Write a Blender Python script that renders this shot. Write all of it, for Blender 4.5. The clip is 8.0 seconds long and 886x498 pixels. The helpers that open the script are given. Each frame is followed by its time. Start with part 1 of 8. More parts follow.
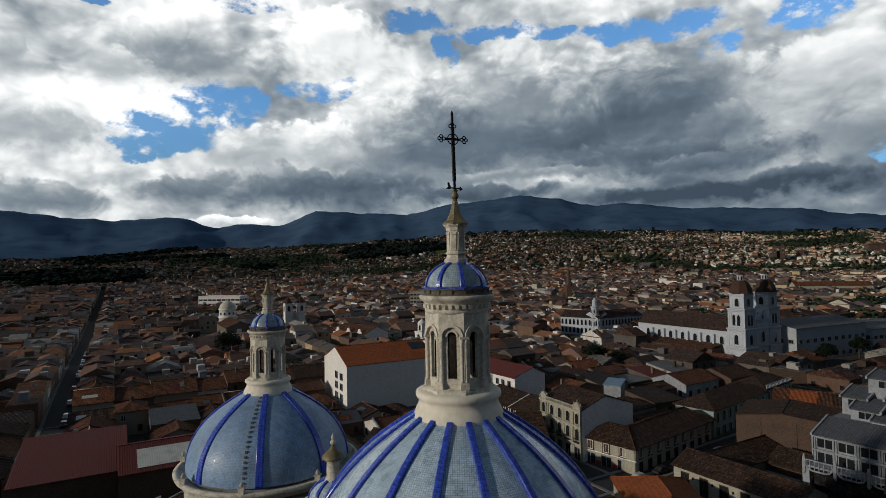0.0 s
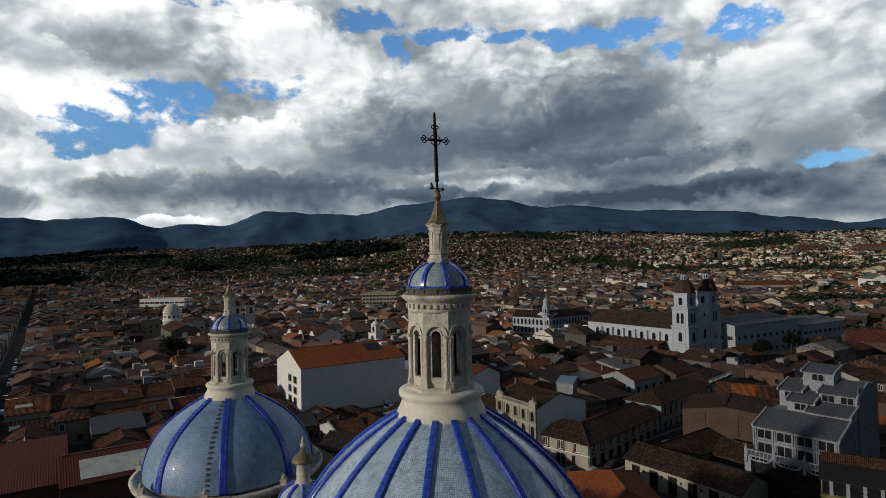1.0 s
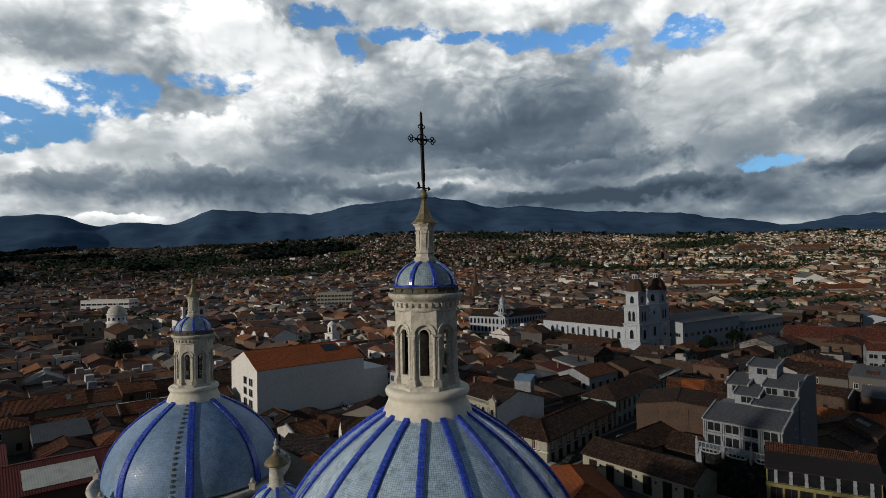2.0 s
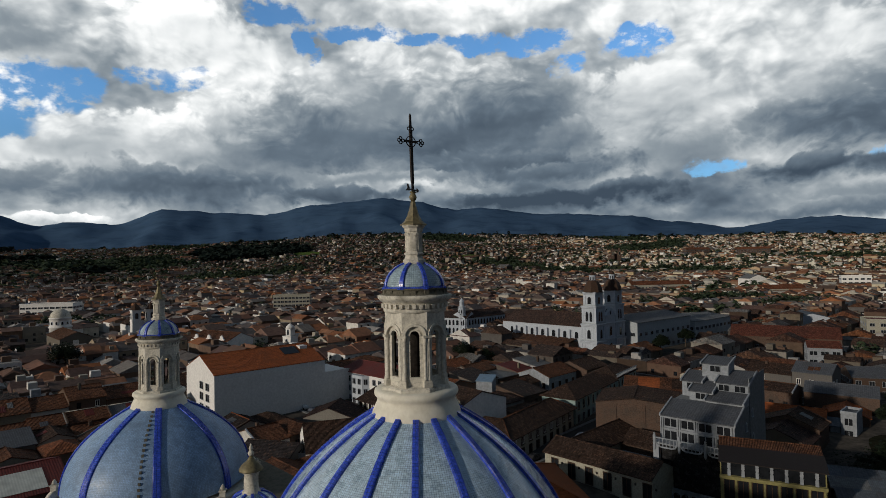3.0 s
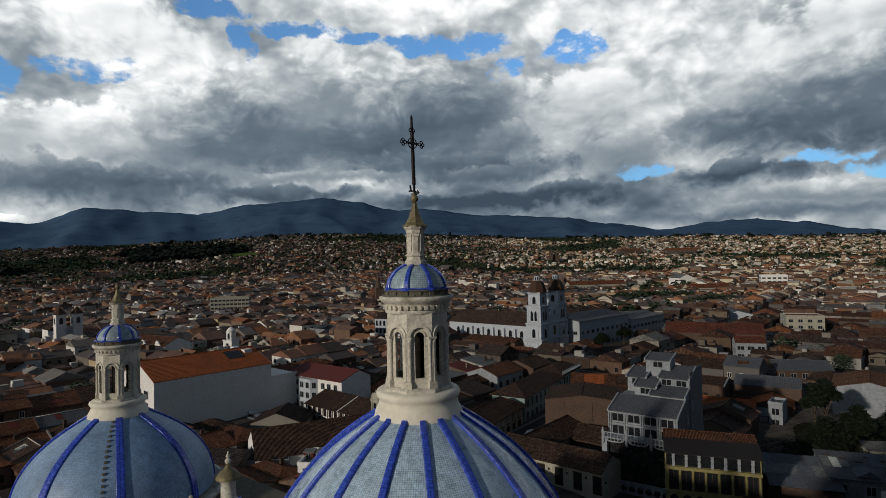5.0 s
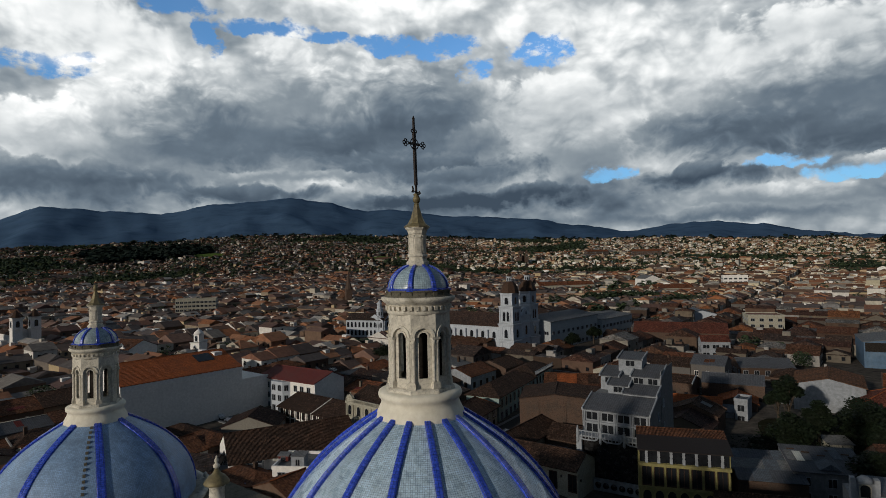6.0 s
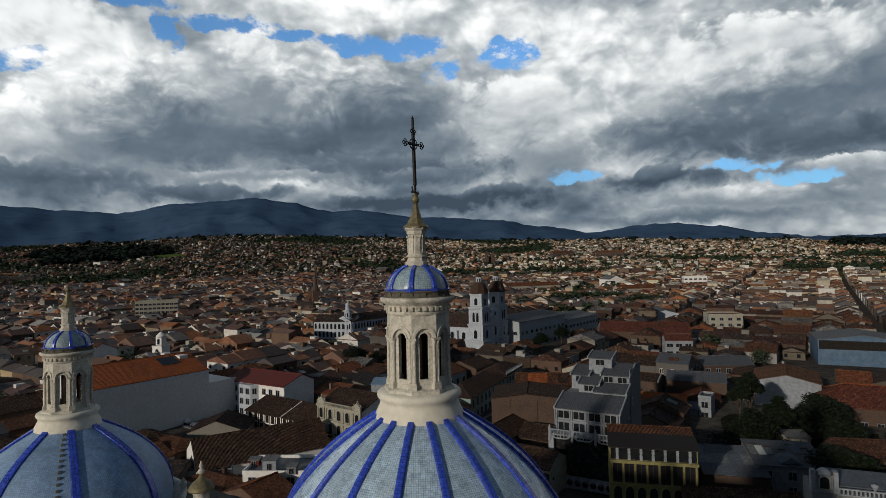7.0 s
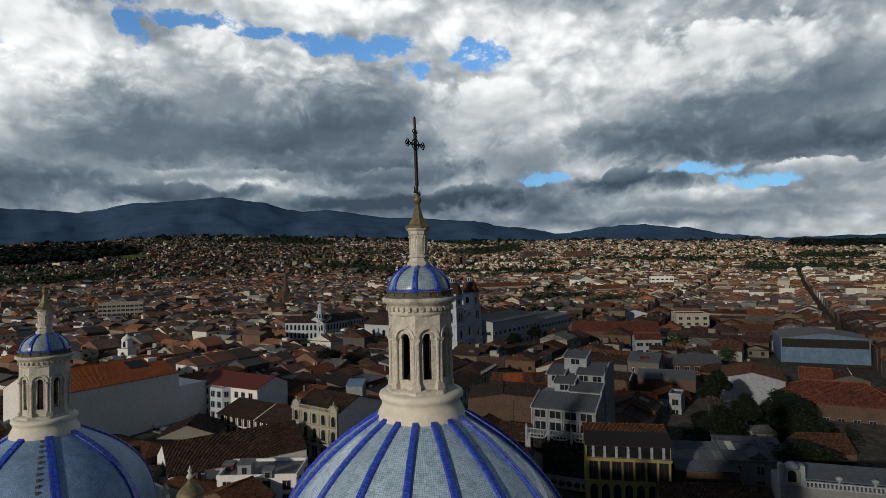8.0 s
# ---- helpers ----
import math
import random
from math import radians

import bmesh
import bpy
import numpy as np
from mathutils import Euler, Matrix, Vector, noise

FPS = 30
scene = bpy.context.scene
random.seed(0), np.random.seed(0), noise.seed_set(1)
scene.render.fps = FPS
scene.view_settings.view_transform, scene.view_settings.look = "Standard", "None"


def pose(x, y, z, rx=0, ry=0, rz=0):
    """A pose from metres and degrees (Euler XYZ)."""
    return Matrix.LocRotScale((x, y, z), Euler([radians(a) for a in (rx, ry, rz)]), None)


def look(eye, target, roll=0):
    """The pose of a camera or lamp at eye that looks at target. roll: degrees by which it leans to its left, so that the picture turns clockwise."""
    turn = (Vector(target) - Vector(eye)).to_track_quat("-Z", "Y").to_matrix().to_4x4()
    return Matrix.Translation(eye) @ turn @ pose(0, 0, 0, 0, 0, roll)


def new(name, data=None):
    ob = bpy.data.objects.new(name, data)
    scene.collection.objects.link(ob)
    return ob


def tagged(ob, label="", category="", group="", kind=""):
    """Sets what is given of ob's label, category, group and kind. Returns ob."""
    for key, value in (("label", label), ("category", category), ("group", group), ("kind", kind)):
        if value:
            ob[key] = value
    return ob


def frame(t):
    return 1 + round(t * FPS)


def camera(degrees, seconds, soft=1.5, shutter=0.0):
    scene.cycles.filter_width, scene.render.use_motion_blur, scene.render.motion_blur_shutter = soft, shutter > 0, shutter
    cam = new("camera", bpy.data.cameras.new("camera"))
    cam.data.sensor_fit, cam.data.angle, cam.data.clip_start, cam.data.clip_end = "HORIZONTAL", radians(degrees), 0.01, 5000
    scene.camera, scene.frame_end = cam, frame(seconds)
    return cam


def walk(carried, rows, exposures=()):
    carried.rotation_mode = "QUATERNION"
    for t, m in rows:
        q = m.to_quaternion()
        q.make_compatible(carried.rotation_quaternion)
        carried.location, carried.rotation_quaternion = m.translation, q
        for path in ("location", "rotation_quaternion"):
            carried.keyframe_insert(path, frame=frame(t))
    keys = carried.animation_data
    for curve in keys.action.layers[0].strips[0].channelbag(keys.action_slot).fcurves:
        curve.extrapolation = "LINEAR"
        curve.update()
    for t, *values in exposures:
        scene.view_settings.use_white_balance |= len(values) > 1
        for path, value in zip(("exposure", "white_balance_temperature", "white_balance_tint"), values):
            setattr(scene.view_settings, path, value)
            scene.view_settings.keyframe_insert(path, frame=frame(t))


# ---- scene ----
cam = camera(76.1, 8.0, soft=0.6)
PATH = [
    (0, (-0.165, -26.774, 50.373), (-0.198, -24.775, 50.422), -1.0),
    (0.5, (-0.899, -26.885, 50.37), (-0.843, -24.886, 50.419), -1.1),
    (1, (-1.673, -26.961, 50.348), (-1.533, -24.966, 50.397), -1.1),
    (1.5, (-2.437, -26.985, 50.327), (-2.214, -24.998, 50.375), -1.1),
    (2.8, (-4.429, -26.874, 50.362), (-4.012, -24.918, 50.408), -1.1),
    (3, (-4.719, -26.853, 50.366), (-4.272, -24.904, 50.414), -1.1),
    (3.5, (-5.391, -26.746, 50.401), (-4.878, -24.814, 50.448), -1.2),
    (4, (-6.129, -26.612, 50.421), (-5.565, -24.694, 50.468), -1.2),
    (4.5, (-6.858, -26.457, 50.433), (-6.253, -24.551, 50.48), -1.2),
    (6, (-9.102, -25.793, 50.463), (-8.352, -23.939, 50.511), -1.2),
    (6.5, (-9.851, -25.501, 50.464), (-9.045, -23.672, 50.513), -1.2),
    (7, (-10.559, -25.18, 50.467), (-9.7, -23.374, 50.516), -1.2),
    (7.5, (-11.247, -24.886, 50.477), (-10.34, -23.104, 50.526), -1.2),
    (8, (-11.917, -24.533, 50.486), (-10.966, -22.774, 50.535), -1.2),
]
walk(cam, [(t, look(eye, target, roll)) for t, eye, target, roll in PATH])

# ---- light ----
SUN_AZ, SUN_EL = -115.0, 14.5          # degrees clockwise from +y, and above the horizon
sun = new("sun", bpy.data.lights.new("sun", "SUN"))
sun.data.energy, sun.data.angle, sun.data.color = 1.75, radians(1.5), (1.0, 0.905, 0.77)
s_az, s_el = radians(SUN_AZ), radians(SUN_EL)
sun.matrix_world = look((0, 0, 0), (-math.sin(s_az) * math.cos(s_el), -math.cos(s_az) * math.cos(s_el), -math.sin(s_el)))
scene.view_settings.exposure = 0.2
OVERHEAD = 1.5          # how much darker the cloud deck is overhead

# gaps of blue: azimuth, elevation, half sizes in degrees, weight
BLUE = [
    (-22.3, 15, 4.2, 1.9, 1), (-27.8, 12.1, 3.7, 1.8, 1), (-30.1, 10.3, 2, 1, 0.9), (-24.3, 12.1, 2.4, 1.1, 0.8),
    (-13.4, 16.5, 3.4, 0.9, 0.85), (-10.6, 17.5, 2.2, 0.5, 0.6), (-3.1, 23.5, 3.6, 1, 1), (-0.2, 21, 0.8, 1.7, 0.8),
    (5, 22.3, 4.3, 0.7, 1), (10.9, 21.6, 3.3, 0.5, 0.9), (16.6, 21.4, 3.1, 1.1, 0.9), (22.1, 21, 3.7, 1.2, 1),
    (25.7, 18.5, 1.8, 1.2, 0.9), (32.4, 20.2, 2.8, 1.5, 1), (38.6, 8.2, 2.3, 0.7, 0.8), (53.6, 8.3, 2.8, 0.6, 0.75),
    (57.8, 7, 3.3, 0.7, 0.85), (-20.7, 23.8, 3.8, 0.6, 0.7), (-32.8, 21.9, 1.3, 0.4, 0.6),
]
# clouds, farthest first: azimuth, elevation, half sizes in degrees, shade of crown and of base
HIGH_HEAPS = [
    (-26.2, 19.2, 6.1, 2.7, 0.3, 0.62), (-31.2, 17.2, 3.9, 1.8, 0.22, 0.45), (-36.1, 12.2, 5.4, 2.4, 0.15, 0.55), (-38.5, 17.3, 1.6, 1.9, 0.3, 0.5),
    (-11.1, 21.1, 8.3, 3.7, 0.02, 0.18), (32.7, 15.6, 7.6, 3.6, 0.1, 0.3), (34.9, 10.3, 6.8, 2.5, 0.22, 0.5), (-2.1, 13.6, 9.7, 5.2, 0.05, 0.78),
    (-9, 14.1, 4.2, 3.8, 0, 0.38), (8.8, 17.2, 8.3, 4.2, 0.06, 0.55), (17.4, 14.9, 9.8, 5.4, 0.12, 0.8), (10.4, 12.3, 12.5, 3.3, 0.45, 0.8),
    (25.7, 12.2, 4.4, 2.5, 0.38, 0.7),
]
LOW_HEAPS = [
    (-15.6, 12.6, 3.2, 2.5, 0, 0.3), (-20.3, 11.6, 4.2, 3.2, 0, 0.42), (-12, 12.4, 4.4, 2.8, 0, 0.4), (20.8, 9.7, 12.8, 1.9, 0.55, 0.84),
    (-13.5, 8, 14.5, 2.3, 0.5, 0.86), (-25.3, 7.2, 6.2, 1.8, 0.5, 0.78), (-36.1, 6.2, 5.8, 2, 0.42, 0.74), (7.5, 8.8, 9.5, 0.7, 0.28, 0.52),
    (24.1, 6.2, 15.4, 1.3, 0.55, 0.92), (2.9, 7.1, 10.2, 1.2, 0.6, 0.82), (-20.4, 4.5, 5.6, 0.6, 0, 0.25), (31.7, 6.8, 7.4, 1.1, 0.52, 0.84),
    (23.7, 8.9, 6.2, 1.1, 0.5, 0.74),
]
EAST_HEAPS = [
    (55.3, 18.2, 11.9, 3.3, 0.05, 0.22), (57.8, 14.2, 14.4, 4.5, 0.12, 0.72), (63.5, 10.1, 12.8, 2.2, 0.52, 0.9), (48.8, 11.6, 9.5, 3.1, 0.3, 0.84),
    (47.1, 7.7, 7.7, 1.4, 0.6, 0.92), (57.2, 7.9, 2.6, 0.7, 0.5, 0.7), (53.5, 5.2, 14, 1.4, 0.12, 0.5), (62.2, 7.9, 5.9, 0.7, 0.05, 0.35),
    (48.5, 3.9, 16.4, 0.9, 0.3, 0.62),
]


def build_world():
    world = bpy.data.worlds.new("sky")
    world.use_nodes = True
    scene.world = world
    nt = world.node_tree
    nt.nodes.clear()
    N, link = nt.nodes.new, nt.links.new

    def math_node(op, a, b=None, c=None, clamp=False):
        n = N("ShaderNodeMath")
        n.operation, n.use_clamp = op, clamp
        for i, v in enumerate((a, b, c)):
            if v is None:
                continue
            if isinstance(v, (int, float)):
                n.inputs[i].default_value = v
            else:
                link(v, n.inputs[i])
        return n.outputs[0]

    def vec_node(op, a, b=None, c=None):
        n = N("ShaderNodeVectorMath")
        n.operation = op
        for i, v in enumerate((a, b, c)):
            if v is None:
                continue
            if isinstance(v, tuple):
                n.inputs[i].default_value = v
            else:
                link(v, n.inputs[i])
        return n.outputs["Value"] if op == "LENGTH" else n.outputs["Vector"]

    def fbm(vec, scale, detail, rough, colour=False):
        n = N("ShaderNodeTexNoise")
        n.inputs["Scale"].default_value, n.inputs["Detail"].default_value, n.inputs["Roughness"].default_value = scale, detail, rough
        link(vec, n.inputs["Vector"])
        return n.outputs["Color"] if colour else n.outputs["Fac"]

    def ramp(lo, hi, value, a=0.0, b=1.0, smooth=True):
        n = N("ShaderNodeMapRange")
        n.interpolation_type = "SMOOTHSTEP" if smooth else "LINEAR"
        for k, v in (("From Min", lo), ("From Max", hi), ("To Min", a), ("To Max", b)):
            n.inputs[k].default_value = v
        link(value, n.inputs["Value"])
        return n.outputs["Result"]

    way = N("ShaderNodeTexCoord").outputs["Generated"]
    split = N("ShaderNodeSeparateXYZ")
    link(way, split.inputs[0])
    x, y, z = split.outputs
    az = math_node("MULTIPLY", math_node("ARCTAN2", x, y), 57.2958)
    el = math_node("MULTIPLY", math_node("ARCSINE", z), 57.2958)
    flat = N("ShaderNodeCombineXYZ")
    link(az, flat.inputs[0])
    link(el, flat.inputs[1])
    warp = vec_node("SUBTRACT", fbm(way, 7.0, 5.0, 0.6, True), (0.5, 0.5, 0.5))
    warped = vec_node("ADD", flat.outputs[0], vec_node("MULTIPLY", warp, (5.0, 3.0, 0.0)))
    warp2 = vec_node("SUBTRACT", fbm(way, 28.0, 5.0, 0.65, True), (0.5, 0.5, 0.5))
    warped = vec_node("ADD", warped, vec_node("MULTIPLY", warp2, (2.0, 1.3, 0.0)))

    def blobs(rows):
        total = None
        for a, e, sa, se, w in rows:
            q = vec_node("MULTIPLY_ADD", warped, (1 / sa, 1 / se, 0.0), (-a / sa, -e / se, 0.0))
            v = ramp(1.45, 0.25, vec_node("LENGTH", q), 0.0, w)
            total = v if total is None else math_node("ADD", total, v)
        return total

    def relief(scale, step, detail, rough):
        """Puffs lit from the sun's side: the difference of one noise between two nearby points."""
        squash = vec_node("MULTIPLY", way, (1.0, 1.0, 1.9))
        moved = vec_node("ADD", squash, (-step * 0.8, 0.0, step))
        return math_node("SUBTRACT", fbm(moved, scale, detail, rough), fbm(squash, scale, detail, rough))

    def puffs(scale):
        """Cauliflower heads: small smooth cells, low in their middles."""
        n = N("ShaderNodeTexVoronoi")
        n.feature = "SMOOTH_F1"
        for key, v in (("Scale", scale), ("Detail", 2.5), ("Roughness", 0.55), ("Lacunarity", 2.1), ("Smoothness", 0.6)):
            n.inputs[key].default_value = v
        bend = vec_node("MULTIPLY", vec_node("SUBTRACT", fbm(way, 9.0, 3.0, 0.5, True), (0.5, 0.5, 0.5)), (0.09, 0.09, 0.09))
        link(vec_node("MULTIPLY", vec_node("ADD", way, bend), (1.0, 1.0, 1.5)), n.inputs["Vector"])
        return math_node("SUBTRACT", n.outputs["Distance"], 0.42)

    squat = vec_node("MULTIPLY", way, (1.0, 1.0, 1.7))
    rough_a = math_node("SUBTRACT", fbm(squat, 4.0, 4.0, 0.5), 0.5)
    rough_b = math_node("SUBTRACT", fbm(squat, 12.0, 5.0, 0.52), 0.5)
    wisps = math_node("SUBTRACT", fbm(squat, 30.0, 6.0, 0.62), 0.5)
    heads = puffs(15.0)
    crumbs = puffs(38.0)
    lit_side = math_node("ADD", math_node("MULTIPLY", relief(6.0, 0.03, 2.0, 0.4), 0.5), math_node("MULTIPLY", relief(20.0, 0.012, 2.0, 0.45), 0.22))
    clear = blobs(BLUE)
    ragged = math_node("ADD", math_node("MULTIPLY", wisps, 4.6), math_node("ADD", math_node("MULTIPLY", heads, 0.7), math_node("MULTIPLY", rough_b, 2.0)))
    gap = math_node("MULTIPLY_ADD", ragged, ramp(0.0, 0.4, clear), clear)
    gap = ramp(0.15, 1.25, gap, 0.0, 0.97)
    shade = math_node("ADD", math_node("MULTIPLY", heads, 0.3), math_node("MULTIPLY_ADD", rough_a, 1.0, math_node("MULTIPLY_ADD", rough_b, 0.6, 0.2)))
    shade = math_node("ADD", shade, lit_side)
    lumps = math_node("ADD", math_node("MULTIPLY", heads, 0.55), math_node("ADD", math_node("MULTIPLY", crumbs, 0.30), math_node("MULTIPLY", rough_b, 0.7)))
    for a, e, sa, se, top, base in HIGH_HEAPS + LOW_HEAPS + EAST_HEAPS:
        q = vec_node("MULTIPLY_ADD", warped, (1 / sa, 1 / se, 0.0), (-a / sa, -e / se, 0.0))
        edge = math_node("MULTIPLY_ADD", lumps, min(1.0, 3.2 / se), vec_node("LENGTH", q))
        parts = N("ShaderNodeSeparateXYZ")
        link(q, parts.inputs[0])
        # crowns are crisp, bases melt into the deck
        n = N("ShaderNodeMapRange")
        n.interpolation_type = "SMOOTHSTEP"
        link(edge, n.inputs["Value"])
        link(ramp(-0.6, 0.7, parts.outputs[1], 1.75, 1.22), n.inputs["From Min"])
        link(ramp(-0.6, 0.7, parts.outputs[1], 0.60, 0.92), n.inputs["From Max"])
        n.inputs["To Min"].default_value, n.inputs["To Max"].default_value = 0.0, 0.94
        mask = n.outputs["Result"]
        height = math_node("ADD", parts.outputs[1], math_node("MULTIPLY_ADD", parts.outputs[0], -0.22, math_node("MULTIPLY", lumps, -1.1)))
        local = math_node("MULTIPLY_ADD", lit_side, 0.75, ramp(-1.0, 0.9, height, base * 1.06, top))
        n = N("ShaderNodeMix")
        link(mask, n.inputs[0])
        link(shade, n.inputs[2])
        link(local, n.inputs[3])
        shade = n.outputs[0]
        gap = math_node("MULTIPLY", gap, math_node("SUBTRACT", 1.0, math_node("MULTIPLY", mask, 0.96)))
    # the deck is darkened overhead and behind, out of view, to dim the ground
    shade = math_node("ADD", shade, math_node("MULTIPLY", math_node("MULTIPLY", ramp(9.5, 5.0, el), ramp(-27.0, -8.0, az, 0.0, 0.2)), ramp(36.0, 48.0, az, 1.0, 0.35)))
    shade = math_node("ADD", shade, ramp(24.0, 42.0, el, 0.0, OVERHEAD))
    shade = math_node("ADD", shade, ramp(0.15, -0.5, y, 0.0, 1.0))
    shade = math_node("ADD", shade, ramp(-0.55, 0.3, x, 0.0, 0.12, False))
    shade = math_node("MAXIMUM", math_node("MULTIPLY_ADD", shade, 1.68, -0.27), 0.0)
    shade = math_node("DIVIDE", shade, math_node("MULTIPLY_ADD", shade, 0.36, 1.0))
    cloud = N("ShaderNodeValToRGB")
    link(shade, cloud.inputs[0])
    e = cloud.color_ramp.elements
    e[0].position, e[0].color = 0.0, (0.96, 0.965, 0.96, 1)
    e[1].position, e[1].color = 1.0, (0.045, 0.066, 0.094, 1)
    for p, c in ((0.2, (0.72, 0.745, 0.75, 1)), (0.4, (0.44, 0.475, 0.495, 1)), (0.6, (0.232, 0.272, 0.305, 1)), (0.8, (0.115, 0.152, 0.192, 1))):
        k = e.new(p)
        k.color = c
    sky = N("ShaderNodeTexSky")
    sky.sky_type, sky.sun_disc = "NISHITA", False
    sky.sun_elevation, sky.sun_rotation = s_el, s_az
    sky.altitude, sky.dust_density, sky.ozone_density = 2500.0, 0.1, 1.0
    blue, white, mix, out = N("ShaderNodeBackground"), N("ShaderNodeBackground"), N("ShaderNodeMixShader"), N("ShaderNodeOutputWorld")
    deep = N("ShaderNodeMix")
    deep.data_type, deep.blend_type = "RGBA", "MULTIPLY"
    deep.inputs[0].default_value = 1.0
    deep.inputs[7].default_value = (0.50, 0.80, 1.0, 1)
    link(sky.outputs[0], deep.inputs[6])
    link(deep.outputs[2], blue.inputs[0])
    link(ramp(5.0, 17.0, el, 0.085, 0.17), blue.inputs[1])
    link(cloud.outputs[0], white.inputs[0])
    white.inputs[1].default_value = 1.0
    link(gap, mix.inputs[0])
    link(white.outputs[0], mix.inputs[1])
    link(blue.outputs[0], mix.inputs[2])
    link(mix.outputs[0], out.inputs[0])


build_world()


# ---- materials ----
def surface(name, colours, rough=0.8, metal=0.0, fine=6.0, coarse=0.5, bump=0.25, depth=0.02, pick="", pattern="", cell=0.3, grout=(0.1, 0.1, 0.1), spread=0.45, stain=0.35, stain_colour=(0.05, 0.045, 0.04), coat=0.0, fire=1.0):
    """A procedural material. pick: how the colour is chosen among colours (object, island, or by noise). pattern: tile, roof, sheet or brick, on UV metres."""
    m = bpy.data.materials.new(name)
    m.use_nodes = True
    nt = m.node_tree
    N, link = nt.nodes.new, nt.links.new
    bsdf = nt.nodes["Principled BSDF"]
    coord = N("ShaderNodeTexCoord")
    here = coord.outputs["Object"]

    def noise_node(scale, detail, vec=here):
        n = N("ShaderNodeTexNoise")
        n.inputs["Scale"].default_value, n.inputs["Detail"].default_value, n.inputs["Roughness"].default_value = scale, detail, 0.62
        link(vec, n.inputs["Vector"])
        return n.outputs["Fac"]

    def mix(kind, fac, a, b):
        n = N("ShaderNodeMix")
        n.data_type, n.blend_type = "RGBA", kind
        for slot, v in ((n.inputs[0], fac), (n.inputs[6], a), (n.inputs[7], b)):
            if isinstance(v, (int, float)):
                slot.default_value = v
            elif isinstance(v, tuple):
                slot.default_value = (*v, 1)
            else:
                link(v, slot)
        return n.outputs[2]

    def remap(v, lo, hi, a, b):
        n = N("ShaderNodeMapRange")
        for k, w in (("From Min", lo), ("From Max", hi), ("To Min", a), ("To Max", b)):
            n.inputs[k].default_value = w
        link(v, n.inputs["Value"])
        return n.outputs["Result"]

    grain, blot = noise_node(fine, 6), noise_node(coarse, 4)
    ramp = N("ShaderNodeValToRGB")
    el = ramp.color_ramp.elements
    if pick:
        ramp.color_ramp.interpolation = "CONSTANT" if len(colours) > 3 else "LINEAR"
        if pick == "island":
            link(N("ShaderNodeNewGeometry").outputs["Random Per Island"], ramp.inputs[0])
        else:
            link(N("ShaderNodeObjectInfo").outputs["Random"], ramp.inputs[0])
    else:
        link(remap(grain, 0.3, 0.7, 0.0, 1.0), ramp.inputs[0])
    while len(el) < len(colours):
        el.new(0.5)
    for i, c in enumerate(colours):
        el[i].position = i / len(colours) if ramp.color_ramp.interpolation == "CONSTANT" else i / max(1, len(colours) - 1)
        el[i].color = (*c, 1)
    base = ramp.outputs[0]
    base = mix("MULTIPLY", 1.0, base, N_rgb(nt, remap(grain, 0.25, 0.75, 1 - spread, 1 + spread * 0.6)))
    base = mix("MIX", remap(blot, 0.48, 0.72, 0.0, stain), base, stain_colour)
    height = grain
    if pattern:
        uv = coord.outputs["UV"]
        sep = N("ShaderNodeSeparateXYZ")
        link(uv, sep.inputs[0])
        if pattern in ("tile", "brick"):
            t = N("ShaderNodeTexBrick")
            link(uv, t.inputs["Vector"])
            t.offset = 0.0 if pattern == "tile" else 0.5
            t.inputs["Scale"].default_value = 1.0
            t.inputs["Brick Width"].default_value = cell if pattern == "tile" else cell * 3
            t.inputs["Row Height"].default_value = cell
            t.inputs["Mortar Size"].default_value = cell * 0.06
            t.inputs["Mortar Smooth"].default_value = 0.3
            t.inputs["Color1"].default_value, t.inputs["Color2"].default_value = (0.78, 0.78, 0.78, 1), (1.12, 1.12, 1.12, 1)
            t.inputs["Mortar"].default_value = (1, 1, 1, 1)
            base = mix("MULTIPLY", 0.85, base, t.outputs["Color"])
            base = mix("MIX", t.outputs["Fac"], base, grout)
            inv = N("ShaderNodeMath")
            inv.operation = "MULTIPLY_ADD"
            link(t.outputs["Fac"], inv.inputs[0])
            inv.inputs[1].default_value = -1.0
            link(grain, inv.inputs[2])
            height = inv.outputs[0]
        else:
            # roof: rounded clay channels up the slope, with stepped courses; sheet: corrugated metal
            s = N("ShaderNodeMath")
            s.operation = "MULTIPLY"
            link(sep.outputs[0], s.inputs[0])
            s.inputs[1].default_value = math.tau / cell
            w = N("ShaderNodeMath")
            w.operation = "SINE"
            link(s.outputs[0], w.inputs[0])
            base = mix("MULTIPLY", 1.0, base, N_rgb(nt, remap(w.outputs[0], -1.0, 1.0, 0.84 if pattern == "roof" else 0.92, 1.08)))
            height = w.outputs[0]
            if pattern == "roof":
                c = N("ShaderNodeMath")
                c.operation = "PINGPONG"
                link(sep.outputs[1], c.inputs[0])
                c.inputs[1].default_value = 0.42
                base = mix("MULTIPLY", 1.0, base, N_rgb(nt, remap(c.outputs[0], 0.0, 0.12, 0.7, 1.0)))
                # every tile fired a little differently, and strays of newer orange ones
                snap = N("ShaderNodeVectorMath")
                snap.operation = "SNAP"
                link(uv, snap.inputs[0])
                snap.inputs[1].default_value = (cell, 0.42, 1.0)
                fired = N("ShaderNodeTexWhiteNoise")
                fired.noise_dimensions = "2D"
                link(snap.outputs[0], fired.inputs["Vector"])
                base = mix("MULTIPLY", 1.0, base, N_rgb(nt, remap(fired.outputs["Value"], 0.0, 1.0, 1 - 0.38 * fire, 1 + 0.42 * fire)))
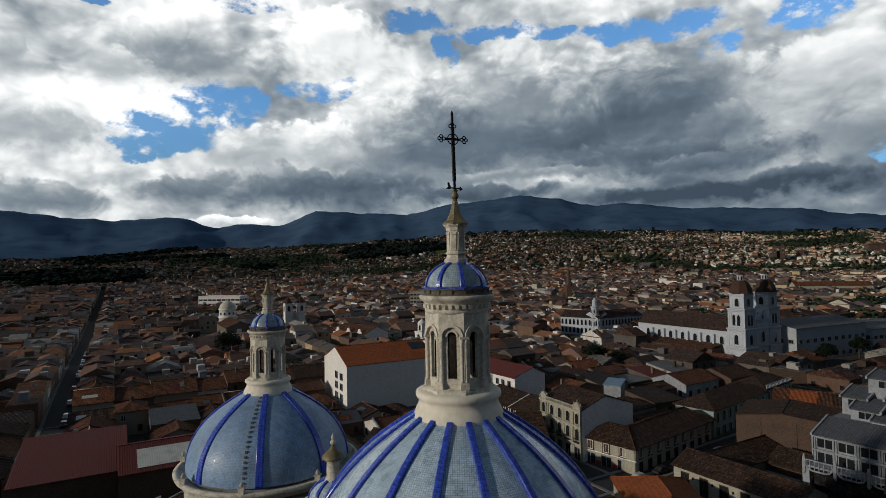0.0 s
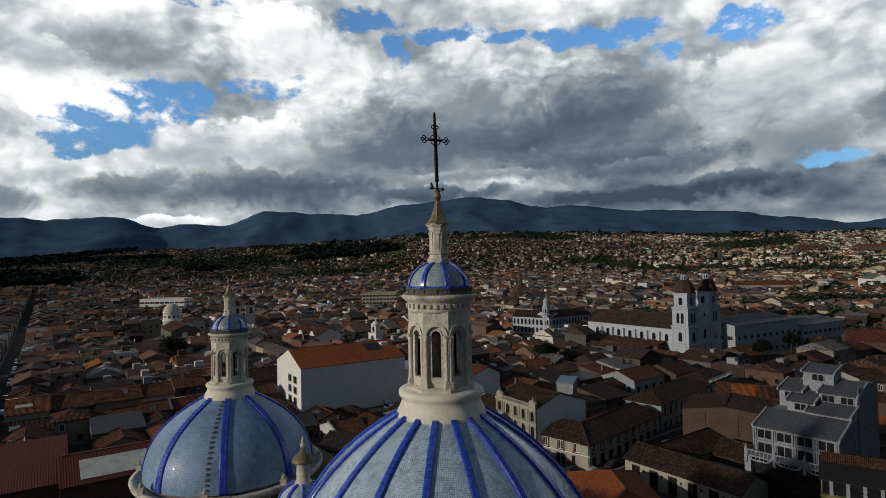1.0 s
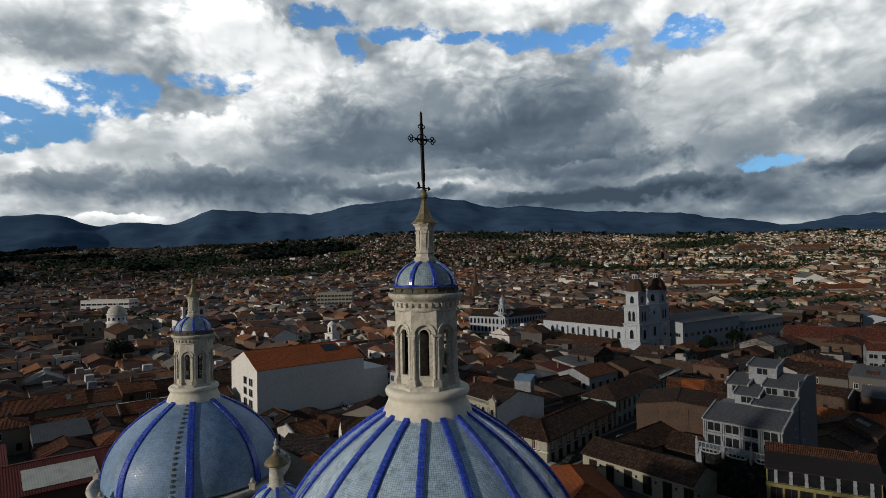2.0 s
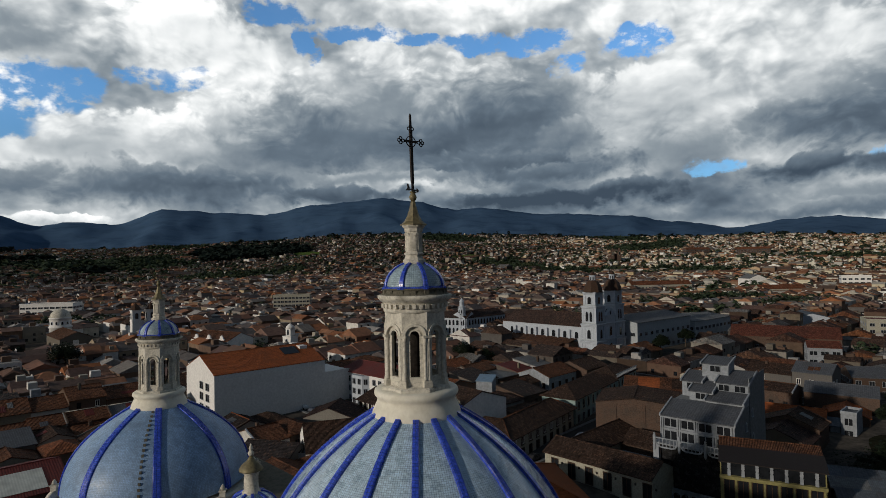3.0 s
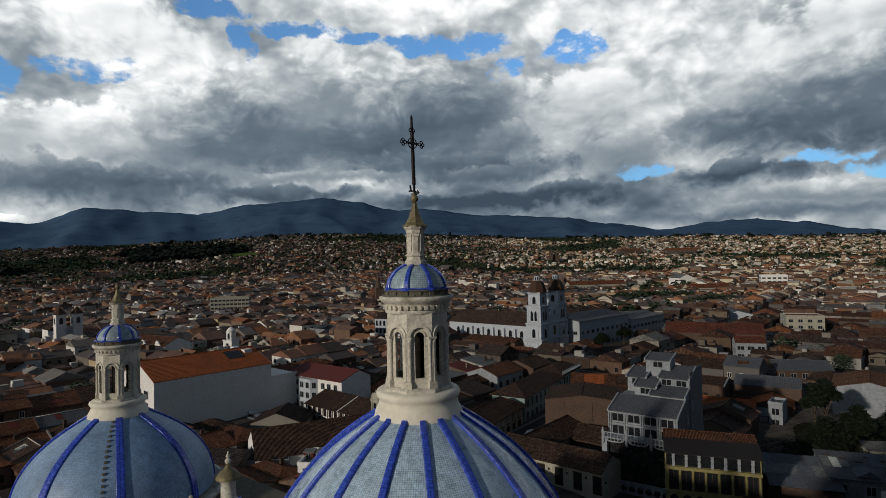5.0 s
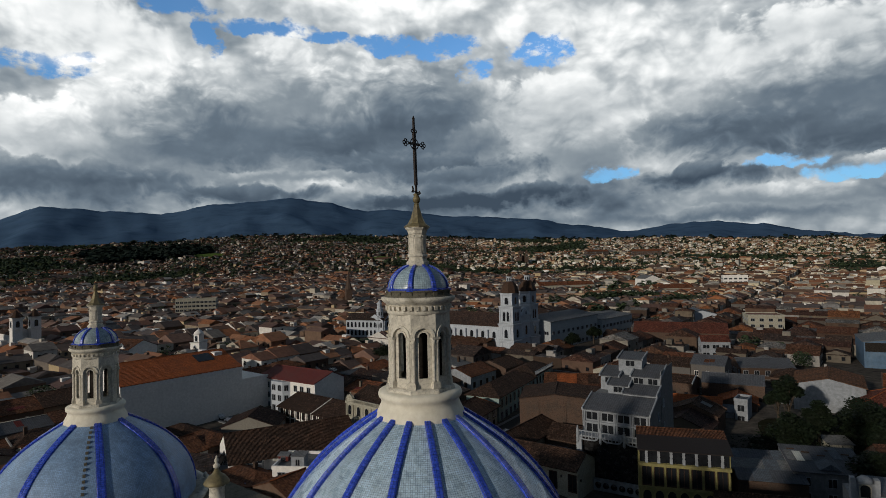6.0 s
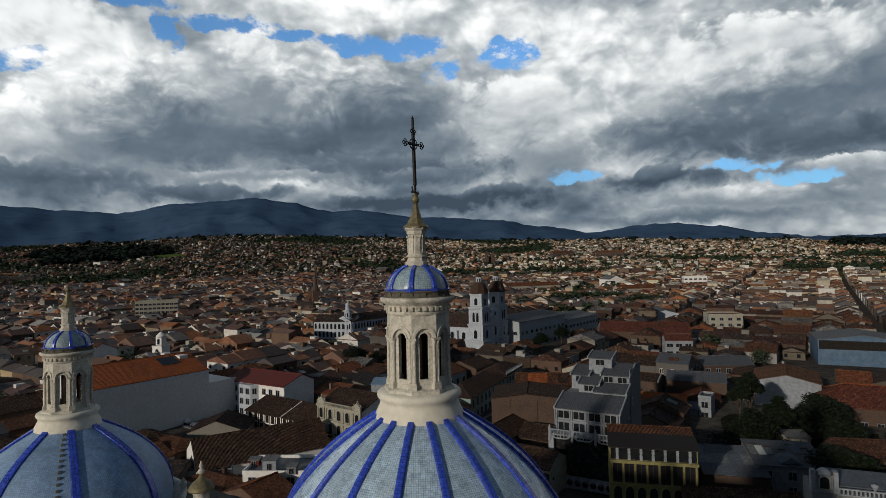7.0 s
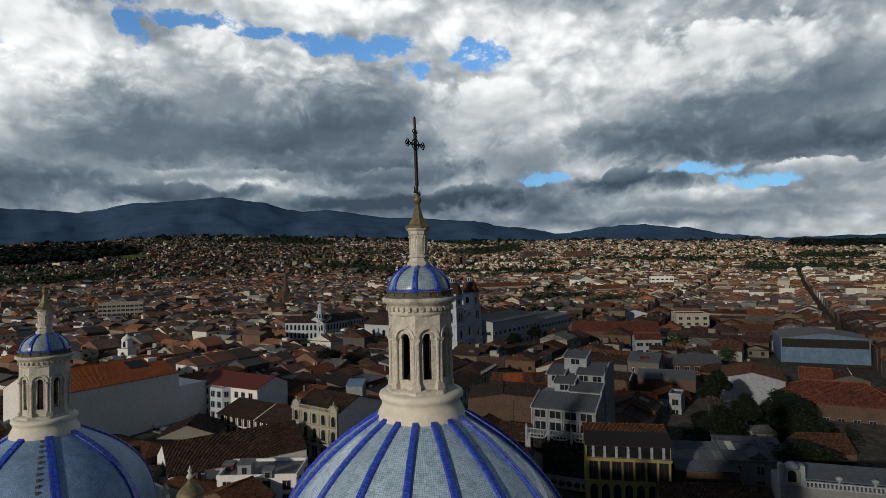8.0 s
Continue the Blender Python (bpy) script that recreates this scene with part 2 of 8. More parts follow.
                base = mix("MIX", remap(fired.outputs["Value"], 0.93, 0.95, 0.0, 0.45 * fire), base, (0.16, 0.085, 0.055))
                old = noise_node(0.9, 5)
                base = mix("MULTIPLY", 1.0, base, N_rgb(nt, remap(old, 0.3, 0.7, 1 - 0.4 * fire, 1 + 0.35 * fire)))
    b = N("ShaderNodeBump")
    b.inputs["Strength"].default_value, b.inputs["Distance"].default_value = bump, depth
    link(height, b.inputs["Height"])
    link(b.outputs[0], bsdf.inputs["Normal"])
    link(base, bsdf.inputs["Base Color"])
    link(remap(grain, 0.3, 0.7, max(0.03, rough - 0.12), min(1.0, rough + 0.1)), bsdf.inputs["Roughness"])
    bsdf.inputs["Metallic"].default_value = metal
    bsdf.inputs["Specular IOR Level"].default_value = 0.5 if rough < 0.7 else 0.12 if rough < 0.95 else 0.0
    bsdf.inputs["Coat Weight"].default_value = coat
    return m


def N_rgb(nt, value):
    n = nt.nodes.new("ShaderNodeCombineColor")
    for i in range(3):
        nt.links.new(value, n.inputs[i])
    return n.outputs[0]


CLAY = [(0.056, 0.029, 0.022), (0.077, 0.039, 0.025), (0.041, 0.028, 0.024), (0.104, 0.045, 0.027), (0.065, 0.040, 0.031), (0.135, 0.057, 0.029),
        (0.048, 0.036, 0.033), (0.091, 0.049, 0.035), (0.168, 0.071, 0.034), (0.058, 0.031, 0.025)]
PLASTER = [(0.336, 0.320, 0.280), (0.496, 0.496, 0.488), (0.120, 0.080, 0.062), (0.240, 0.216, 0.180), (0.400, 0.384, 0.344), (0.104, 0.072, 0.056), (0.200, 0.192, 0.188),
           (0.248, 0.208, 0.160), (0.544, 0.544, 0.536), (0.096, 0.068, 0.052), (0.152, 0.136, 0.124), (0.176, 0.124, 0.092)]
M = {}
M["pale_tile"] = surface("pale_blue_tiles", [(0.41, 0.57, 0.72), (0.52, 0.68, 0.80), (0.46, 0.62, 0.76)], rough=0.3, fine=2.2, coarse=0.45, bump=0.35, depth=0.02, pattern="tile", cell=0.095, grout=(0.12, 0.17, 0.26), spread=0.28, stain=0.4, stain_colour=(0.16, 0.2, 0.22), coat=0.7)
M["cap_tile"] = surface("dull_grey_blue_tiles", [(0.27, 0.37, 0.44), (0.36, 0.47, 0.53), (0.31, 0.41, 0.48)], rough=0.35, fine=3.0, coarse=0.8, bump=0.3, depth=0.015, pattern="tile", cell=0.1, grout=(0.12, 0.16, 0.2), spread=0.3, stain=0.45, stain_colour=(0.14, 0.16, 0.16), coat=0.15)
M["slate_tile"] = surface("grey_blue_tiles", [(0.21, 0.35, 0.56), (0.27, 0.42, 0.64), (0.24, 0.38, 0.60)], rough=0.46, fine=1.5, coarse=0.35, bump=0.3, depth=0.02, pattern="tile", cell=0.12, grout=(0.12, 0.18, 0.29), spread=0.3, stain=0.45, stain_colour=(0.1, 0.13, 0.16), coat=0.05)
M["blue_tile"] = surface("cobalt_tiles", [(0.03, 0.075, 0.58), (0.05, 0.11, 0.70)], rough=0.28, fine=5, coarse=0.6, bump=0.3, depth=0.015, pattern="tile", cell=0.145, grout=(0.01, 0.02, 0.1), spread=0.35, stain=0.3, stain_colour=(0.02, 0.03, 0.12), coat=0.3)
M["cream_paint"] = surface("cream_painted_plaster", [(0.72, 0.67, 0.55), (0.80, 0.76, 0.65)], rough=0.7, fine=3, coarse=0.7, bump=0.12, spread=0.07, stain=0.2, stain_colour=(0.42, 0.39, 0.31))
M["stone"] = surface("weathered_pale_stone", [(0.52, 0.485, 0.41), (0.66, 0.62, 0.53), (0.59, 0.555, 0.47)], rough=0.85, fine=7, coarse=1.5, bump=0.5, spread=0.32, stain=0.7, stain_colour=(0.17, 0.155, 0.12))
M["dark_stone"] = surface("mossy_dark_stone", [(0.085, 0.08, 0.062), (0.17, 0.155, 0.12), (0.055, 0.052, 0.042)], rough=0.9, fine=6, coarse=1.5, bump=0.5, spread=0.45, stain=0.6, stain_colour=(0.04, 0.045, 0.03))
M["ochre_metal"] = surface("tarnished_ochre_metal", [(0.16, 0.13, 0.07), (0.24, 0.20, 0.10)], rough=0.6, metal=0.3, fine=9, coarse=2, bump=0.25, spread=0.3, stain=0.5)
# near black, painting the shade inside the lantern and the open storey
M["inner_shade"] = surface("dark_interior_shade", [(0.02, 0.018, 0.016), (0.035, 0.03, 0.027)], rough=0.95, fine=4, coarse=1, bump=0.2)
M["iron"] = surface("black_iron", [(0.02, 0.018, 0.018), (0.045, 0.03, 0.026)], rough=0.6, metal=0.6, fine=20, coarse=3, bump=0.2)
M["roof"] = surface("old_clay_roof_tiles", [(a * 0.93, b * 1.04, c * 1.14) for a, b, c in CLAY], rough=0.9, fine=1.6, coarse=0.25, bump=0.9, depth=0.06, pick="object", pattern="roof", cell=0.25, spread=0.55, stain=0.6, stain_colour=(0.035, 0.03, 0.026))
M["roof_dark"] = surface("blackened_clay_roof_tiles", [(0.038, 0.025, 0.019), (0.062, 0.038, 0.028), (0.048, 0.033, 0.027)], rough=0.92, fine=1.3, coarse=0.18, bump=0.9, depth=0.06, pattern="roof", cell=0.25, spread=0.6, stain=0.6, stain_colour=(0.081, 0.042, 0.027))
# CLAY is dark as in shade; doubled here for far roofs in sunlight
M["roof_far"] = surface("sunlit_clay_roofs", [(r * 1.9 + 0.012, g * 2.05 + 0.013, b * 2.15 + 0.014) for r, g, b in CLAY] + [(0.30, 0.12, 0.055), (0.2, 0.18, 0.165), (0.34, 0.32, 0.3), (0.12, 0.105, 0.10)], rough=0.9, fine=0.6, coarse=0.06, bump=0.3, depth=0.1, pick="island", spread=0.45, stain=0.35)
M["roof_orange"] = surface("new_orange_roof_tiles", [(0.16, 0.060, 0.030), (0.23, 0.082, 0.038)], rough=0.85, fine=2.2, coarse=0.25, bump=0.8, depth=0.05, pattern="roof", cell=0.25, spread=0.35, stain=0.3, stain_colour=(0.12, 0.05, 0.03))
M["roof_red"] = surface("dark_red_sheet_roof", [(0.12, 0.028, 0.026), (0.15, 0.036, 0.03)], rough=0.75, fine=2, coarse=0.3, bump=0.5, depth=0.04, pattern="sheet", cell=0.4, spread=0.25, stain=0.3)
M["roof_grey"] = surface("grey_sheet_roof", [(0.07, 0.076, 0.088), (0.10, 0.106, 0.12)], rough=0.72, fine=2, coarse=0.35, bump=0.5, depth=0.04, pattern="sheet", cell=0.45, spread=0.3, stain=0.4)
M["roof_pale"] = surface("weathered_fibre_cement_sheets", [(0.12, 0.124, 0.128), (0.19, 0.194, 0.20)], rough=0.8, fine=2, coarse=0.3, bump=0.5, depth=0.04, pattern="sheet", cell=0.3, spread=0.3, stain=0.55, stain_colour=(0.1, 0.09, 0.08))
M["roof_blue"] = surface("blue_sheet_roof", [(0.12, 0.2, 0.3), (0.16, 0.25, 0.35)], rough=0.5, fine=2, coarse=0.4, bump=0.4, depth=0.03, pattern="sheet", cell=0.35, spread=0.2)
# PLASTER darkened for quarters in cloud shadow; line 440 is its sunlit copy
M["wall"] = surface("shaded_plaster_walls", [(a * 0.62, b * 0.60, c * 0.58) for a, b, c in PLASTER], rough=0.9, fine=2.5, coarse=0.35, bump=0.25, pick="object", spread=0.22, stain=0.45, stain_colour=(0.16, 0.13, 0.10))
# far walls brightened in colour for the sunlight on them
M["wall_far"] = surface("sunlit_house_walls", [(c[0] * 1.2, c[1] * 1.15, c[2] * 1.08) for c in PLASTER] + [(0.74, 0.73, 0.70), (0.46, 0.36, 0.22), (0.2, 0.12, 0.08), (0.16, 0.105, 0.075)], rough=0.9, fine=0.5, coarse=0.08, bump=0.1, pick="island", spread=0.3, stain=0.25)
M["wall_sunlit"] = surface("sunlit_plaster_walls", [(a * 1.1, b * 1.06, c * 1.0) for a, b, c in PLASTER], rough=0.9, fine=2.5, coarse=0.35, bump=0.25, pick="object", spread=0.22, stain=0.35, stain_colour=(0.2, 0.16, 0.12))
# town walls and roofs with the cloud shadow put into their colours
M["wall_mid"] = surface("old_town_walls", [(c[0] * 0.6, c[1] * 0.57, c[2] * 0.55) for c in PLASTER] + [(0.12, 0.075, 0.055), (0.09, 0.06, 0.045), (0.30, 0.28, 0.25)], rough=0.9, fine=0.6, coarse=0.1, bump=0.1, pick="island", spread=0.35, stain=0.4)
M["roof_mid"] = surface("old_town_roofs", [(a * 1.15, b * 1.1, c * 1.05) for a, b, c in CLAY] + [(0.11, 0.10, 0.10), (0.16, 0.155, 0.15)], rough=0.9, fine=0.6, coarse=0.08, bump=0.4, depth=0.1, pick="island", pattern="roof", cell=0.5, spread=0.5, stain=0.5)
M["white"] = surface("white_plaster", [(0.72, 0.70, 0.67), (0.82, 0.80, 0.77)], rough=0.85, fine=1.5, coarse=0.22, bump=0.12, spread=0.1, stain=0.2, stain_colour=(0.42, 0.41, 0.39))
M["cool_white"] = surface("white_church_paint", [(0.40, 0.435, 0.485), (0.48, 0.515, 0.565)], rough=0.8, fine=1.5, coarse=0.3, bump=0.12, spread=0.12, stain=0.25, stain_colour=(0.35, 0.37, 0.4))
M["cream"] = surface("cream_plaster", [(0.31, 0.295, 0.24), (0.42, 0.40, 0.33)], rough=0.85, fine=3, coarse=0.6, bump=0.2, spread=0.25, stain=0.6, stain_colour=(0.25, 0.21, 0.15))
M["yellow"] = surface("yellow_plaster", [(0.21, 0.19, 0.08), (0.27, 0.24, 0.10)], rough=0.85, fine=2, coarse=0.4, bump=0.15, spread=0.15, stain=0.3)
M["green_wall"] = surface("grey_green_plaster", [(0.22, 0.30, 0.29), (0.27, 0.35, 0.33)], rough=0.85, fine=2, coarse=0.4, bump=0.15, spread=0.15, stain=0.3)
M["grey_wall"] = surface("grey_render", [(0.16, 0.165, 0.17), (0.22, 0.225, 0.23)], rough=0.85, fine=1.5, coarse=0.25, bump=0.15, spread=0.2, stain=0.4, stain_colour=(0.14, 0.14, 0.13))
M["blue_wall"] = surface("blue_sheet_cladding", [(0.05, 0.105, 0.18), (0.075, 0.14, 0.225)], rough=0.6, fine=0.8, coarse=0.3, bump=0.2, spread=0.25, stain=0.3, stain_colour=(0.2, 0.25, 0.3))
M["brick"] = surface("bare_brick_wall", [(0.10, 0.062, 0.046), (0.13, 0.082, 0.06), (0.08, 0.053, 0.042)], rough=0.92, fine=3, coarse=0.3, bump=0.5, depth=0.02, pattern="brick", cell=0.1, grout=(0.10, 0.085, 0.075), spread=0.55, stain=0.7)
M["glass"] = surface("dark_window_glass", [(0.012, 0.014, 0.017), (0.02, 0.022, 0.026)], rough=0.12, fine=0.7, coarse=0.3, bump=0.02, spread=0.3, stain=0.0)
M["wood"] = surface("dark_brown_wood", [(0.05, 0.03, 0.02), (0.08, 0.045, 0.03)], rough=0.7, fine=8, coarse=1, bump=0.2)
M["black"] = surface("black_glass_front", [(0.012, 0.012, 0.013), (0.02, 0.02, 0.022)], rough=0.25, fine=1, coarse=0.3, bump=0.03)
M["red_paint"] = surface("red_painted_base", [(0.30, 0.03, 0.03), (0.36, 0.05, 0.04)], rough=0.8, fine=3, coarse=0.6, bump=0.1)
M["asphalt"] = surface("asphalt", [(0.04, 0.04, 0.042), (0.06, 0.06, 0.06)], rough=0.9, fine=3, coarse=0.2, bump=0.2, spread=0.3)
M["bark"] = surface("bark", [(0.06, 0.045, 0.035), (0.1, 0.08, 0.06)], rough=0.95, fine=8, coarse=1, bump=0.6)
M["leaf"] = surface("dark_leaves", [(0.009, 0.015, 0.008), (0.015, 0.024, 0.011), (0.011, 0.018, 0.009)], rough=0.7, fine=0.9, coarse=0.25, bump=0.1, pick="island", spread=0.4, stain=0.2)
M["leaf_far"] = surface("distant_foliage", [(0.024, 0.038, 0.026), (0.05, 0.072, 0.034), (0.032, 0.05, 0.032)], rough=0.9, fine=0.3, coarse=0.05, bump=0.1, pick="island", spread=0.4, stain=0.2)
# dark leaves lifted and blued a little to stand for haze
M["wood_far"] = surface("hazy_woodland", [(0.014, 0.022, 0.02), (0.024, 0.034, 0.028), (0.018, 0.028, 0.024)], rough=0.95, fine=0.3, coarse=0.05, bump=0.1, pick="island", spread=0.4, stain=0.2)
M["car_a"] = surface("car_paint", [(0.5, 0.5, 0.5), (0.04, 0.04, 0.045), (0.25, 0.03, 0.03), (0.6, 0.6, 0.6), (0.1, 0.12, 0.16)], rough=0.3, metal=0.2, fine=1, coarse=0.3, bump=0.0, pick="object", spread=0.05, stain=0.05)
M["rubber"] = surface("tyre_rubber", [(0.02, 0.02, 0.02), (0.03, 0.03, 0.03)], rough=0.85, fine=10, coarse=2)
M["tarp"] = surface("blue_tarpaulin", [(0.03, 0.06, 0.14), (0.05, 0.09, 0.2)], rough=0.5, fine=3, coarse=0.6, bump=0.4, depth=0.05)
M["skylight"] = surface("pale_plastic_sheet", [(0.55, 0.56, 0.5), (0.62, 0.62, 0.56)], rough=0.5, fine=2, coarse=0.5, bump=0.2, pattern="sheet", cell=0.4, spread=0.15)
# stained white plaster, greyed further for the cloud shadow over it
M["grimy_shaded_white"] = surface("grimy_shaded_plaster", [(0.23, 0.25, 0.275), (0.31, 0.33, 0.36)], rough=0.88, fine=1.2, coarse=0.2, bump=0.15, spread=0.2, stain=0.5, stain_colour=(0.16, 0.155, 0.15))
M["garden"] = surface("dark_garden_soil", [(0.018, 0.018, 0.012), (0.03, 0.028, 0.018)], rough=0.95, fine=0.8, coarse=0.1, bump=0.3, spread=0.4, stain=0.5, stain_colour=(0.012, 0.018, 0.008))
M["roof_worn"] = surface("worn_orange_roof_tiles", [(0.10, 0.045, 0.026), (0.15, 0.062, 0.032), (0.07, 0.038, 0.027)], rough=0.9, fine=1.2, coarse=0.2, bump=0.9, depth=0.06, pattern="roof", cell=0.25, spread=0.55, stain=0.6, stain_colour=(0.035, 0.028, 0.024))
M["meadow"] = surface("bright_green_meadow", [(0.09, 0.14, 0.03), (0.13, 0.18, 0.05)], rough=0.95, fine=0.1, coarse=0.02, bump=0.2, spread=0.3, stain=0.3)
M["red_hall_roof"] = surface("red_brown_roof_tiles", [(0.115, 0.040, 0.028), (0.16, 0.052, 0.034), (0.09, 0.038, 0.03)], rough=0.9, fine=1.2, coarse=0.12, bump=0.8, depth=0.05, pattern="roof", cell=0.25, spread=0.4, stain=0.5, stain_colour=(0.05, 0.03, 0.025))
M["roof_slate"] = surface("bluish_grey_sheets", [(0.085, 0.10, 0.12), (0.115, 0.135, 0.16)], rough=0.8, fine=2, coarse=0.3, bump=0.5, depth=0.04, pattern="sheet", cell=0.3, spread=0.3, stain=0.5, stain_colour=(0.06, 0.06, 0.06))
M["roof_new"] = surface("bright_orange_roof_tiles", [(0.27, 0.075, 0.026), (0.36, 0.105, 0.036)], rough=0.85, fine=2.2, coarse=0.2, bump=0.8, depth=0.05, pattern="roof", cell=0.25, spread=0.3, stain=0.4, stain_colour=(0.12, 0.05, 0.03), fire=0.35)
# hillside palette made paler, the sunlight being put into its colours
M["wall_hill"] = surface("sunlit_hillside_walls", [(0.66, 0.62, 0.52), (0.34, 0.25, 0.17), (0.78, 0.77, 0.73), (0.50, 0.45, 0.33), (0.24, 0.15, 0.10), (0.58, 0.52, 0.38), (0.20, 0.13, 0.09), (0.42, 0.40, 0.36), (0.50, 0.36, 0.23)], rough=0.9, fine=0.4, coarse=0.06, bump=0.1, pick="island", spread=0.25, stain=0.2)
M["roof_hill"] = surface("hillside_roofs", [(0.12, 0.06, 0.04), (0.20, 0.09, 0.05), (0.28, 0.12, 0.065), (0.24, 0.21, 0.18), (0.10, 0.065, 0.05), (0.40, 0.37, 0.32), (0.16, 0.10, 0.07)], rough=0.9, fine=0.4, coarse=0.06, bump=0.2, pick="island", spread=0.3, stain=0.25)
M["hall_grey"] = surface("pale_grey_render", [(0.33, 0.36, 0.38), (0.40, 0.43, 0.45)], rough=0.85, fine=1.2, coarse=0.15, bump=0.12, spread=0.12, stain=0.3, stain_colour=(0.2, 0.21, 0.21))

M["soil"] = surface("paved_and_bare_ground", [(0.07, 0.065, 0.06), (0.11, 0.095, 0.08)], rough=0.95, fine=0.5, coarse=0.03, bump=0.2, spread=0.4, stain=0.5)
M["hill"] = surface("grassy_hillside", [(0.06, 0.075, 0.04), (0.11, 0.12, 0.055), (0.12, 0.10, 0.07)], rough=0.95, fine=0.02, coarse=0.004, bump=0.2, spread=0.5, stain=0.6, stain_colour=(0.022, 0.03, 0.017))
# the blue in this base colour stands for distance haze over dark forest
M["mountain"] = surface("hazy_forest_mountain", [(0.055, 0.105, 0.185), (0.072, 0.128, 0.215), (0.062, 0.115, 0.20)], rough=1.0, fine=0.008, coarse=0.0022, bump=0.2, depth=20.0, spread=0.18, stain=0.35, stain_colour=(0.02, 0.046, 0.088))


# ---- geometry helpers ----
class Builder:
    """Collects vertices, faces, material slots and UVs, and makes one mesh of them."""

    def __init__(self):
        self.v, self.f, self.m, self.uv, self.s = [], [], [], [], []

    def add(self, verts, faces, mat=0, uvs=None, smooth=False, mats=None):
        n = len(self.v)
        self.v.extend([tuple(p) for p in verts])
        for i, face in enumerate(faces):
            self.f.append(tuple(n + k for k in face))
            self.m.append(mats[i] if mats else mat)
            self.s.append(smooth)
            self.uv.extend(uvs[i] if uvs else face_uv([verts[k] for k in face]))

    def box(self, x0, x1, y0, y1, z0, z1, mat=0, taper=0.0):
        t = taper
        v = [(x0, y0, z0), (x1, y0, z0), (x1, y1, z0), (x0, y1, z0), (x0 + t, y0 + t, z1), (x1 - t, y0 + t, z1), (x1 - t, y1 - t, z1), (x0 + t, y1 - t, z1)]
        self.add(v, [(0, 3, 2, 1), (4, 5, 6, 7), (0, 1, 5, 4), (1, 2, 6, 5), (2, 3, 7, 6), (3, 0, 4, 7)], mat)

    def turned(self, cx, cy, cz, c, s, x0, x1, y0, y1, z0, z1, mat=0):
        """A box in a frame turned by the cosine c and sine s about (cx, cy)."""
        v = []
        for z in (z0, z1):
            for x, y in ((x0, y0), (x1, y0), (x1, y1), (x0, y1)):
                v.append((cx + x * c - y * s, cy + x * s + y * c, cz + z))
        self.add(v, [(0, 3, 2, 1), (4, 5, 6, 7), (0, 1, 5, 4), (1, 2, 6, 5), (2, 3, 7, 6), (3, 0, 4, 7)], mat)

    def lathe(self, profile, n=32, mat=0, smooth=True, turn=0.0, cx=0.0, cy=0.0, cap=True):
        v, f, uv = [], [], []
        arc = [0.0]
        for a, b in zip(profile, profile[1:]):
            arc.append(arc[-1] + math.hypot(b[0] - a[0], b[1] - a[1]))
        for r, z in profile:
            for k in range(n):
                a = turn + math.tau * k / n
                v.append((cx + r * math.cos(a), cy + r * math.sin(a), z))
        for i in range(len(profile) - 1):
            for k in range(n):
                j = (k + 1) % n
                f.append((i * n + k, i * n + j, (i + 1) * n + j, (i + 1) * n + k))
                a, b = math.tau * k / n, math.tau * (k + 1) / n
                r0, r1 = profile[i][0], profile[i + 1][0]
                uv.append([(a * r0, arc[i]), (b * r0, arc[i]), (b * r1, arc[i + 1]), (a * r1, arc[i + 1])])
        if cap:
            for i, flip in ((0, True), (len(profile) - 1, False)):
                if profile[i][0] > 1e-4:
                    loop = [i * n + k for k in range(n)]
                    f.append(tuple(reversed(loop)) if flip else tuple(loop))
                    uv.append([(0.0, 0.0)] * n)
        self.add(v, f, mat, uv, smooth)

    def tube(self, points, r, n=6, mat=0, closed=False):
        """A round bar through points."""
        pts = [Vector(p) for p in points]
        rings = []
        for i, p in enumerate(pts):
            a = pts[i - 1] if (i or closed) else p
            b = pts[(i + 1) % len(pts)] if (i < len(pts) - 1 or closed) else p
            t = (b - a).normalized()
            side = t.cross(Vector((0, 0, 1)))
            if side.length < 0.05:
                side = t.cross(Vector((0, 1, 0)))
            side.normalize()
            up = side.cross(t)
            rings.append([p + side * (r * math.cos(math.tau * k / n)) + up * (r * math.sin(math.tau * k / n)) for k in range(n)])
        v = [q for ring in rings for q in ring]
        f = []
        for i in range(len(pts) if closed else len(pts) - 1):
            i2 = (i + 1) % len(pts)
            for k in range(n):
                j = (k + 1) % n
                f.append((i * n + k, i * n + j, i2 * n + j, i2 * n + k))
        if not closed:
            f += [tuple(reversed(range(n))), tuple(range((len(pts) - 1) * n, len(pts) * n))]
        self.add(v, f, mat, smooth=True)

    def mesh(self, name, mats):
        me = bpy.data.meshes.new(name)
        me.from_pydata(self.v, [], self.f)
        for m in mats if isinstance(mats, (list, tuple)) else [mats]:
            me.materials.append(m)
        me.polygons.foreach_set("material_index", self.m)
        me.polygons.foreach_set("use_smooth", self.s)
        layer = me.uv_layers.new(name="UVMap")
        layer.data.foreach_set("uv", [c for p in self.uv for c in p])
        me.update()
        return me


def face_uv(pts):
    """UVs in metres: u along the level direction of the face, v up its slope."""
    a, b, c = Vector(pts[0]), Vector(pts[1]), Vector(pts[2])
    n = (b - a).cross(c - b)
    if n.length < 1e-9:
        return [(0.0, 0.0)] * len(pts)
    n.normalize()
    u = Vector((0, 0, 1)).cross(n)
    u = u.normalized() if u.length > 1e-3 else Vector((1, 0, 0))
    w = n.cross(u)
    return [(Vector(p).dot(u), Vector(p).dot(w)) for p in pts]


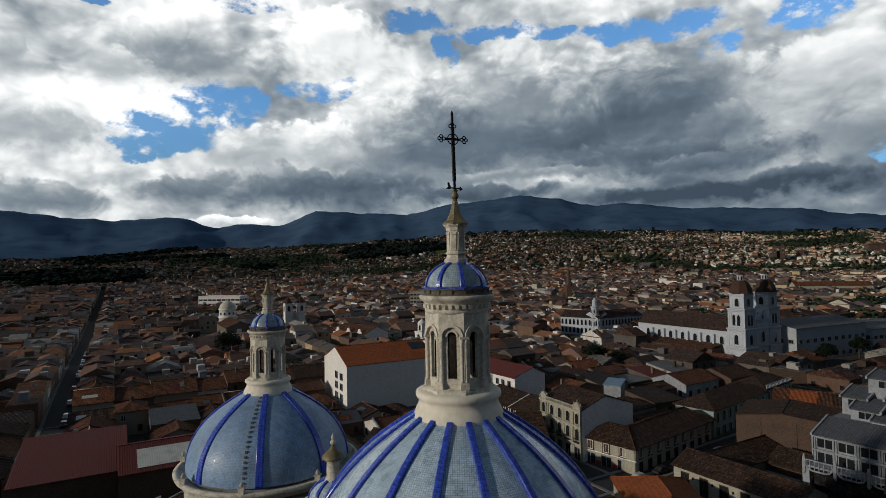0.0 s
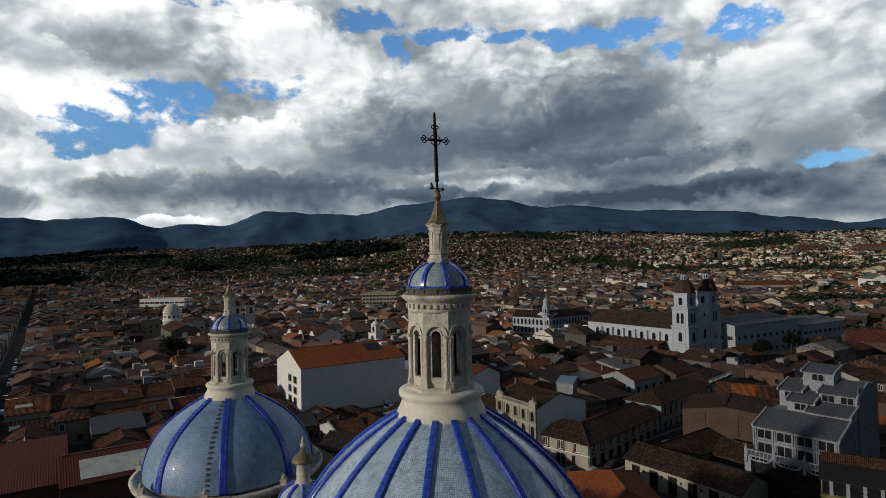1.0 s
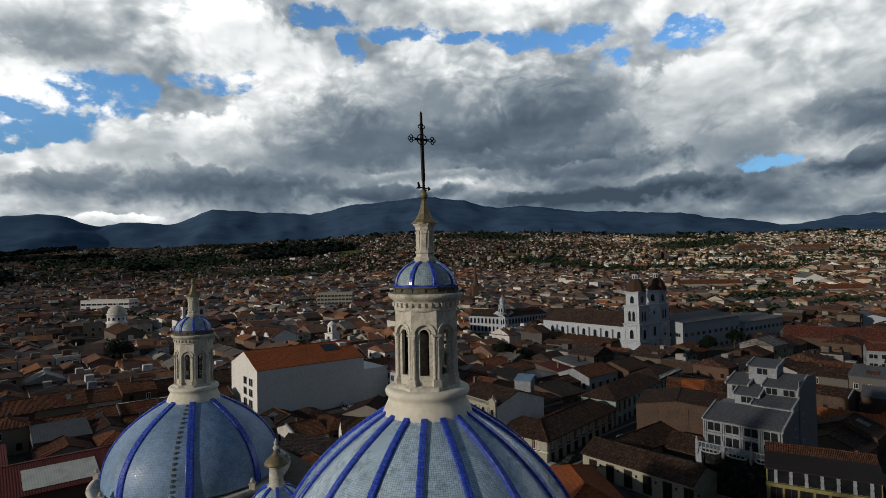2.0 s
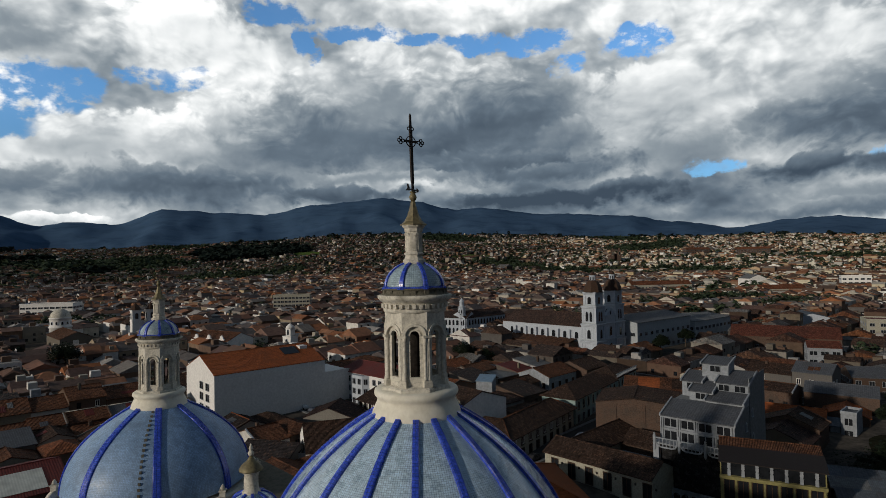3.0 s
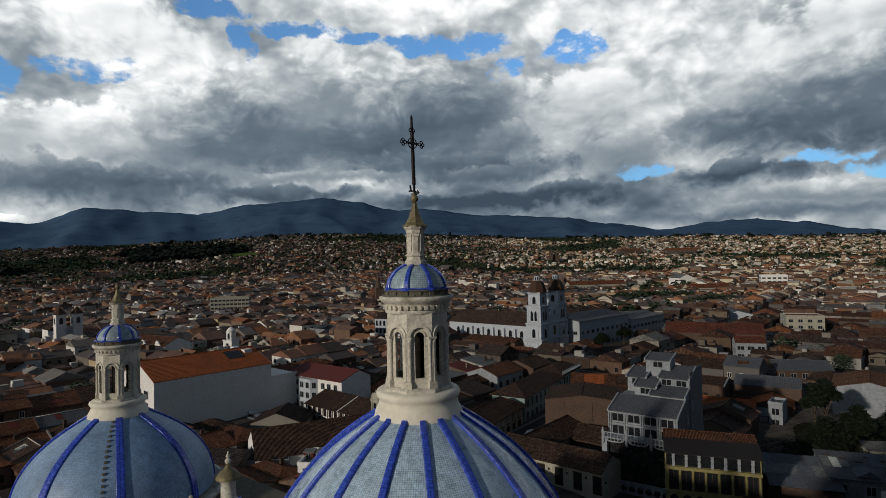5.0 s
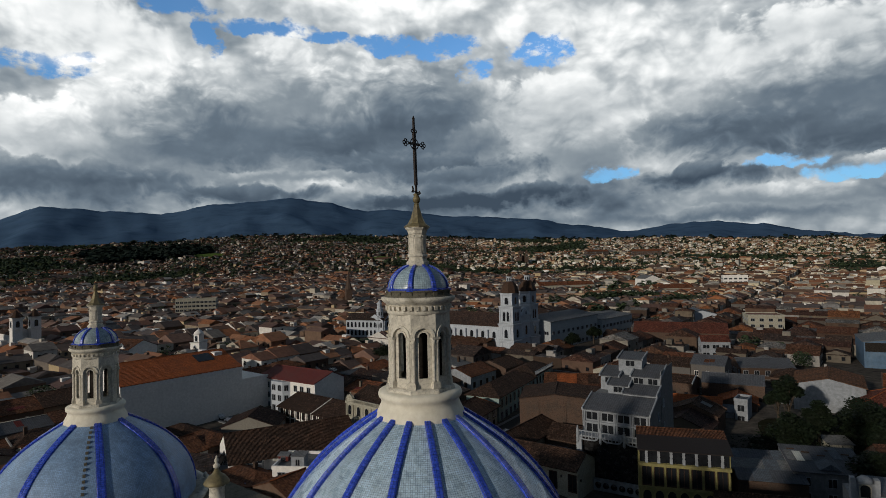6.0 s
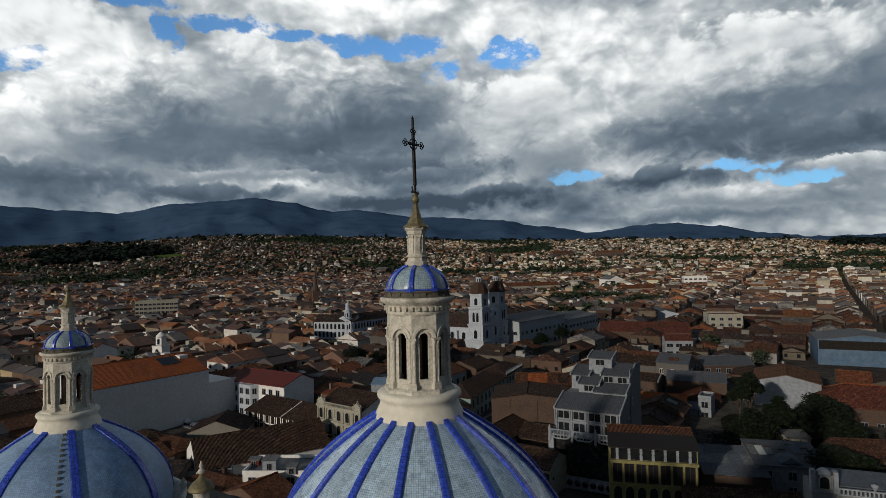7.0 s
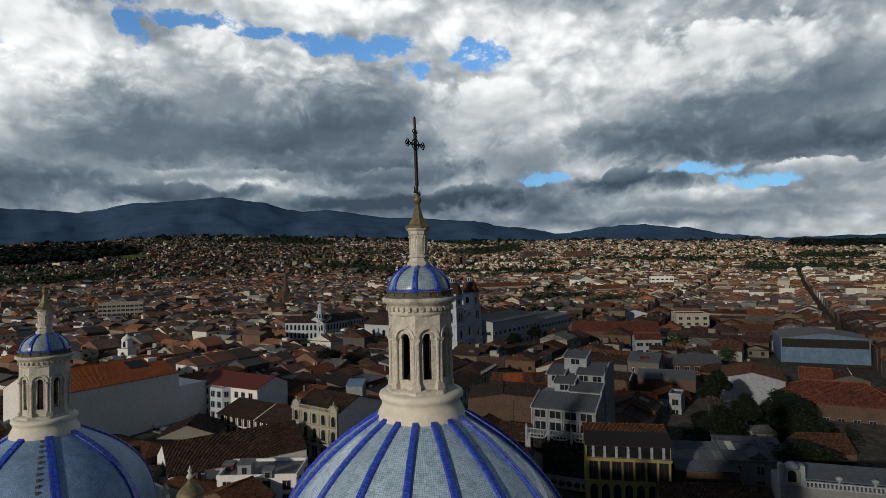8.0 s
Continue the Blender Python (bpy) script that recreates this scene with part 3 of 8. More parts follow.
def thing(name, m, label, category, group="", kind=""):
    ob = new(name)
    ob.empty_display_size = 0.5
    ob.matrix_world = m
    return tagged(ob, label, category, group, kind)


def part(name, b, mats, parent, label="", m=None):
    me = b if isinstance(b, bpy.types.Mesh) else b.mesh(name, mats)
    ob = new(name, me)
    ob.parent = parent
    if m is not None:
        ob.matrix_basis = m
    return tagged(ob, label)


def smooth(a, b, x):
    t = min(1.0, max(0.0, (x - a) / (b - a)))
    return t * t * (3 - 2 * t)


def table(rows, x):
    if x <= rows[0][0]:
        return rows[0][1]
    for (a, p), (b, q) in zip(rows, rows[1:]):
        if x <= b:
            return p + (q - p) * smooth(a, b, x) if b > a else q
    return rows[-1][1]


# ---- ground: valley floor, hillsides and the mountain ring, as one sheet ----
CREST = [(-180, 1.6), (-60, 0.8), (-39, 0.8), (-19, 1.45), (-13, 1.95), (-6, 2.3), (3, 2.7), (11, 2.85), (18, 2.6), (29, 2.2), (41, 1.85), (51, 1.6), (56, 1.5), (60, 1.0), (64, 0.7), (110, 1.5), (180, 1.6)]
RIDGE = [(-180, 4), (-60, 4.8), (-39, 4.8), (-33.3, 4.3), (-31, 4.2), (-26.3, 4.6), (-22.7, 3.7), (-19.9, 4.1), (-17.3, 3.9), (-13, 5.3), (-9, 5.1), (-4.4, 4.95), (0.1, 5.9), (3.5, 6.2), (6.7, 6.6),
         (9.5, 6.3), (14.6, 5.3), (17.2, 5.4), (23, 4.7), (31, 4.2), (35.1, 3.5), (40.6, 2.7), (44, 3.2), (47, 3.35), (51, 2.9), (55.7, 2.0), (59, 1.6), (66, 1.6), (90, 3), (180, 4)]
HUB = (-5.0, -26.0)
HILL_R, RIDGE_R = 2300.0, 4300.0


def ground_z(x, y):
    dx, dy = x - HUB[0], y - HUB[1]
    r, az = math.hypot(dx, dy), math.degrees(math.atan2(dx, dy))
    z = 5.0 + 4.0 * smooth(110, 250, r) + 4.0 * smooth(250, 700, r)
    z -= 2.6 * smooth(44, 14, math.hypot(x - 74, y - 48))          # the street drops beside the yellow house
    if r > 600:
        crest = 50 + HILL_R * math.tan(radians(table(CREST, az)))
        wave = noise.noise((x * 0.0022, y * 0.0022, 0.3)) * 16 * smooth(700, 1500, r)
        if r <= HILL_R:
            z += (crest - 13) * ((r - 600) / (HILL_R - 600)) ** 1.5 + wave
        else:
            ridge = 50 + RIDGE_R * math.tan(radians(table(RIDGE, az)))
            t = (r - HILL_R) / (RIDGE_R - HILL_R)
            low = crest - 40 * smooth(0, 0.3, t) + wave
            rough = 1 - abs(noise.noise((az * 0.16, r * 0.0011, 1.7))) * 2
            rough += 0.5 * noise.noise((az * 0.55, r * 0.003, 4.0)) + 0.25 * noise.noise((az * 1.7, r * 0.006, 7.0))
            if t <= 1:
                z = low + (ridge - low) * t ** 1.7 + rough * 30 * math.sin(math.pi * min(1, t)) * smooth(0.1, 0.6, t)
                z += (7 * noise.noise((az * 0.9, 3.3, 0)) + 8 * noise.noise((az * 2.3, 5.3, 0))) * smooth(0.8, 1, t)
            else:
                z = ridge - (t - 1) * 900 + 7 * noise.noise((az * 0.9, 3.3, 0)) + 8 * noise.noise((az * 2.3, 5.3, 0))
    return z


def build_ground():
    radii = [0.5] + [20 * k for k in range(1, 16)] + [300 + 50 * k for k in range(1, 41)] + [2300 + 100 * k for k in range(1, 27)]
    n = 720
    v, f, m = [(HUB[0], HUB[1], ground_z(*HUB))], [], []
    for r in radii:
        for k in range(n):
            a = math.tau * k / n
            x, y = HUB[0] + r * math.sin(a), HUB[1] + r * math.cos(a)
            v.append((x, y, ground_z(x, y)))
    for k in range(n):
        f.append((0, 1 + (k + 1) % n, 1 + k))
        m.append(0)
    for i in range(len(radii) - 1):
        for k in range(n):
            j = (k + 1) % n
            f.append((1 + i * n + k, 1 + i * n + j, 1 + (i + 1) * n + j, 1 + (i + 1) * n + k))
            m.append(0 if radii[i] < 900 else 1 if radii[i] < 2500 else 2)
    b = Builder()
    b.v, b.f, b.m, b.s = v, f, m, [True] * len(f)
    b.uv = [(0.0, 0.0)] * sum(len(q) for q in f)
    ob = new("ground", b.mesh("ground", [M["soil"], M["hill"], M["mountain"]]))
    for poly in ob.data.polygons:
        if poly.normal.z < 0:
            ob.data.flip_normals()
            break
    tagged(ob, "valley floor, green hillsides and forested mountains tinted with blue haze", "ground", kind="structure")


build_ground()


# ---- the cathedral ----
def arch_panel(w, h, ow, sill, spring, thick, steps=8):
    """A wall panel in the xz plane, x from -w/2 to w/2, with a round-arched opening right through it."""
    b = Builder()
    r = ow / 2
    arch = [(-r, sill), (-r, spring)] + [(-r * math.cos(math.pi * k / steps), spring + r * math.sin(math.pi * k / steps)) for k in range(1, steps)] + [(r, spring), (r, sill)]
    outer = [(-w / 2, 0), (-w / 2, spring)] + [(-w / 2 + w * k / steps, h) for k in range(1, steps)] + [(w / 2, spring), (w / 2, 0)]
    n = len(arch)
    v = [(x, 0, z) for x, z in arch] + [(x, 0, z) for x, z in outer] + [(x, thick, z) for x, z in arch] + [(x, thick, z) for x, z in outer]
    v += [(-w / 2, 0, h), (w / 2, 0, h), (-w / 2, thick, h), (w / 2, thick, h)]
    k0 = 4 * n
    f = []
    for i in range(n - 1):
        f.append((n + i, i, i + 1, n + i + 1)[::-1])
        f.append((3 * n + i, 2 * n + i, 2 * n + i + 1, 3 * n + i + 1))
        f.append((i, i + 1, 2 * n + i + 1, 2 * n + i)[::-1])
    f += [(n + 1, k0, n + 2), (2 * n - 2, 2 * n - 3, k0 + 1), (n, 2 * n - 1, n - 1, 0), (0, n - 1, 3 * n - 1, 2 * n), (k0, k0 + 1, k0 + 3, k0 + 2)]
    mats = [1 if i < 3 * (n - 1) and i % 3 == 1 else 0 for i in range(len(f))]
    b.add(v, f, mats=mats)
    return b


def archivolt(r, width, depth, spring, steps=12):
    """A moulded band round the head of an arch."""
    b = Builder()
    v, f = [], []
    for k in range(steps + 1):
        a = math.pi * k / steps
        c, s = -math.cos(a), math.sin(a)
        for q, d in ((r, 0.0), (r, -depth), (r + width, -depth), (r + width, 0.0)):
            v.append((q * c, d, spring + q * s))
    for k in range(steps):
        for j in range(4):
            f.append((k * 4 + j, k * 4 + (j + 1) % 4, k * 4 + 4 + (j + 1) % 4, k * 4 + 4 + j))
    f += [(0, 1, 2, 3), tuple(steps * 4 + j for j in (3, 2, 1, 0))]
    b.add(v, f)
    return b


PEAK = 0.55          # how far the domes rise to a point under their collars


def dome_profile(R, H, top_r, steps=44):
    end = math.acos(top_r / R)
    return [(R * math.cos(end * k / steps), H * math.sin(end * k / steps) / math.sin(end) + PEAK * (k / steps) ** 5) for k in range(steps + 1)]


def dome_shell(profile, gores, turn, per=10):
    """The tiled shell, with UV metres counted from the middle of each gore."""
    b = Builder()
    n = gores * per
    arc = [0.0]
    for p, q in zip(profile, profile[1:]):
        arc.append(arc[-1] + math.hypot(q[0] - p[0], q[1] - p[1]))
    v, f, uv = [], [], []
    for r, z in profile:
        for k in range(n):
            a = turn + math.tau * k / n
            v.append((r * math.cos(a), r * math.sin(a), z))
    for i in range(len(profile) - 1):
        for k in range(n):
            j = (k + 1) % n
            f.append((i * n + k, i * n + j, (i + 1) * n + j, (i + 1) * n + k))
            a0 = (k % per / per - 0.5) * math.tau / gores
            a1 = a0 + math.tau / n
            r0, r1 = profile[i][0], profile[i + 1][0]
            uv.append([(a0 * r0 + 50, arc[i]), (a1 * r0 + 50, arc[i]), (a1 * r1 + 50, arc[i + 1]), (a0 * r1 + 50, arc[i + 1])])
    b.add(v, f, 0, uv, True)
    return b


def dome_rib(profile, w0, w1, h):
    """One raised rib up the meridian y = 0, with chamfered shoulders."""
    b = Builder()
    v, f, uv = [], [], []
    arc = 0.0
    n = len(profile)
    for i, (r, z) in enumerate(profile):
        p, q = profile[max(0, i - 1)], profile[min(n - 1, i + 1)]
        if i:
            arc += math.hypot(r - profile[i - 1][0], z - profile[i - 1][1])
        tr, tz = q[0] - p[0], q[1] - p[1]
        length = math.hypot(tr, tz)
        nr, nz = tz / length, -tr / length
        w = (w0 + (w1 - w0) * i / (n - 1)) / 2
        for y, d in ((-w, -0.06), (-w, h * 0.75), (-w * 0.8, h), (w * 0.8, h), (w, h * 0.75), (w, -0.06)):
            v.append((r + nr * d, y, z + nz * d))
    arcs = [0.0]
    for p, q in zip(profile, profile[1:]):
        arcs.append(arcs[-1] + math.hypot(q[0] - p[0], q[1] - p[1]))
    us = [0.0, 0.145, 0.16, 0.45, 0.46, 0.6]
    for i in range(n - 1):
        for k in range(5):
            f.append((i * 6 + k, i * 6 + k + 1, i * 6 + 7 + k, i * 6 + 6 + k))
            uv.append([(us[k], arcs[i]), (us[k + 1], arcs[i]), (us[k + 1], arcs[i + 1]), (us[k], arcs[i + 1])])
    f += [tuple(range(6))[::-1], tuple((n - 1) * 6 + k for k in range(6))]
    uv += [[(0, 0)] * 6, [(0, 0)] * 6]
    b.add(v, f, 0, uv)
    return b


def spin(a, x=0.0, y=0.0, z=0.0):
    return Matrix.Rotation(a, 4, "Z") @ Matrix.Translation((x, y, z))


def iron_cross(top, lean):
    b = Builder()
    b.box(-0.045, 0.045, -0.04, 0.04, 0.0, 3.72)
    b.box(-0.065, 0.065, -0.055, 0.055, 0.5, 3.1)
    b.box(-0.36, 0.36, -0.045, 0.045, 2.46, 2.56)
    for cx, cz in ((0, 2.51),):
        b.tube([(cx + 0.26 * math.cos(math.tau * k / 16), 0, cz + 0.26 * math.sin(math.tau * k / 16)) for k in range(16)], 0.025, 5, closed=True)
    for dx, dz, bx, bz in ((-1, 0, -0.36, 2.51), (1, 0, 0.36, 2.51), (0, 1, 0, 2.92)):
        for ox, oz in ((0.0, 0.0), (0.13, 0.1), (0.13, -0.1), (0.22, 0.0)):
            cx = bx + dx * (0.08 + ox) + (oz if dx == 0 else 0)
            cz = bz + dz * (0.08 + ox) + (oz if dz == 0 else 0)
            b.tube([(cx + 0.075 * math.cos(math.tau * k / 10), 0, cz + 0.075 * math.sin(math.tau * k / 10)) for k in range(10)], 0.026, 5, closed=True)
    b.lathe([(0.0, 3.68), (0.07, 3.75), (0.03, 3.84), (0.0, 3.9)], 8)
    return b


def weather_vane():
    b = Builder()
    b.box(-0.36, 0.36, -0.02, 0.02, -0.03, 0.03)
    v = [(0.36, -0.02, -0.11), (0.58, -0.02, 0), (0.36, -0.02, 0.11), (0.36, 0.02, -0.11), (0.58, 0.02, 0), (0.36, 0.02, 0.11)]
    b.add(v, [(0, 1, 2), (5, 4, 3), (0, 3, 4, 1), (1, 4, 5, 2), (2, 5, 3, 0)])
    v = [(-0.30, -0.02, -0.06), (-0.30, -0.02, 0.08), (-0.42, -0.02, 0.26), (-0.5, -0.02, 0.22), (-0.46, -0.02, 0.04), (-0.62, -0.02, -0.08)]
    v += [(x, 0.02, z) for x, y, z in v]
    b.add(v, [tuple(range(6)), tuple(range(11, 5, -1))] + [(i, (i + 1) % 6, 6 + (i + 1) % 6, 6 + i) for i in range(6)])
    return b


def tiled_dome(name, base, R, H, gores, gore_turn, slot_turn, shell_mat, scale, label, rib_w, with_vane=True, top_r=2.02):
    """A ribbed tiled dome with a collar, an arcaded lantern, a small ribbed cap, a spire and a cross. base: its springing."""
    root = thing(name, Matrix.Translation(base), label, "dome")
    profile = dome_profile(R, H, top_r)
    shell = part("shell", dome_shell(profile, gores, gore_turn), M[shell_mat], root, "glazed pale blue tile shell")
    rib = dome_rib(profile, rib_w * 1.25, rib_w * 0.95, 0.13).mesh("rib", [M["blue_tile"]])
    for k in range(gores):
        part("rib", rib, None, shell, "", Matrix.Rotation(gore_turn + math.tau * k / gores, 4, "Z"))
    k = scale
    z0 = H
    collar = Builder()
    collar.lathe([(1.9 * k, z0 - 0.5), (2.08 * k, z0 - 0.02), (2.15 * k, z0 + 0.12), (2.16 * k, z0 + 0.36), (2.09 * k, z0 + 0.62), (1.98 * k, z0 + 0.86), (1.89 * k, z0 + 1.04),
                  (1.86 * k, z0 + 1.18), (1.89 * k, z0 + 1.3), (1.98 * k, z0 + 1.39), (2.01 * k, z0 + 1.5), (1.98 * k, z0 + 1.62), (1.9 * k, z0 + 1.68), (1.6 * k, z0 + 1.72)], 64)
    part("collar", collar, M["cream_paint"], root, "smooth cream plaster collar")
    z1 = z0 + 1.70
    plinth = Builder()
    plinth.lathe([(1.5 * k, z1 - 0.1), (1.72 * k, z1), (1.70 * k, z1 + 0.13), (1.6 * k, z1 + 0.2), (1.2 * k, z1 + 0.22)], 8, smooth=False, turn=slot_turn + math.pi / 8)
    lantern = part("lantern", plinth, M["stone"], root, "octagonal arcaded stone lantern")
    # arcade of eight round-arched slots
    body_h = 3.42 * k
    apo = 1.40 * k
    w = 2 * apo * math.tan(math.pi / 8)
    outer = arch_panel(w, body_h, 0.84 * k, 0.02 * k, 2.36 * k, 0.14 * k, 12).mesh("arcade_panel", [M["stone"], M["stone"]])
    inner = arch_panel(w * 0.94, 3.0 * k, 0.43 * k, 0.45 * k, 2.36 * k, 0.16 * k, 10).mesh("slot_panel", [M["stone"], M["inner_shade"]])
    hood = archivolt(0.42 * k, 0.12 * k, 0.06 * k, 2.36 * k, 16).mesh("archivolt", [M["stone"]])
    rim = archivolt(0.21 * k, 0.07 * k, 0.05 * k, 2.36 * k, 12).mesh("slot_rim", [M["stone"]])
    col = Builder()
    col.box(-0.2 * k, 0.2 * k, -0.07 * k, 0.16 * k, 0.0, 0.26 * k)
    col.box(-0.17 * k, 0.17 * k, -0.04 * k, 0.13 * k, 0.26 * k, 0.32 * k)
    for cx in (-0.095 * k, 0.095 * k):
        col.lathe([(0.095 * k, 0.32 * k), (0.1 * k, 0.37 * k), (0.08 * k, 0.42 * k), (0.08 * k, 2.04 * k), (0.1 * k, 2.07 * k), (0.085 * k, 2.12 * k), (0.12 * k, 2.26 * k)], 10, cx=cx, cy=0.05 * k)
    col.box(-0.21 * k, 0.21 * k, -0.08 * k, 0.15 * k, 2.25 * k, 2.36 * k)
    col.box(-0.14 * k, 0.14 * k, -0.03 * k, 0.14 * k, 2.36 * k, 2.5 * k)
    column = col.mesh("column", [M["stone"]])
    for i in range(8):
        a = slot_turn + math.tau * i / 8
        face = Matrix.Rotation(a + math.pi / 2, 4, "Z") @ Matrix.Translation((0, -apo, z1 + 0.2))
        part("arcade_panel", outer, None, lantern, "", face)
        part("slot_panel", inner, None, lantern, "", face @ Matrix.Translation((0, 0.085 * k, 0)))
        part("archivolt", hood, None, lantern, "", face)
        part("slot_rim", rim, None, lantern, "", face @ Matrix.Translation((0, 0.085 * k, 0)))
        c = a + math.pi / 8
        part("column", column, None, lantern, "", Matrix.Rotation(c + math.pi / 2, 4, "Z") @ Matrix.Translation((0, -(apo / math.cos(math.pi / 8) - 0.02 * k), z1 + 0.2)))
    # added core, no known part: blocks the view through and darkens the slots
    core = Builder()
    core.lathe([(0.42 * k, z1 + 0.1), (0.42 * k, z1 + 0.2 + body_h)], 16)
    part("core", core, M["inner_shade"], lantern, "added dark cylinder inside the lantern")
    z2 = z1 + 0.2 + body_h
    cornice = Builder()
    cornice.lathe([(1.40 * k, z2 - 0.08), (1.50 * k, z2), (1.52 * k, z2 + 0.12), (1.47 * k, z2 + 0.16), (1.49 * k, z2 + 0.36), (1.56 * k, z2 + 0.44), (1.68 * k, z2 + 0.52), (1.77 * k, z2 + 0.62),
                   (1.78 * k, z2 + 0.74), (1.6 * k, z2 + 0.78), (1.2 * k, z2 + 0.8)], 40)
    for i in range(32):
        a = math.tau * i / 32
        c, s = math.cos(a), math.sin(a)
        cornice.turned(0, 0, z2, c, s, 1.43 * k, 1.60 * k, -0.085 * k, 0.085 * k, 0.17, 0.36)
    part("cornice", cornice, M["stone"], lantern, "moulded stone cornice with dentils")
    drum = Builder()
    drum.lathe([(1.66 * k, z2 + 0.74), (1.64 * k, z2 + 0.80), (1.52 * k, z2 + 0.83), (1.48 * k, z2 + 0.98), (1.56 * k, z2 + 1.02), (1.58 * k, z2 + 1.08), (1.3 * k, z2 + 1.1)], 40)
    for i in range(16):
        a = slot_turn + math.tau * i / 16
        drum.turned(0, 0, z2, math.cos(a), math.sin(a), 1.4 * k, 1.545 * k, -0.1 * k, 0.1 * k, 0.82, 1.0)
    part("drum", drum, M["dark_stone"], lantern, "blackened mossy stone drum")
    z3 = z2 + 1.08
    cap_turn = slot_turn + math.pi / 8
    cap = [(1.44 * math.cos(t) * k, z3 + 1.21 * math.sin(t) * k) for t in [math.acos(0.3) * i / 14 for i in range(15)]]
    cap_part = part("cap", dome_shell(cap, 8, cap_turn, 6), M["cap_tile"], root, "small pale blue tiled cap")
    skirt = Builder()
    skirt.lathe([(1.4 * k, z3 - 0.04), (1.63 * k, z3 - 0.03), (1.63 * k, z3 + 0.05), (1.5 * k, z3 + 0.1), (1.41 * k, z3 + 0.2)], 8, smooth=False, turn=cap_turn)
    part("skirt", skirt, M["blue_tile"], cap_part)
    small = dome_rib(cap, 0.24 * k, 0.14 * k, 0.08).mesh("cap_rib", [M["blue_tile"]])
    for i in range(8):
        part("cap_rib", small, None, cap_part, "", Matrix.Rotation(cap_turn + math.tau * i / 8, 4, "Z"))
    z4 = z3 + 1.24 * k
    ped = Builder()
    ped.lathe([(0.56 * k, z4 - 0.1), (0.56 * k, z4 + 0.08), (0.47 * k, z4 + 0.16), (0.43 * k, z4 + 0.3), (0.5 * k, z4 + 0.34), (0.5 * k, z4 + 0.4), (0.42 * k, z4 + 0.46), (0.42 * k, z4 + 1.40),
               (0.46 * k, z4 + 1.44), (0.48 * k, z4 + 1.58), (0.58 * k, z4 + 1.68), (0.6 * k, z4 + 1.74), (0.3 * k, z4 + 1.76)], 8, smooth=False, turn=slot_turn + math.pi / 8)
    for i in range(8):
        a = slot_turn + math.tau * i / 8
        ped.turned(0, 0, z4, math.cos(a), math.sin(a), 0.36 * k, 0.42 * k, -0.1 * k, 0.1 * k, 0.52, 1.26)
        ped.turned(0, 0, z4, math.cos(a), math.sin(a), 0.40 * k, 0.46 * k, -0.13 * k, 0.13 * k, 1.26, 1.36)
    part("pedestal", ped, M["stone"], root, "pale stone pedestal with shallow niches")
    z5 = z4 + 1.74
    spire = Builder()
    spire.lathe([(0.64 * k, z5), (0.64 * k, z5 + 0.05), (0.44 * k, z5 + 0.2), (0.3 * k, z5 + 0.46), (0.2 * k, z5 + 0.78), (0.12 * k, z5 + 1.1), (0.13 * k, z5 + 1.14), (0.09 * k, z5 + 1.18), (0.05 * k, z5 + 1.2)], 8, smooth=False, turn=slot_turn)
    top_part = part("spire", spire, M["ochre_metal"], root, "flared tarnished metal spire roof")
    ball = Builder()
    ball.lathe([(0.06, z5 + 1.16), (0.15 * k, z5 + 1.24), (0.19 * k, z5 + 1.36), (0.15 * k, z5 + 1.48), (0.1, z5 + 1.54), (0.16 * k, z5 + 1.58), (0.16 * k, z5 + 1.62), (0.05, z5 + 1.68)], 16)
    part("ball", ball, M["ochre_metal"], top_part)
    if with_vane:
        part("weather_vane", weather_vane(), M["iron"], top_part, "black iron arrow", Matrix.Translation((0, 0, z5 + 1.72)) @ Matrix.Rotation(0.84, 4, "Z"))
        part("cross", iron_cross(0, 0), M["iron"], top_part, "black wrought-iron cross with trefoil ends", Matrix.Translation((0, 0, z5 + 1.55)) @ Matrix.Rotation(-0.02, 4, "Y") @ Matrix.Rotation(0.50, 4, "Z") @ Matrix.Diagonal((1.09, 1, 1, 1)))
    return root


main_dome = tiled_dome("tiled_dome", (0, 0, 34.9), 7.6, 7.9, 16, radians(-90 + 11.25), radians(-101.5), "pale_tile", 1.0,
                       "pale blue tiled dome with cobalt ribs and cream arcaded lantern", 0.3)
rear_dome = tiled_dome("tiled_dome", (-18.1, 27.7, 31.9), 7.35, 6.05, 8, radians(-78), radians(-97), "slate_tile", 1.06,
                       "weathered grey-blue tiled dome with cobalt ribs and stone lantern", 0.52, False)


def ladder_knobs(root):
    """A line of small step tiles up the shell beside one rib."""
    profile = dome_profile(7.35, 6.05, 2.02, 40)
    b = Builder()
    b.box(-0.07, 0.07, -0.09, 0.09, -0.06, 0.13)
    step = b.mesh("step", [M["dark_stone"]])
    for i in range(2, 39, 2):
        r, z = profile[i]
        part("step", step, None, root, "", Matrix.Rotation(radians(-88), 4, "Z") @ Matrix.Translation((r, 0, z)))


ladder_knobs(rear_dome)


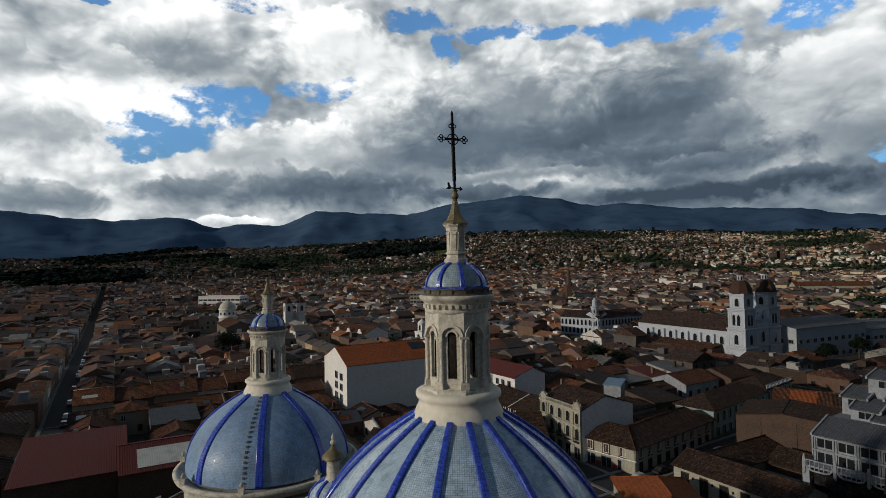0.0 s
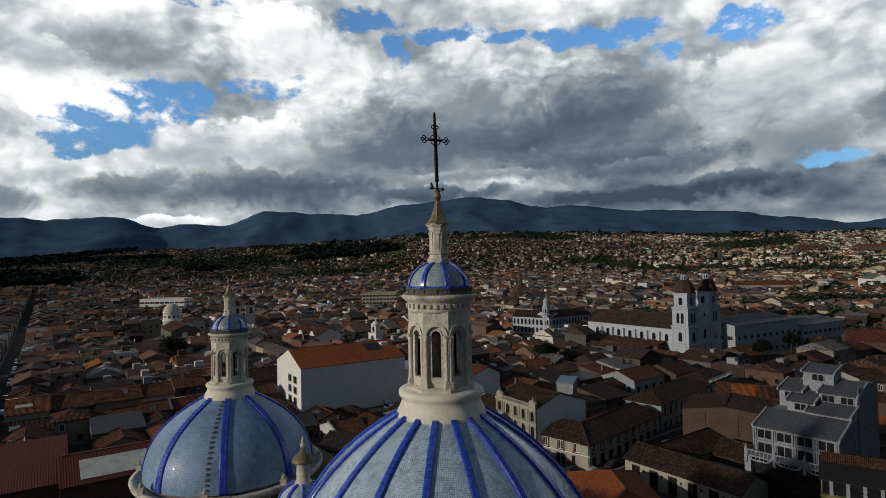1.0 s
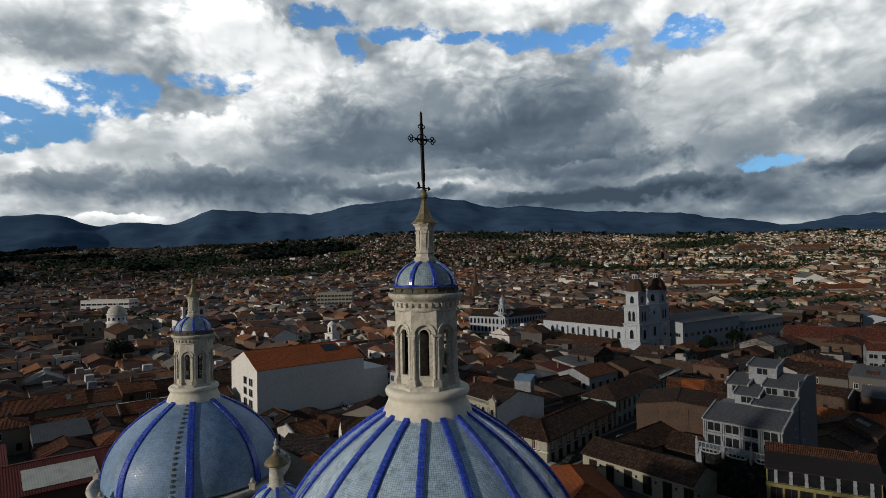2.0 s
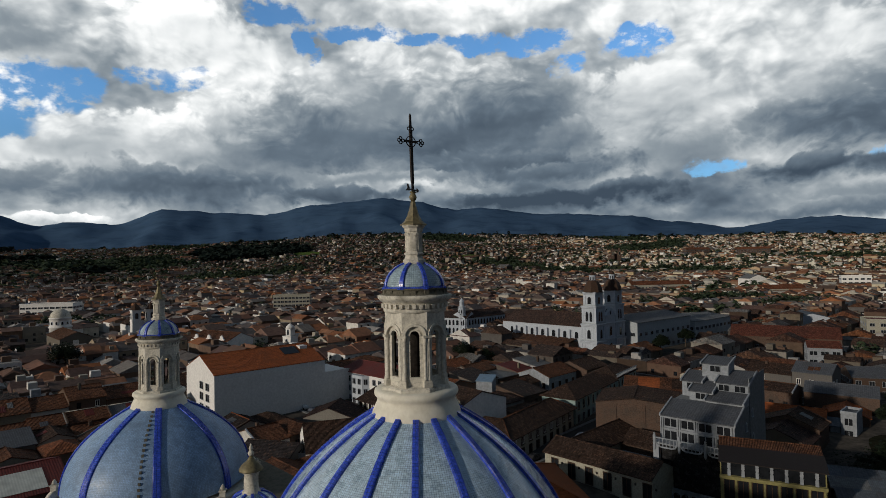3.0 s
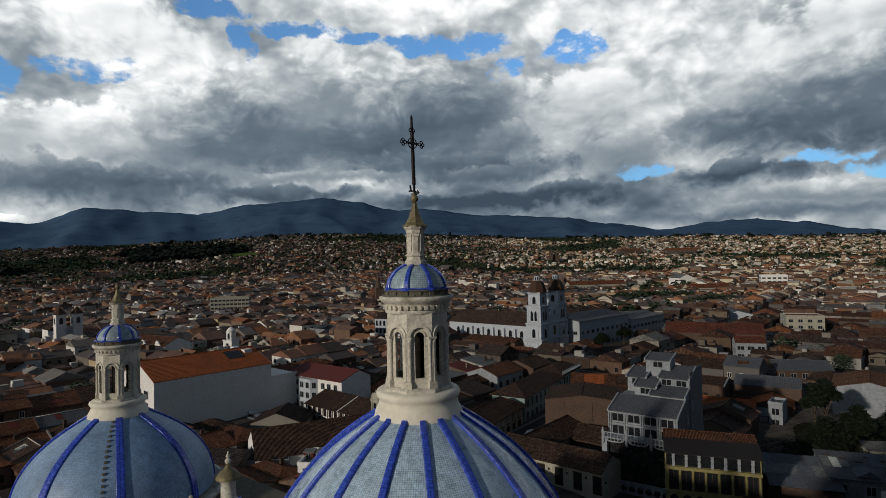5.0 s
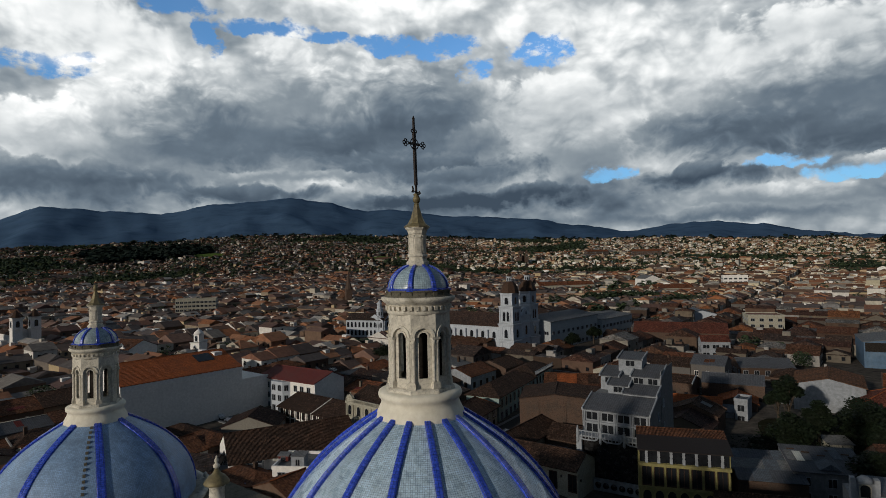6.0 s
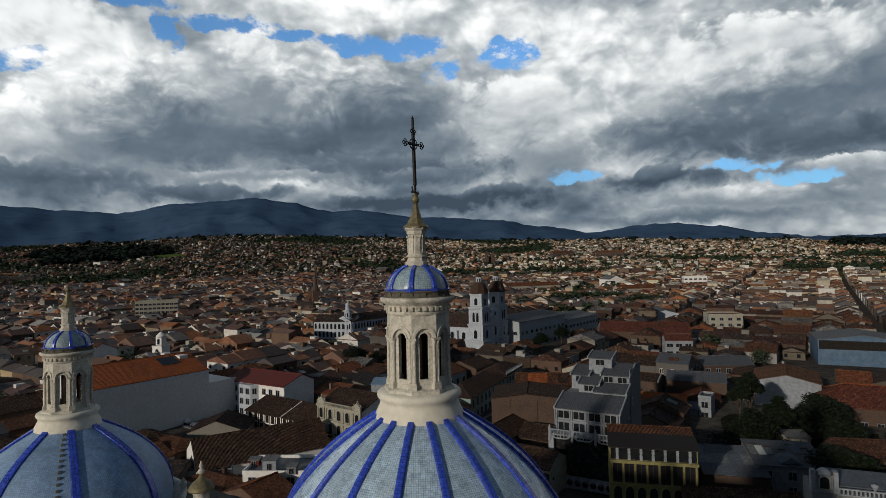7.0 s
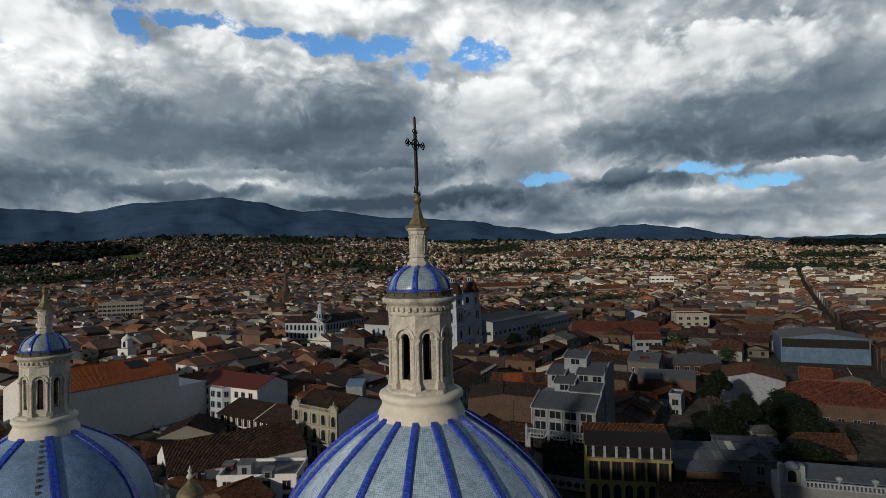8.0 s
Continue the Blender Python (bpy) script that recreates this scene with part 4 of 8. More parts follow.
def dome_base(x, y, z, R):
    """The stone ring, gutter and drum on which a dome springs."""
    root = thing("dome_drum", Matrix.Translation((x, y, z - 14)), "weathered stone drum with a moulded cornice under the tiled dome", "drum")
    b = Builder()
    b.lathe([(R + 0.1, 0.0), (R + 0.1, 12.6), (R + 0.35, 12.9), (R + 0.4, 13.3), (R + 0.95, 13.6), (R + 1.05, 13.9), (R + 0.6, 14.0), (R + 0.5, 13.75), (R - 0.3, 13.8)], 64)
    part("ring", b, M["stone"], root)
    post = Builder()
    post.box(-0.22, 0.22, -0.22, 0.22, 13.8, 14.35)
    post.box(-0.28, 0.28, -0.28, 0.28, 14.35, 14.45)
    post.lathe([(0.12, 14.45), (0.2, 14.6), (0.1, 14.8), (0.0, 14.9)], 10)
    pm = post.mesh("finial", [M["stone"]])
    for k in range(8):
        a = radians(-90) + math.tau * (k + 0.06) / 8
        part("finial", pm, None, root, "", Matrix.Translation(((R + 0.75) * math.cos(a), (R + 0.75) * math.sin(a), 0)))


dome_base(0, 0, 34.9, 7.6)
dome_base(-18.1, 27.7, 31.9, 7.35)


def corner_turret(x, y, z):
    root = thing("turret", Matrix.Translation((x, y, z)), "small stone turret with ochre cone and little blue dome", "turret")
    body = Builder()
    body.lathe([(1.9, -8.0), (1.9, -0.9), (2.1, -0.6), (2.1, -0.4), (1.8, -0.3)], 8, smooth=False)
    part("base", body, M["stone"], root)
    prof = [(1.75 * math.cos(t), -0.35 + 1.35 * math.sin(t)) for t in [math.acos(0.3) * i / 12 for i in range(13)]]
    part("shell", dome_shell(prof, 8, 0.2, 5), M["pale_tile"], root, "little pale blue tiled dome")
    rib = dome_rib(prof, 0.3, 0.2, 0.09).mesh("rib", [M["blue_tile"]])
    for k in range(8):
        part("rib", rib, None, root, "", Matrix.Rotation(0.2 + math.tau * k / 8, 4, "Z"))
    neck = Builder()
    neck.lathe([(0.66, 0.8), (0.62, 1.0), (0.5, 1.1), (0.47, 2.2), (0.6, 2.3), (0.66, 2.45), (0.5, 2.5)], 16)
    part("neck", neck, M["stone"], root)
    cone = Builder()
    cone.lathe([(0.82, 2.44), (0.82, 2.5), (0.74, 2.66), (0.58, 2.86), (0.36, 3.02), (0.2, 3.2), (0.12, 3.4)], 12)
    part("cone", cone, M["ochre_metal"], root, "mossy ochre bell-shaped cap")
    fin = Builder()
    fin.lathe([(0.1, 3.38), (0.2, 3.48), (0.22, 3.6), (0.12, 3.72), (0.08, 3.78), (0.15, 3.86), (0.13, 3.97), (0.05, 4.08), (0.07, 4.14), (0.0, 4.25)], 12)
    part("finial", fin, M["stone"], root)


corner_turret(-9.1, 14.6, 33.9)


# u runs along azimuth 59 degrees, v along azimuth -31: the street grid
GRID = radians(31)
U, V = Vector((math.cos(GRID), math.sin(GRID))), Vector((-math.sin(GRID), math.cos(GRID)))


def cathedral_body():
    root = thing("cathedral", Matrix.Translation((-9, 14, 5)) @ Matrix.Rotation(GRID, 4, "Z"), "brick and stone cathedral body under the blue domes", "cathedral")
    b = Builder()
    b.box(-21, 21, -46, 36, 0, 15)
    part("wall", b, M["stone"], root)
    r = Builder()
    r.box(-21.6, 21.6, -46.6, 36.6, 15, 15.6)
    part("cornice", r, M["stone"], root)
    n = Builder()
    n.box(-3.0, 8.9, -45, 30, 15.6, 26.0)
    part("nave_wall", n, M["dark_stone"], root, "stained nave walls")
    for side in (-1, 1):
        s = Builder()
        pts = [(side * 21.3, -46, 15.7), (side * 9, -46, 19.2), (side * 9, 34, 19.2), (side * 21.3, 34, 15.7)]
        pts += [(x, y, z - 0.25) for x, y, z in pts]
        s.add(pts, [(0, 1, 2, 3), (7, 6, 5, 4), (0, 4, 5, 1), (1, 5, 6, 2), (2, 6, 7, 3), (3, 7, 4, 0)])
        part("aisle_roof", s, M["roof_pale"], root, "corrugated aisle roof")


cathedral_body()


# ---- buildings ----
def window_mesh(name, lights=2, frame_mat="white"):
    """A unit window, 1 wide and 1 high, in the xz plane facing -y: one connected body of proud frame, mullion, reveals and recessed panes."""
    b = Builder()
    t = 0.06
    xs = [-0.5 - t, -0.5]
    for k in range(lights):
        right = -0.5 + (k + 1) / lights
        xs += [right - (0.03 if k < lights - 1 else 0), right + (0.03 if k < lights - 1 else t)]
    zs = [-t, 0.0, 1.0, 1.0 + t]
    v, f, m = [], [], []
    n = len(xs)
    for z in zs:
        v += [(x, -0.1, z) for x in xs]
    for j in range(3):
        for i in range(n - 1):
            q = [j * n + i, j * n + i + 1, (j + 1) * n + i + 1, (j + 1) * n + i]
            if j == 1 and i % 2 == 1:
                k0 = len(v)
                v += [(v[c][0], -0.02, v[c][2]) for c in q]
                for c in range(4):
                    f.append((q[c], q[(c + 1) % 4], k0 + (c + 1) % 4, k0 + c))
                    m.append(0)
                f.append((k0, k0 + 1, k0 + 2, k0 + 3))
                m.append(1)
            else:
                f.append(tuple(q))
                m.append(0)
    k0 = len(v)
    ring = [0, n - 1, 4 * n - 1, 3 * n]
    v += [(v[c][0], 0.03, v[c][2]) for c in ring]
    for c in range(4):
        d = (c + 1) % 4
        f.append((ring[d], ring[c], k0 + c, k0 + d))
        m.append(0)
    b.add(v, f, mats=m)
    return b.mesh(name, [M[frame_mat], M["glass"]])


def arched_window_mesh(name, frame_mat):
    b = Builder()
    steps = 8
    arc = [(-0.5 * math.cos(math.pi * k / steps), 0.72 + 0.28 * math.sin(math.pi * k / steps)) for k in range(steps + 1)]
    out = [(-0.5, 0.0)] + arc + [(0.5, 0.0)]
    v = [(x, -0.02, z) for x, z in out] + [(x, 0.03, z) for x, z in out]
    n = len(out)
    b.add(v, [tuple(reversed(range(n)))] + [(i, (i + 1) % n, n + (i + 1) % n, n + i) for i in range(n)], 1)
    big = [(-0.62, 0.0)] + [(-0.62 * math.cos(math.pi * k / steps), 0.72 + 0.38 * math.sin(math.pi * k / steps)) for k in range(steps + 1)] + [(0.62, 0.0)]
    v = []
    for (x, z), (p, q) in zip(out, big):
        v += [(x, -0.02, z), (x, -0.12, z), (p, -0.12, q), (p, 0.03, q)]
    f = []
    for i in range(n - 1):
        for j in range(3):
            f.append((i * 4 + j, i * 4 + j + 1, i * 4 + 5 + j, i * 4 + 4 + j))
    b.add(v, f, 0)
    b.box(-0.68, 0.68, -0.18, 0.03, -0.07, 0.0, 0)
    return b.mesh(name, [M[frame_mat], M["glass"]])


WIN = window_mesh("window")
WIN_WOOD = window_mesh("window", frame_mat="wood")
WIN_PLAIN = window_mesh("window", 2, "grimy_shaded_white")
WIN_STONE = window_mesh("window", frame_mat="stone")
WIN_ARCH = arched_window_mesh("window", "cream")
WIN_ARCH_W = arched_window_mesh("window", "cool_white")
WIN_ARCH_Y = arched_window_mesh("window", "yellow")


def place(mesh, root, x, y, z, w, h, turn=0.0, name="window", depth=1.0, label=""):
    m = Matrix.Translation((x, y, z)) @ Matrix.Rotation(turn, 4, "Z") @ Matrix.Diagonal((w, depth, h, 1))
    return part(name, mesh, None, root, label, m)


def wall_box(w, d, h, z0=-1.0):
    b = Builder()
    b.box(0, w, 0, d, z0, h)
    return b


def gable_walls(w, d, h, rise, along="x", at=0.5, z0=-1.0):
    """Four walls with gables; the ridge runs along x or y, at the given share of the depth."""
    b = Builder()
    if along == "x":
        v = [(0, 0, z0), (w, 0, z0), (w, d, z0), (0, d, z0), (0, 0, h), (w, 0, h), (w, d, h), (0, d, h), (0, d * at, h + rise), (w, d * at, h + rise)]
        f = [(0, 1, 5, 4), (1, 2, 6, 9, 5), (2, 3, 7, 6), (3, 0, 4, 8, 7), (0, 3, 2, 1), (4, 5, 9, 8), (6, 7, 8, 9)]
    else:
        v = [(0, 0, z0), (w, 0, z0), (w, d, z0), (0, d, z0), (0, 0, h), (w, 0, h), (w, d, h), (0, d, h), (w * at, 0, h + rise), (w * at, d, h + rise)]
        f = [(0, 1, 5, 8, 4), (1, 2, 6, 5), (2, 3, 7, 9, 6), (3, 0, 4, 7), (0, 3, 2, 1), (5, 6, 9, 8), (7, 4, 8, 9)]
    b.add(v, f)
    return b


def slab(b, quad, thick, mat=0):
    """A roof plane with thickness; quad runs anticlockwise seen from above."""
    q = [Vector(p) for p in quad]
    v = q + [p - Vector((0, 0, thick)) for p in q]
    n = len(q)
    b.add(v, [tuple(range(n)), tuple(reversed(range(n, 2 * n)))] + [(i, n + i, n + (i + 1) % n, (i + 1) % n) for i in range(n)], mat)


def gable_roof(w, d, h, rise, over=0.5, along="x", at=0.5, thick=0.18, side=0.15):
    """Two slopes with thickness and a raised ridge, as one body."""
    b = Builder()
    span, run = (d, w) if along == "x" else (w, d)
    m = span * at
    k0, k1 = rise / m, rise / (span - m)
    z0, z1, top = h - over * k0, h - over * k1, h + rise
    prof = [(-over, z0), (-over, z0 + thick), (m - 0.16, top + thick - 0.16 * k0), (m - 0.13, top + thick + 0.1), (m + 0.13, top + thick + 0.1), (m + 0.16, top + thick - 0.16 * k1), (span + over, z1 + thick), (span + over, z1), (m, top)]
    n = len(prof)
    if along == "x":
        v = [(-side, p, z) for p, z in prof] + [(run + side, p, z) for p, z in prof]
    else:
        v = [(p, run + side, z) for p, z in prof] + [(p, -side, z) for p, z in prof]
    f = [(i, n + i, n + (i + 1) % n, (i + 1) % n) for i in range(n)]
    f += [(0, 1, 2, 8), (8, 2, 3, 4, 5), (8, 5, 6, 7)]
    f += [tuple(n + q for q in reversed(g)) for g in ((0, 1, 2, 8), (8, 2, 3, 4, 5), (8, 5, 6, 7))]
    b.add(v, f)
    return b


def hip_roof(w, d, h, rise, over=0.5, thick=0.18):
    """Four slopes with thickness, as one body."""
    b = Builder()
    o, i = over, min(w, d) / 2
    z, t = h - over * rise / i, h + rise
    v = []
    for up in (thick, 0.0):
        v += [(-o, -o, z + up), (w + o, -o, z + up), (w + o, d + o, z + up), (-o, d + o, z + up)]
        v += [(i, d / 2, t + up), (w - i, d / 2, t + up)] if w >= d else [(w / 2, i, t + up), (w / 2, d - i, t + up)]
    f = [(0, 1, 5, 4), (2, 3, 4, 5), (1, 2, 5), (3, 0, 4)] if w >= d else [(0, 1, 4), (2, 3, 5), (1, 2, 5, 4), (3, 0, 4, 5)]
    f += [tuple(q + 6 for q in reversed(g)) for g in f] + [(k, k + 6, (k + 1) % 4 + 6, (k + 1) % 4) for k in range(4)]
    b.add(v, f)
    return b


def hip_caps(w, d, h, rise, over=0.5, thick=0.18):
    """Rounded cap tiles along the ridge and down the four hips."""
    b = Builder()
    o, i = over, min(w, d) / 2
    z, t = h - over * rise / i + thick, h + rise + thick
    c = [(-o, -o, z), (w + o, -o, z), (w + o, d + o, z), (-o, d + o, z)]
    r0, r1 = ((i, d / 2, t), (w - i, d / 2, t)) if w >= d else ((w / 2, i, t), (w / 2, d - i, t))
    b.tube([r0, r1], 0.16, 6)
    for p, r in ((c[0], r0), (c[1], r1 if w >= d else r0), (c[2], r1), (c[3], r0 if w >= d else r1)):
        b.tube([p, r], 0.14, 5)
    return b


def site(x, y, z, az):
    """A frame whose origin is the left front corner of a facade, whose x runs along azimuth az and whose y runs into the building."""
    return Matrix.Translation((x, y, z)) @ Matrix.Rotation(radians(90 - az), 4, "Z")


FOOT = []          # occupied ground: x, y, half width, half depth, turn


def claim(m, w, d, pad=0.5):
    c = m @ Vector((w / 2, d / 2, 0))
    FOOT.append((c.x, c.y, w / 2 + pad, d / 2 + pad, math.atan2(m[1][0], m[0][0])))


def free(x, y, r):
    for fx, fy, hw, hd, a in FOOT:
        dx, dy = x - fx, y - fy
        c, s = math.cos(a), math.sin(a)
        if abs(dx * c + dy * s) < hw + r and abs(-dx * s + dy * c) < hd + r:
            return False
    return True


FOOT.append((-9, 14, 23, 48, GRID))


# ---- streets of the near blocks ----
def street(name, a, b, width, label):
    root = Builder()
    p, q = Vector(a), Vector(b)
    t = (q - p).normalized()
    n = Vector((-t.y, t.x)) * (width / 2)
    steps = max(2, int((q - p).length / 20))
    v, f = [], []
    for i in range(steps + 1):
        c = p + (q - p) * (i / steps)
        for k in (-1, 1):
            e = c + n * k
            v.append((e.x, e.y, ground_z(e.x, e.y) + 0.06))
    for i in range(steps):
        f.append((2 * i, 2 * i + 1, 2 * i + 3, 2 * i + 2)[::-1])
    root.add(v, f)
    ob = tagged(new(name, root.mesh(name, [M["asphalt"]])), label, "road", kind="structure")
    for k in (-1, 1):
        b2 = Builder()
        v, f = [], []
        for i in range(steps + 1):
            c = p + (q - p) * (i / steps)
            for off, z in ((1.0, 0.0), (1.0, 0.2), (1.28, 0.2), (1.28, 0.0)):
                e = c + n * (k * off)
                v.append((e.x, e.y, ground_z(e.x, e.y) + z))
        for i in range(steps):
            for j in range(3):
                f.append((4 * i + j, 4 * i + j + 1, 4 * i + 5 + j, 4 * i + 4 + j))
        b2.add(v, f)
        tagged(new("pavement", b2.mesh("pavement", [M["grey_wall"]])), "narrow grey concrete pavement with a kerb", "pavement", kind="structure")
    return ob


J = Vector((31.0, 89.5))          # a street crossing beside the cathedral
PITCH = 101.0
for k in (-1, 0, 1):
    c = J + U * (k * PITCH)
    street("road", c - V * 130, c + V * 420, 6.0, "dark asphalt street between old houses")
for k in (0, 1):
    c = J + V * (k * PITCH)
    street("road", c - U * 130, c + U * 260, 6.0, "dark asphalt street between old houses")


# ---- houses by the cathedral ----
def surround(root, x, y, z, w, h):
    """A dark wooden surround with a sill behind a window."""
    b = Builder()
    b.box(x - w / 2, x + w / 2, y - 0.05, y + 0.08, z, z + h)
    b.box(x - w / 2 - 0.08, x + w / 2 + 0.08, y - 0.22, y + 0.08, z - 0.12, z)
    part("window_surround", b, M["wood"], root, "dark wooden window surround")


def corner_house():
    root = thing("corner_house", site(37.2, 93.4, 5, 50.5), "cream two-storey corner house with brown tiles and a red plinth", "house")
    claim(root.matrix_world, 33, 9)
    part("wall", wall_box(33, 9, 6.0), M["cream"], root)
    part("roof", hip_roof(33, 9, 6.0, 2.6, 0.8), M["roof_dark"], root, "dark brown clay tile roof")
    part("ridge_caps", hip_caps(33, 9, 6.0, 2.6, 0.8), M["roof_worn"], root)
    for i in range(9):
        x = 2.2 + i * 3.55
        surround(root, x, -0.02, 3.3, 1.5, 2.1)
        place(WIN, root, x, -0.04, 3.5, 1.0, 1.7)
        place(WIN_WOOD, root, x, -0.02, 0.3, 1.3, 2.1, name="door", label="dark wooden street door")
    wing = thing("corner_house", site(28.2, 103.4, 5, 137), "cream corner house wing with brown tiles and red shop front", "house")
    claim(wing.matrix_world, 13.6, 9)
    part("wall", wall_box(13.6, 9, 6.0), M["cream"], wing)
    part("roof", hip_roof(13.6, 9, 6.0, 2.58, 0.77), M["roof_dark"], wing, "dark brown clay tile roof")
    b = Builder()
    for x0, x1 in ((0.0, 1.2), (4.0, 5.2), (8.0, 9.2), (12.0, 13.6)):
        b.box(x0, x1, -0.06, 0.05, -0.5, 1.1)
    part("plinth", b, M["red_paint"], wing, "red painted plinth")
    for i in range(3):
        surround(wing, 2.6 + i * 4, -0.02, 3.2, 1.9, 2.2)
        place(WIN, wing, 2.6 + i * 4, -0.04, 3.4, 1.2, 1.8)
        place(WIN_PLAIN, wing, 2.6 + i * 4, -0.02, 0.05, 2.4, 2.4, name="shop_opening")
    b = Builder()
    b.box(-0.1, 13.8, -0.25, 0.0, 2.95, 3.1)
    part("string_course", b, M["white"], wing)


corner_house()


def ornate_house():
    root = thing("ornate_house", site(21.4, 115.0, 5, 153.5), "cream three-storey house with arched windows and white side wall", "house")
    W, D = 15.2, 15
    claim(root.matrix_world, W, D)
    part("wall", gable_walls(W, D, 11.6, 2.6, "x", 0.45), M["white"], root)
    part("roof", gable_roof(W, D, 11.6, 2.6, 0.3, "x", 0.45), M["roof_dark"], root, "reddish brown clay tile roof")
    f = Builder()
    f.box(0, W, -0.35, -0.003, -1, 11.5)
    front = part("facade", f, M["cream"], root, "ornate cream stucco facade")
    for z, h in ((4.0, 0.35), (7.9, 0.3), (11.2, 0.5)):
        b = Builder()
        b.box(-0.2, W + 0.2, -0.75, -0.3, z, z + h)
        b.box(-0.1, W + 0.1, -0.55, -0.3, z - 0.2, z)
        part("cornice", b, M["cream"], front)
    for i, x in enumerate((1.3, 4.6, 7.6, 10.6, 13.9)):
        tall = i in (0, 4)
        place(WIN_ARCH, front, x, -0.38, 4.9, 1.3, 2.5)
        place(WIN_ARCH, front, x, -0.38, 8.5, 1.2, 2.3)
        place(WIN_PLAIN, front, x, -0.38, 0.2, 1.7, 3.0, name="doorway")
        b = Builder()
        b.box(x - 0.9, x + 0.9, -1.0, -0.35, 4.35, 4.5)
        for k in range(9):
            b.box(x - 0.85 + k * 0.21, x - 0.81 + k * 0.21, -0.97, -0.92, 4.5, 5.3)
        b.box(x - 0.9, x + 0.9, -1.0, -0.9, 5.3, 5.38)
        part("balcony", b, M["iron"], front, "small iron balcony")
        if tall:
            c = Builder()
            c.box(x - 1.1, x + 1.1, -0.5, 0.15, 11.7, 12.5)
            c.box(x - 1.3, x + 1.3, -0.62, 0.2, 12.5, 12.68)
            c.add([(x - 1.1, -0.5, 12.68), (x + 1.1, -0.5, 12.68), (x, -0.5, 13.5), (x - 1.1, 0.1, 12.68), (x + 1.1, 0.1, 12.68), (x, 0.1, 13.5)], [(0, 1, 2), (5, 4, 3), (0, 2, 5, 3), (2, 1, 4, 5)])
            for dx in (-1.15, 0.0, 1.15):
                top = 13.5 if dx == 0.0 else 12.68
                c.lathe([(0.14, top), (0.08, top + 0.12), (0.17, top + 0.3), (0.1, top + 0.48), (0.0, top + 0.6)], 8, cx=x + dx, cy=-0.2)
            part("gablet", c, M["cream"], front, "rooftop pediment with finials")
            for dx in (-1.2, 1.2):
                p = Builder()
                p.box(x + dx - 0.15, x + dx + 0.15, -0.62, -0.3, 0, 12.4)
                part("pilaster", p, M["cream"], front)
    rail = Builder()
    for k in range(30):
        rail.box(2.7 + k * 0.34, 2.86 + k * 0.34, -0.5, -0.36, 11.7, 12.3)
    rail.box(2.6, 12.7, -0.55, -0.3, 12.3, 12.45)
    part("balustrade", rail, M["cream"], front, "roofline balustrade")
    for x in (3.1, 6.1, 9.1, 12.1):
        p = Builder()
        p.box(x - 0.18, x + 0.18, -0.52, -0.34, 0, 11.2)
        part("pilaster", p, M["cream"], front)


ornate_house()


def row_house():
    root = thing("row_house", site(7.6, 141.8, 5.5, 150.6), "white two-storey row house with dark pilasters and overhanging brown roof", "house")
    W, D = 29, 13
    claim(root.matrix_world, W, D)
    part("wall", gable_walls(W, D, 5.6, 2.3, "x", 0.5), M["white"], root)
    part("roof", gable_roof(W, D, 5.6, 2.3, 1.0, "x", 0.5), M["roof_dark"], root, "dark brown clay tile roof")
    v = [(15.0, -1.0, 5.5), (15.25, -1.0, 5.5), (15.25, 6.4, 8.16), (15.0, 6.4, 8.16)]
    s2 = Builder()
    slab(s2, [(a, b, c + 0.02) for a, b, c in v], 0.12)
    part("fire_wall", s2, M["white"], root, "white strip up the roof")
    for i in range(12):
        x = 1.3 + i * 2.4
        place(WIN_WOOD, root, x, -0.02, 3.0, 1.1, 2.0)
        place(WIN_WOOD, root, x, -0.02, 0.0, 1.2, 2.4, name="door")
        p = Builder()
        p.box(x + 1.05, x + 1.3, -0.12, 0.0, -0.5, 5.4)
        part("pilaster", p, M["wood"], root, "dark wooden pilaster")


row_house()


def red_roof_house():
    root = thing("bay_window_house", site(3.6, 162.4, 6, 146), "white three-storey house with bay windows and a dark red roof", "house")
    W, D = 25, 12
    claim(root.matrix_world, W, D)
    part("wall", gable_walls(W, D, 10, 2.2, "x", 0.6), M["white"], root)
    part("roof", gable_roof(W, D, 10, 2.2, 0.6, "x", 0.6), M["roof_red"], root, "dark red sheet metal roof")
    b = Builder()
    v = [(6.5, 0, -1), (8, -1.8, -1), (13, -1.8, -1), (14.5, 0, -1)]
    v += [(x, y, 9.6) for x, y, z in v]
    b.add(v, [(0, 1, 5, 4), (1, 2, 6, 5), (2, 3, 7, 6), (4, 5, 6, 7)])
    part("bay", b, M["cool_white"], root, "canted bay")
    for z in (1.0, 4.0, 7.0):
        for x in (9.2, 11.8):
            place(WIN_PLAIN, root, x, -1.83, z, 1.3, 1.6)
        for x in (1.6, 4.4, 16.8, 19.5, 22.4):
            place(WIN_PLAIN, root, x, -0.03, z, 1.3, 1.6)
        place(WIN_PLAIN, root, 7.25, -0.93, z, 1.1, 1.6, math.atan2(-1.8, 1.5))
        place(WIN_PLAIN, root, 13.75, -0.93, z, 1.1, 1.6, math.atan2(1.8, 1.5))


red_roof_house()


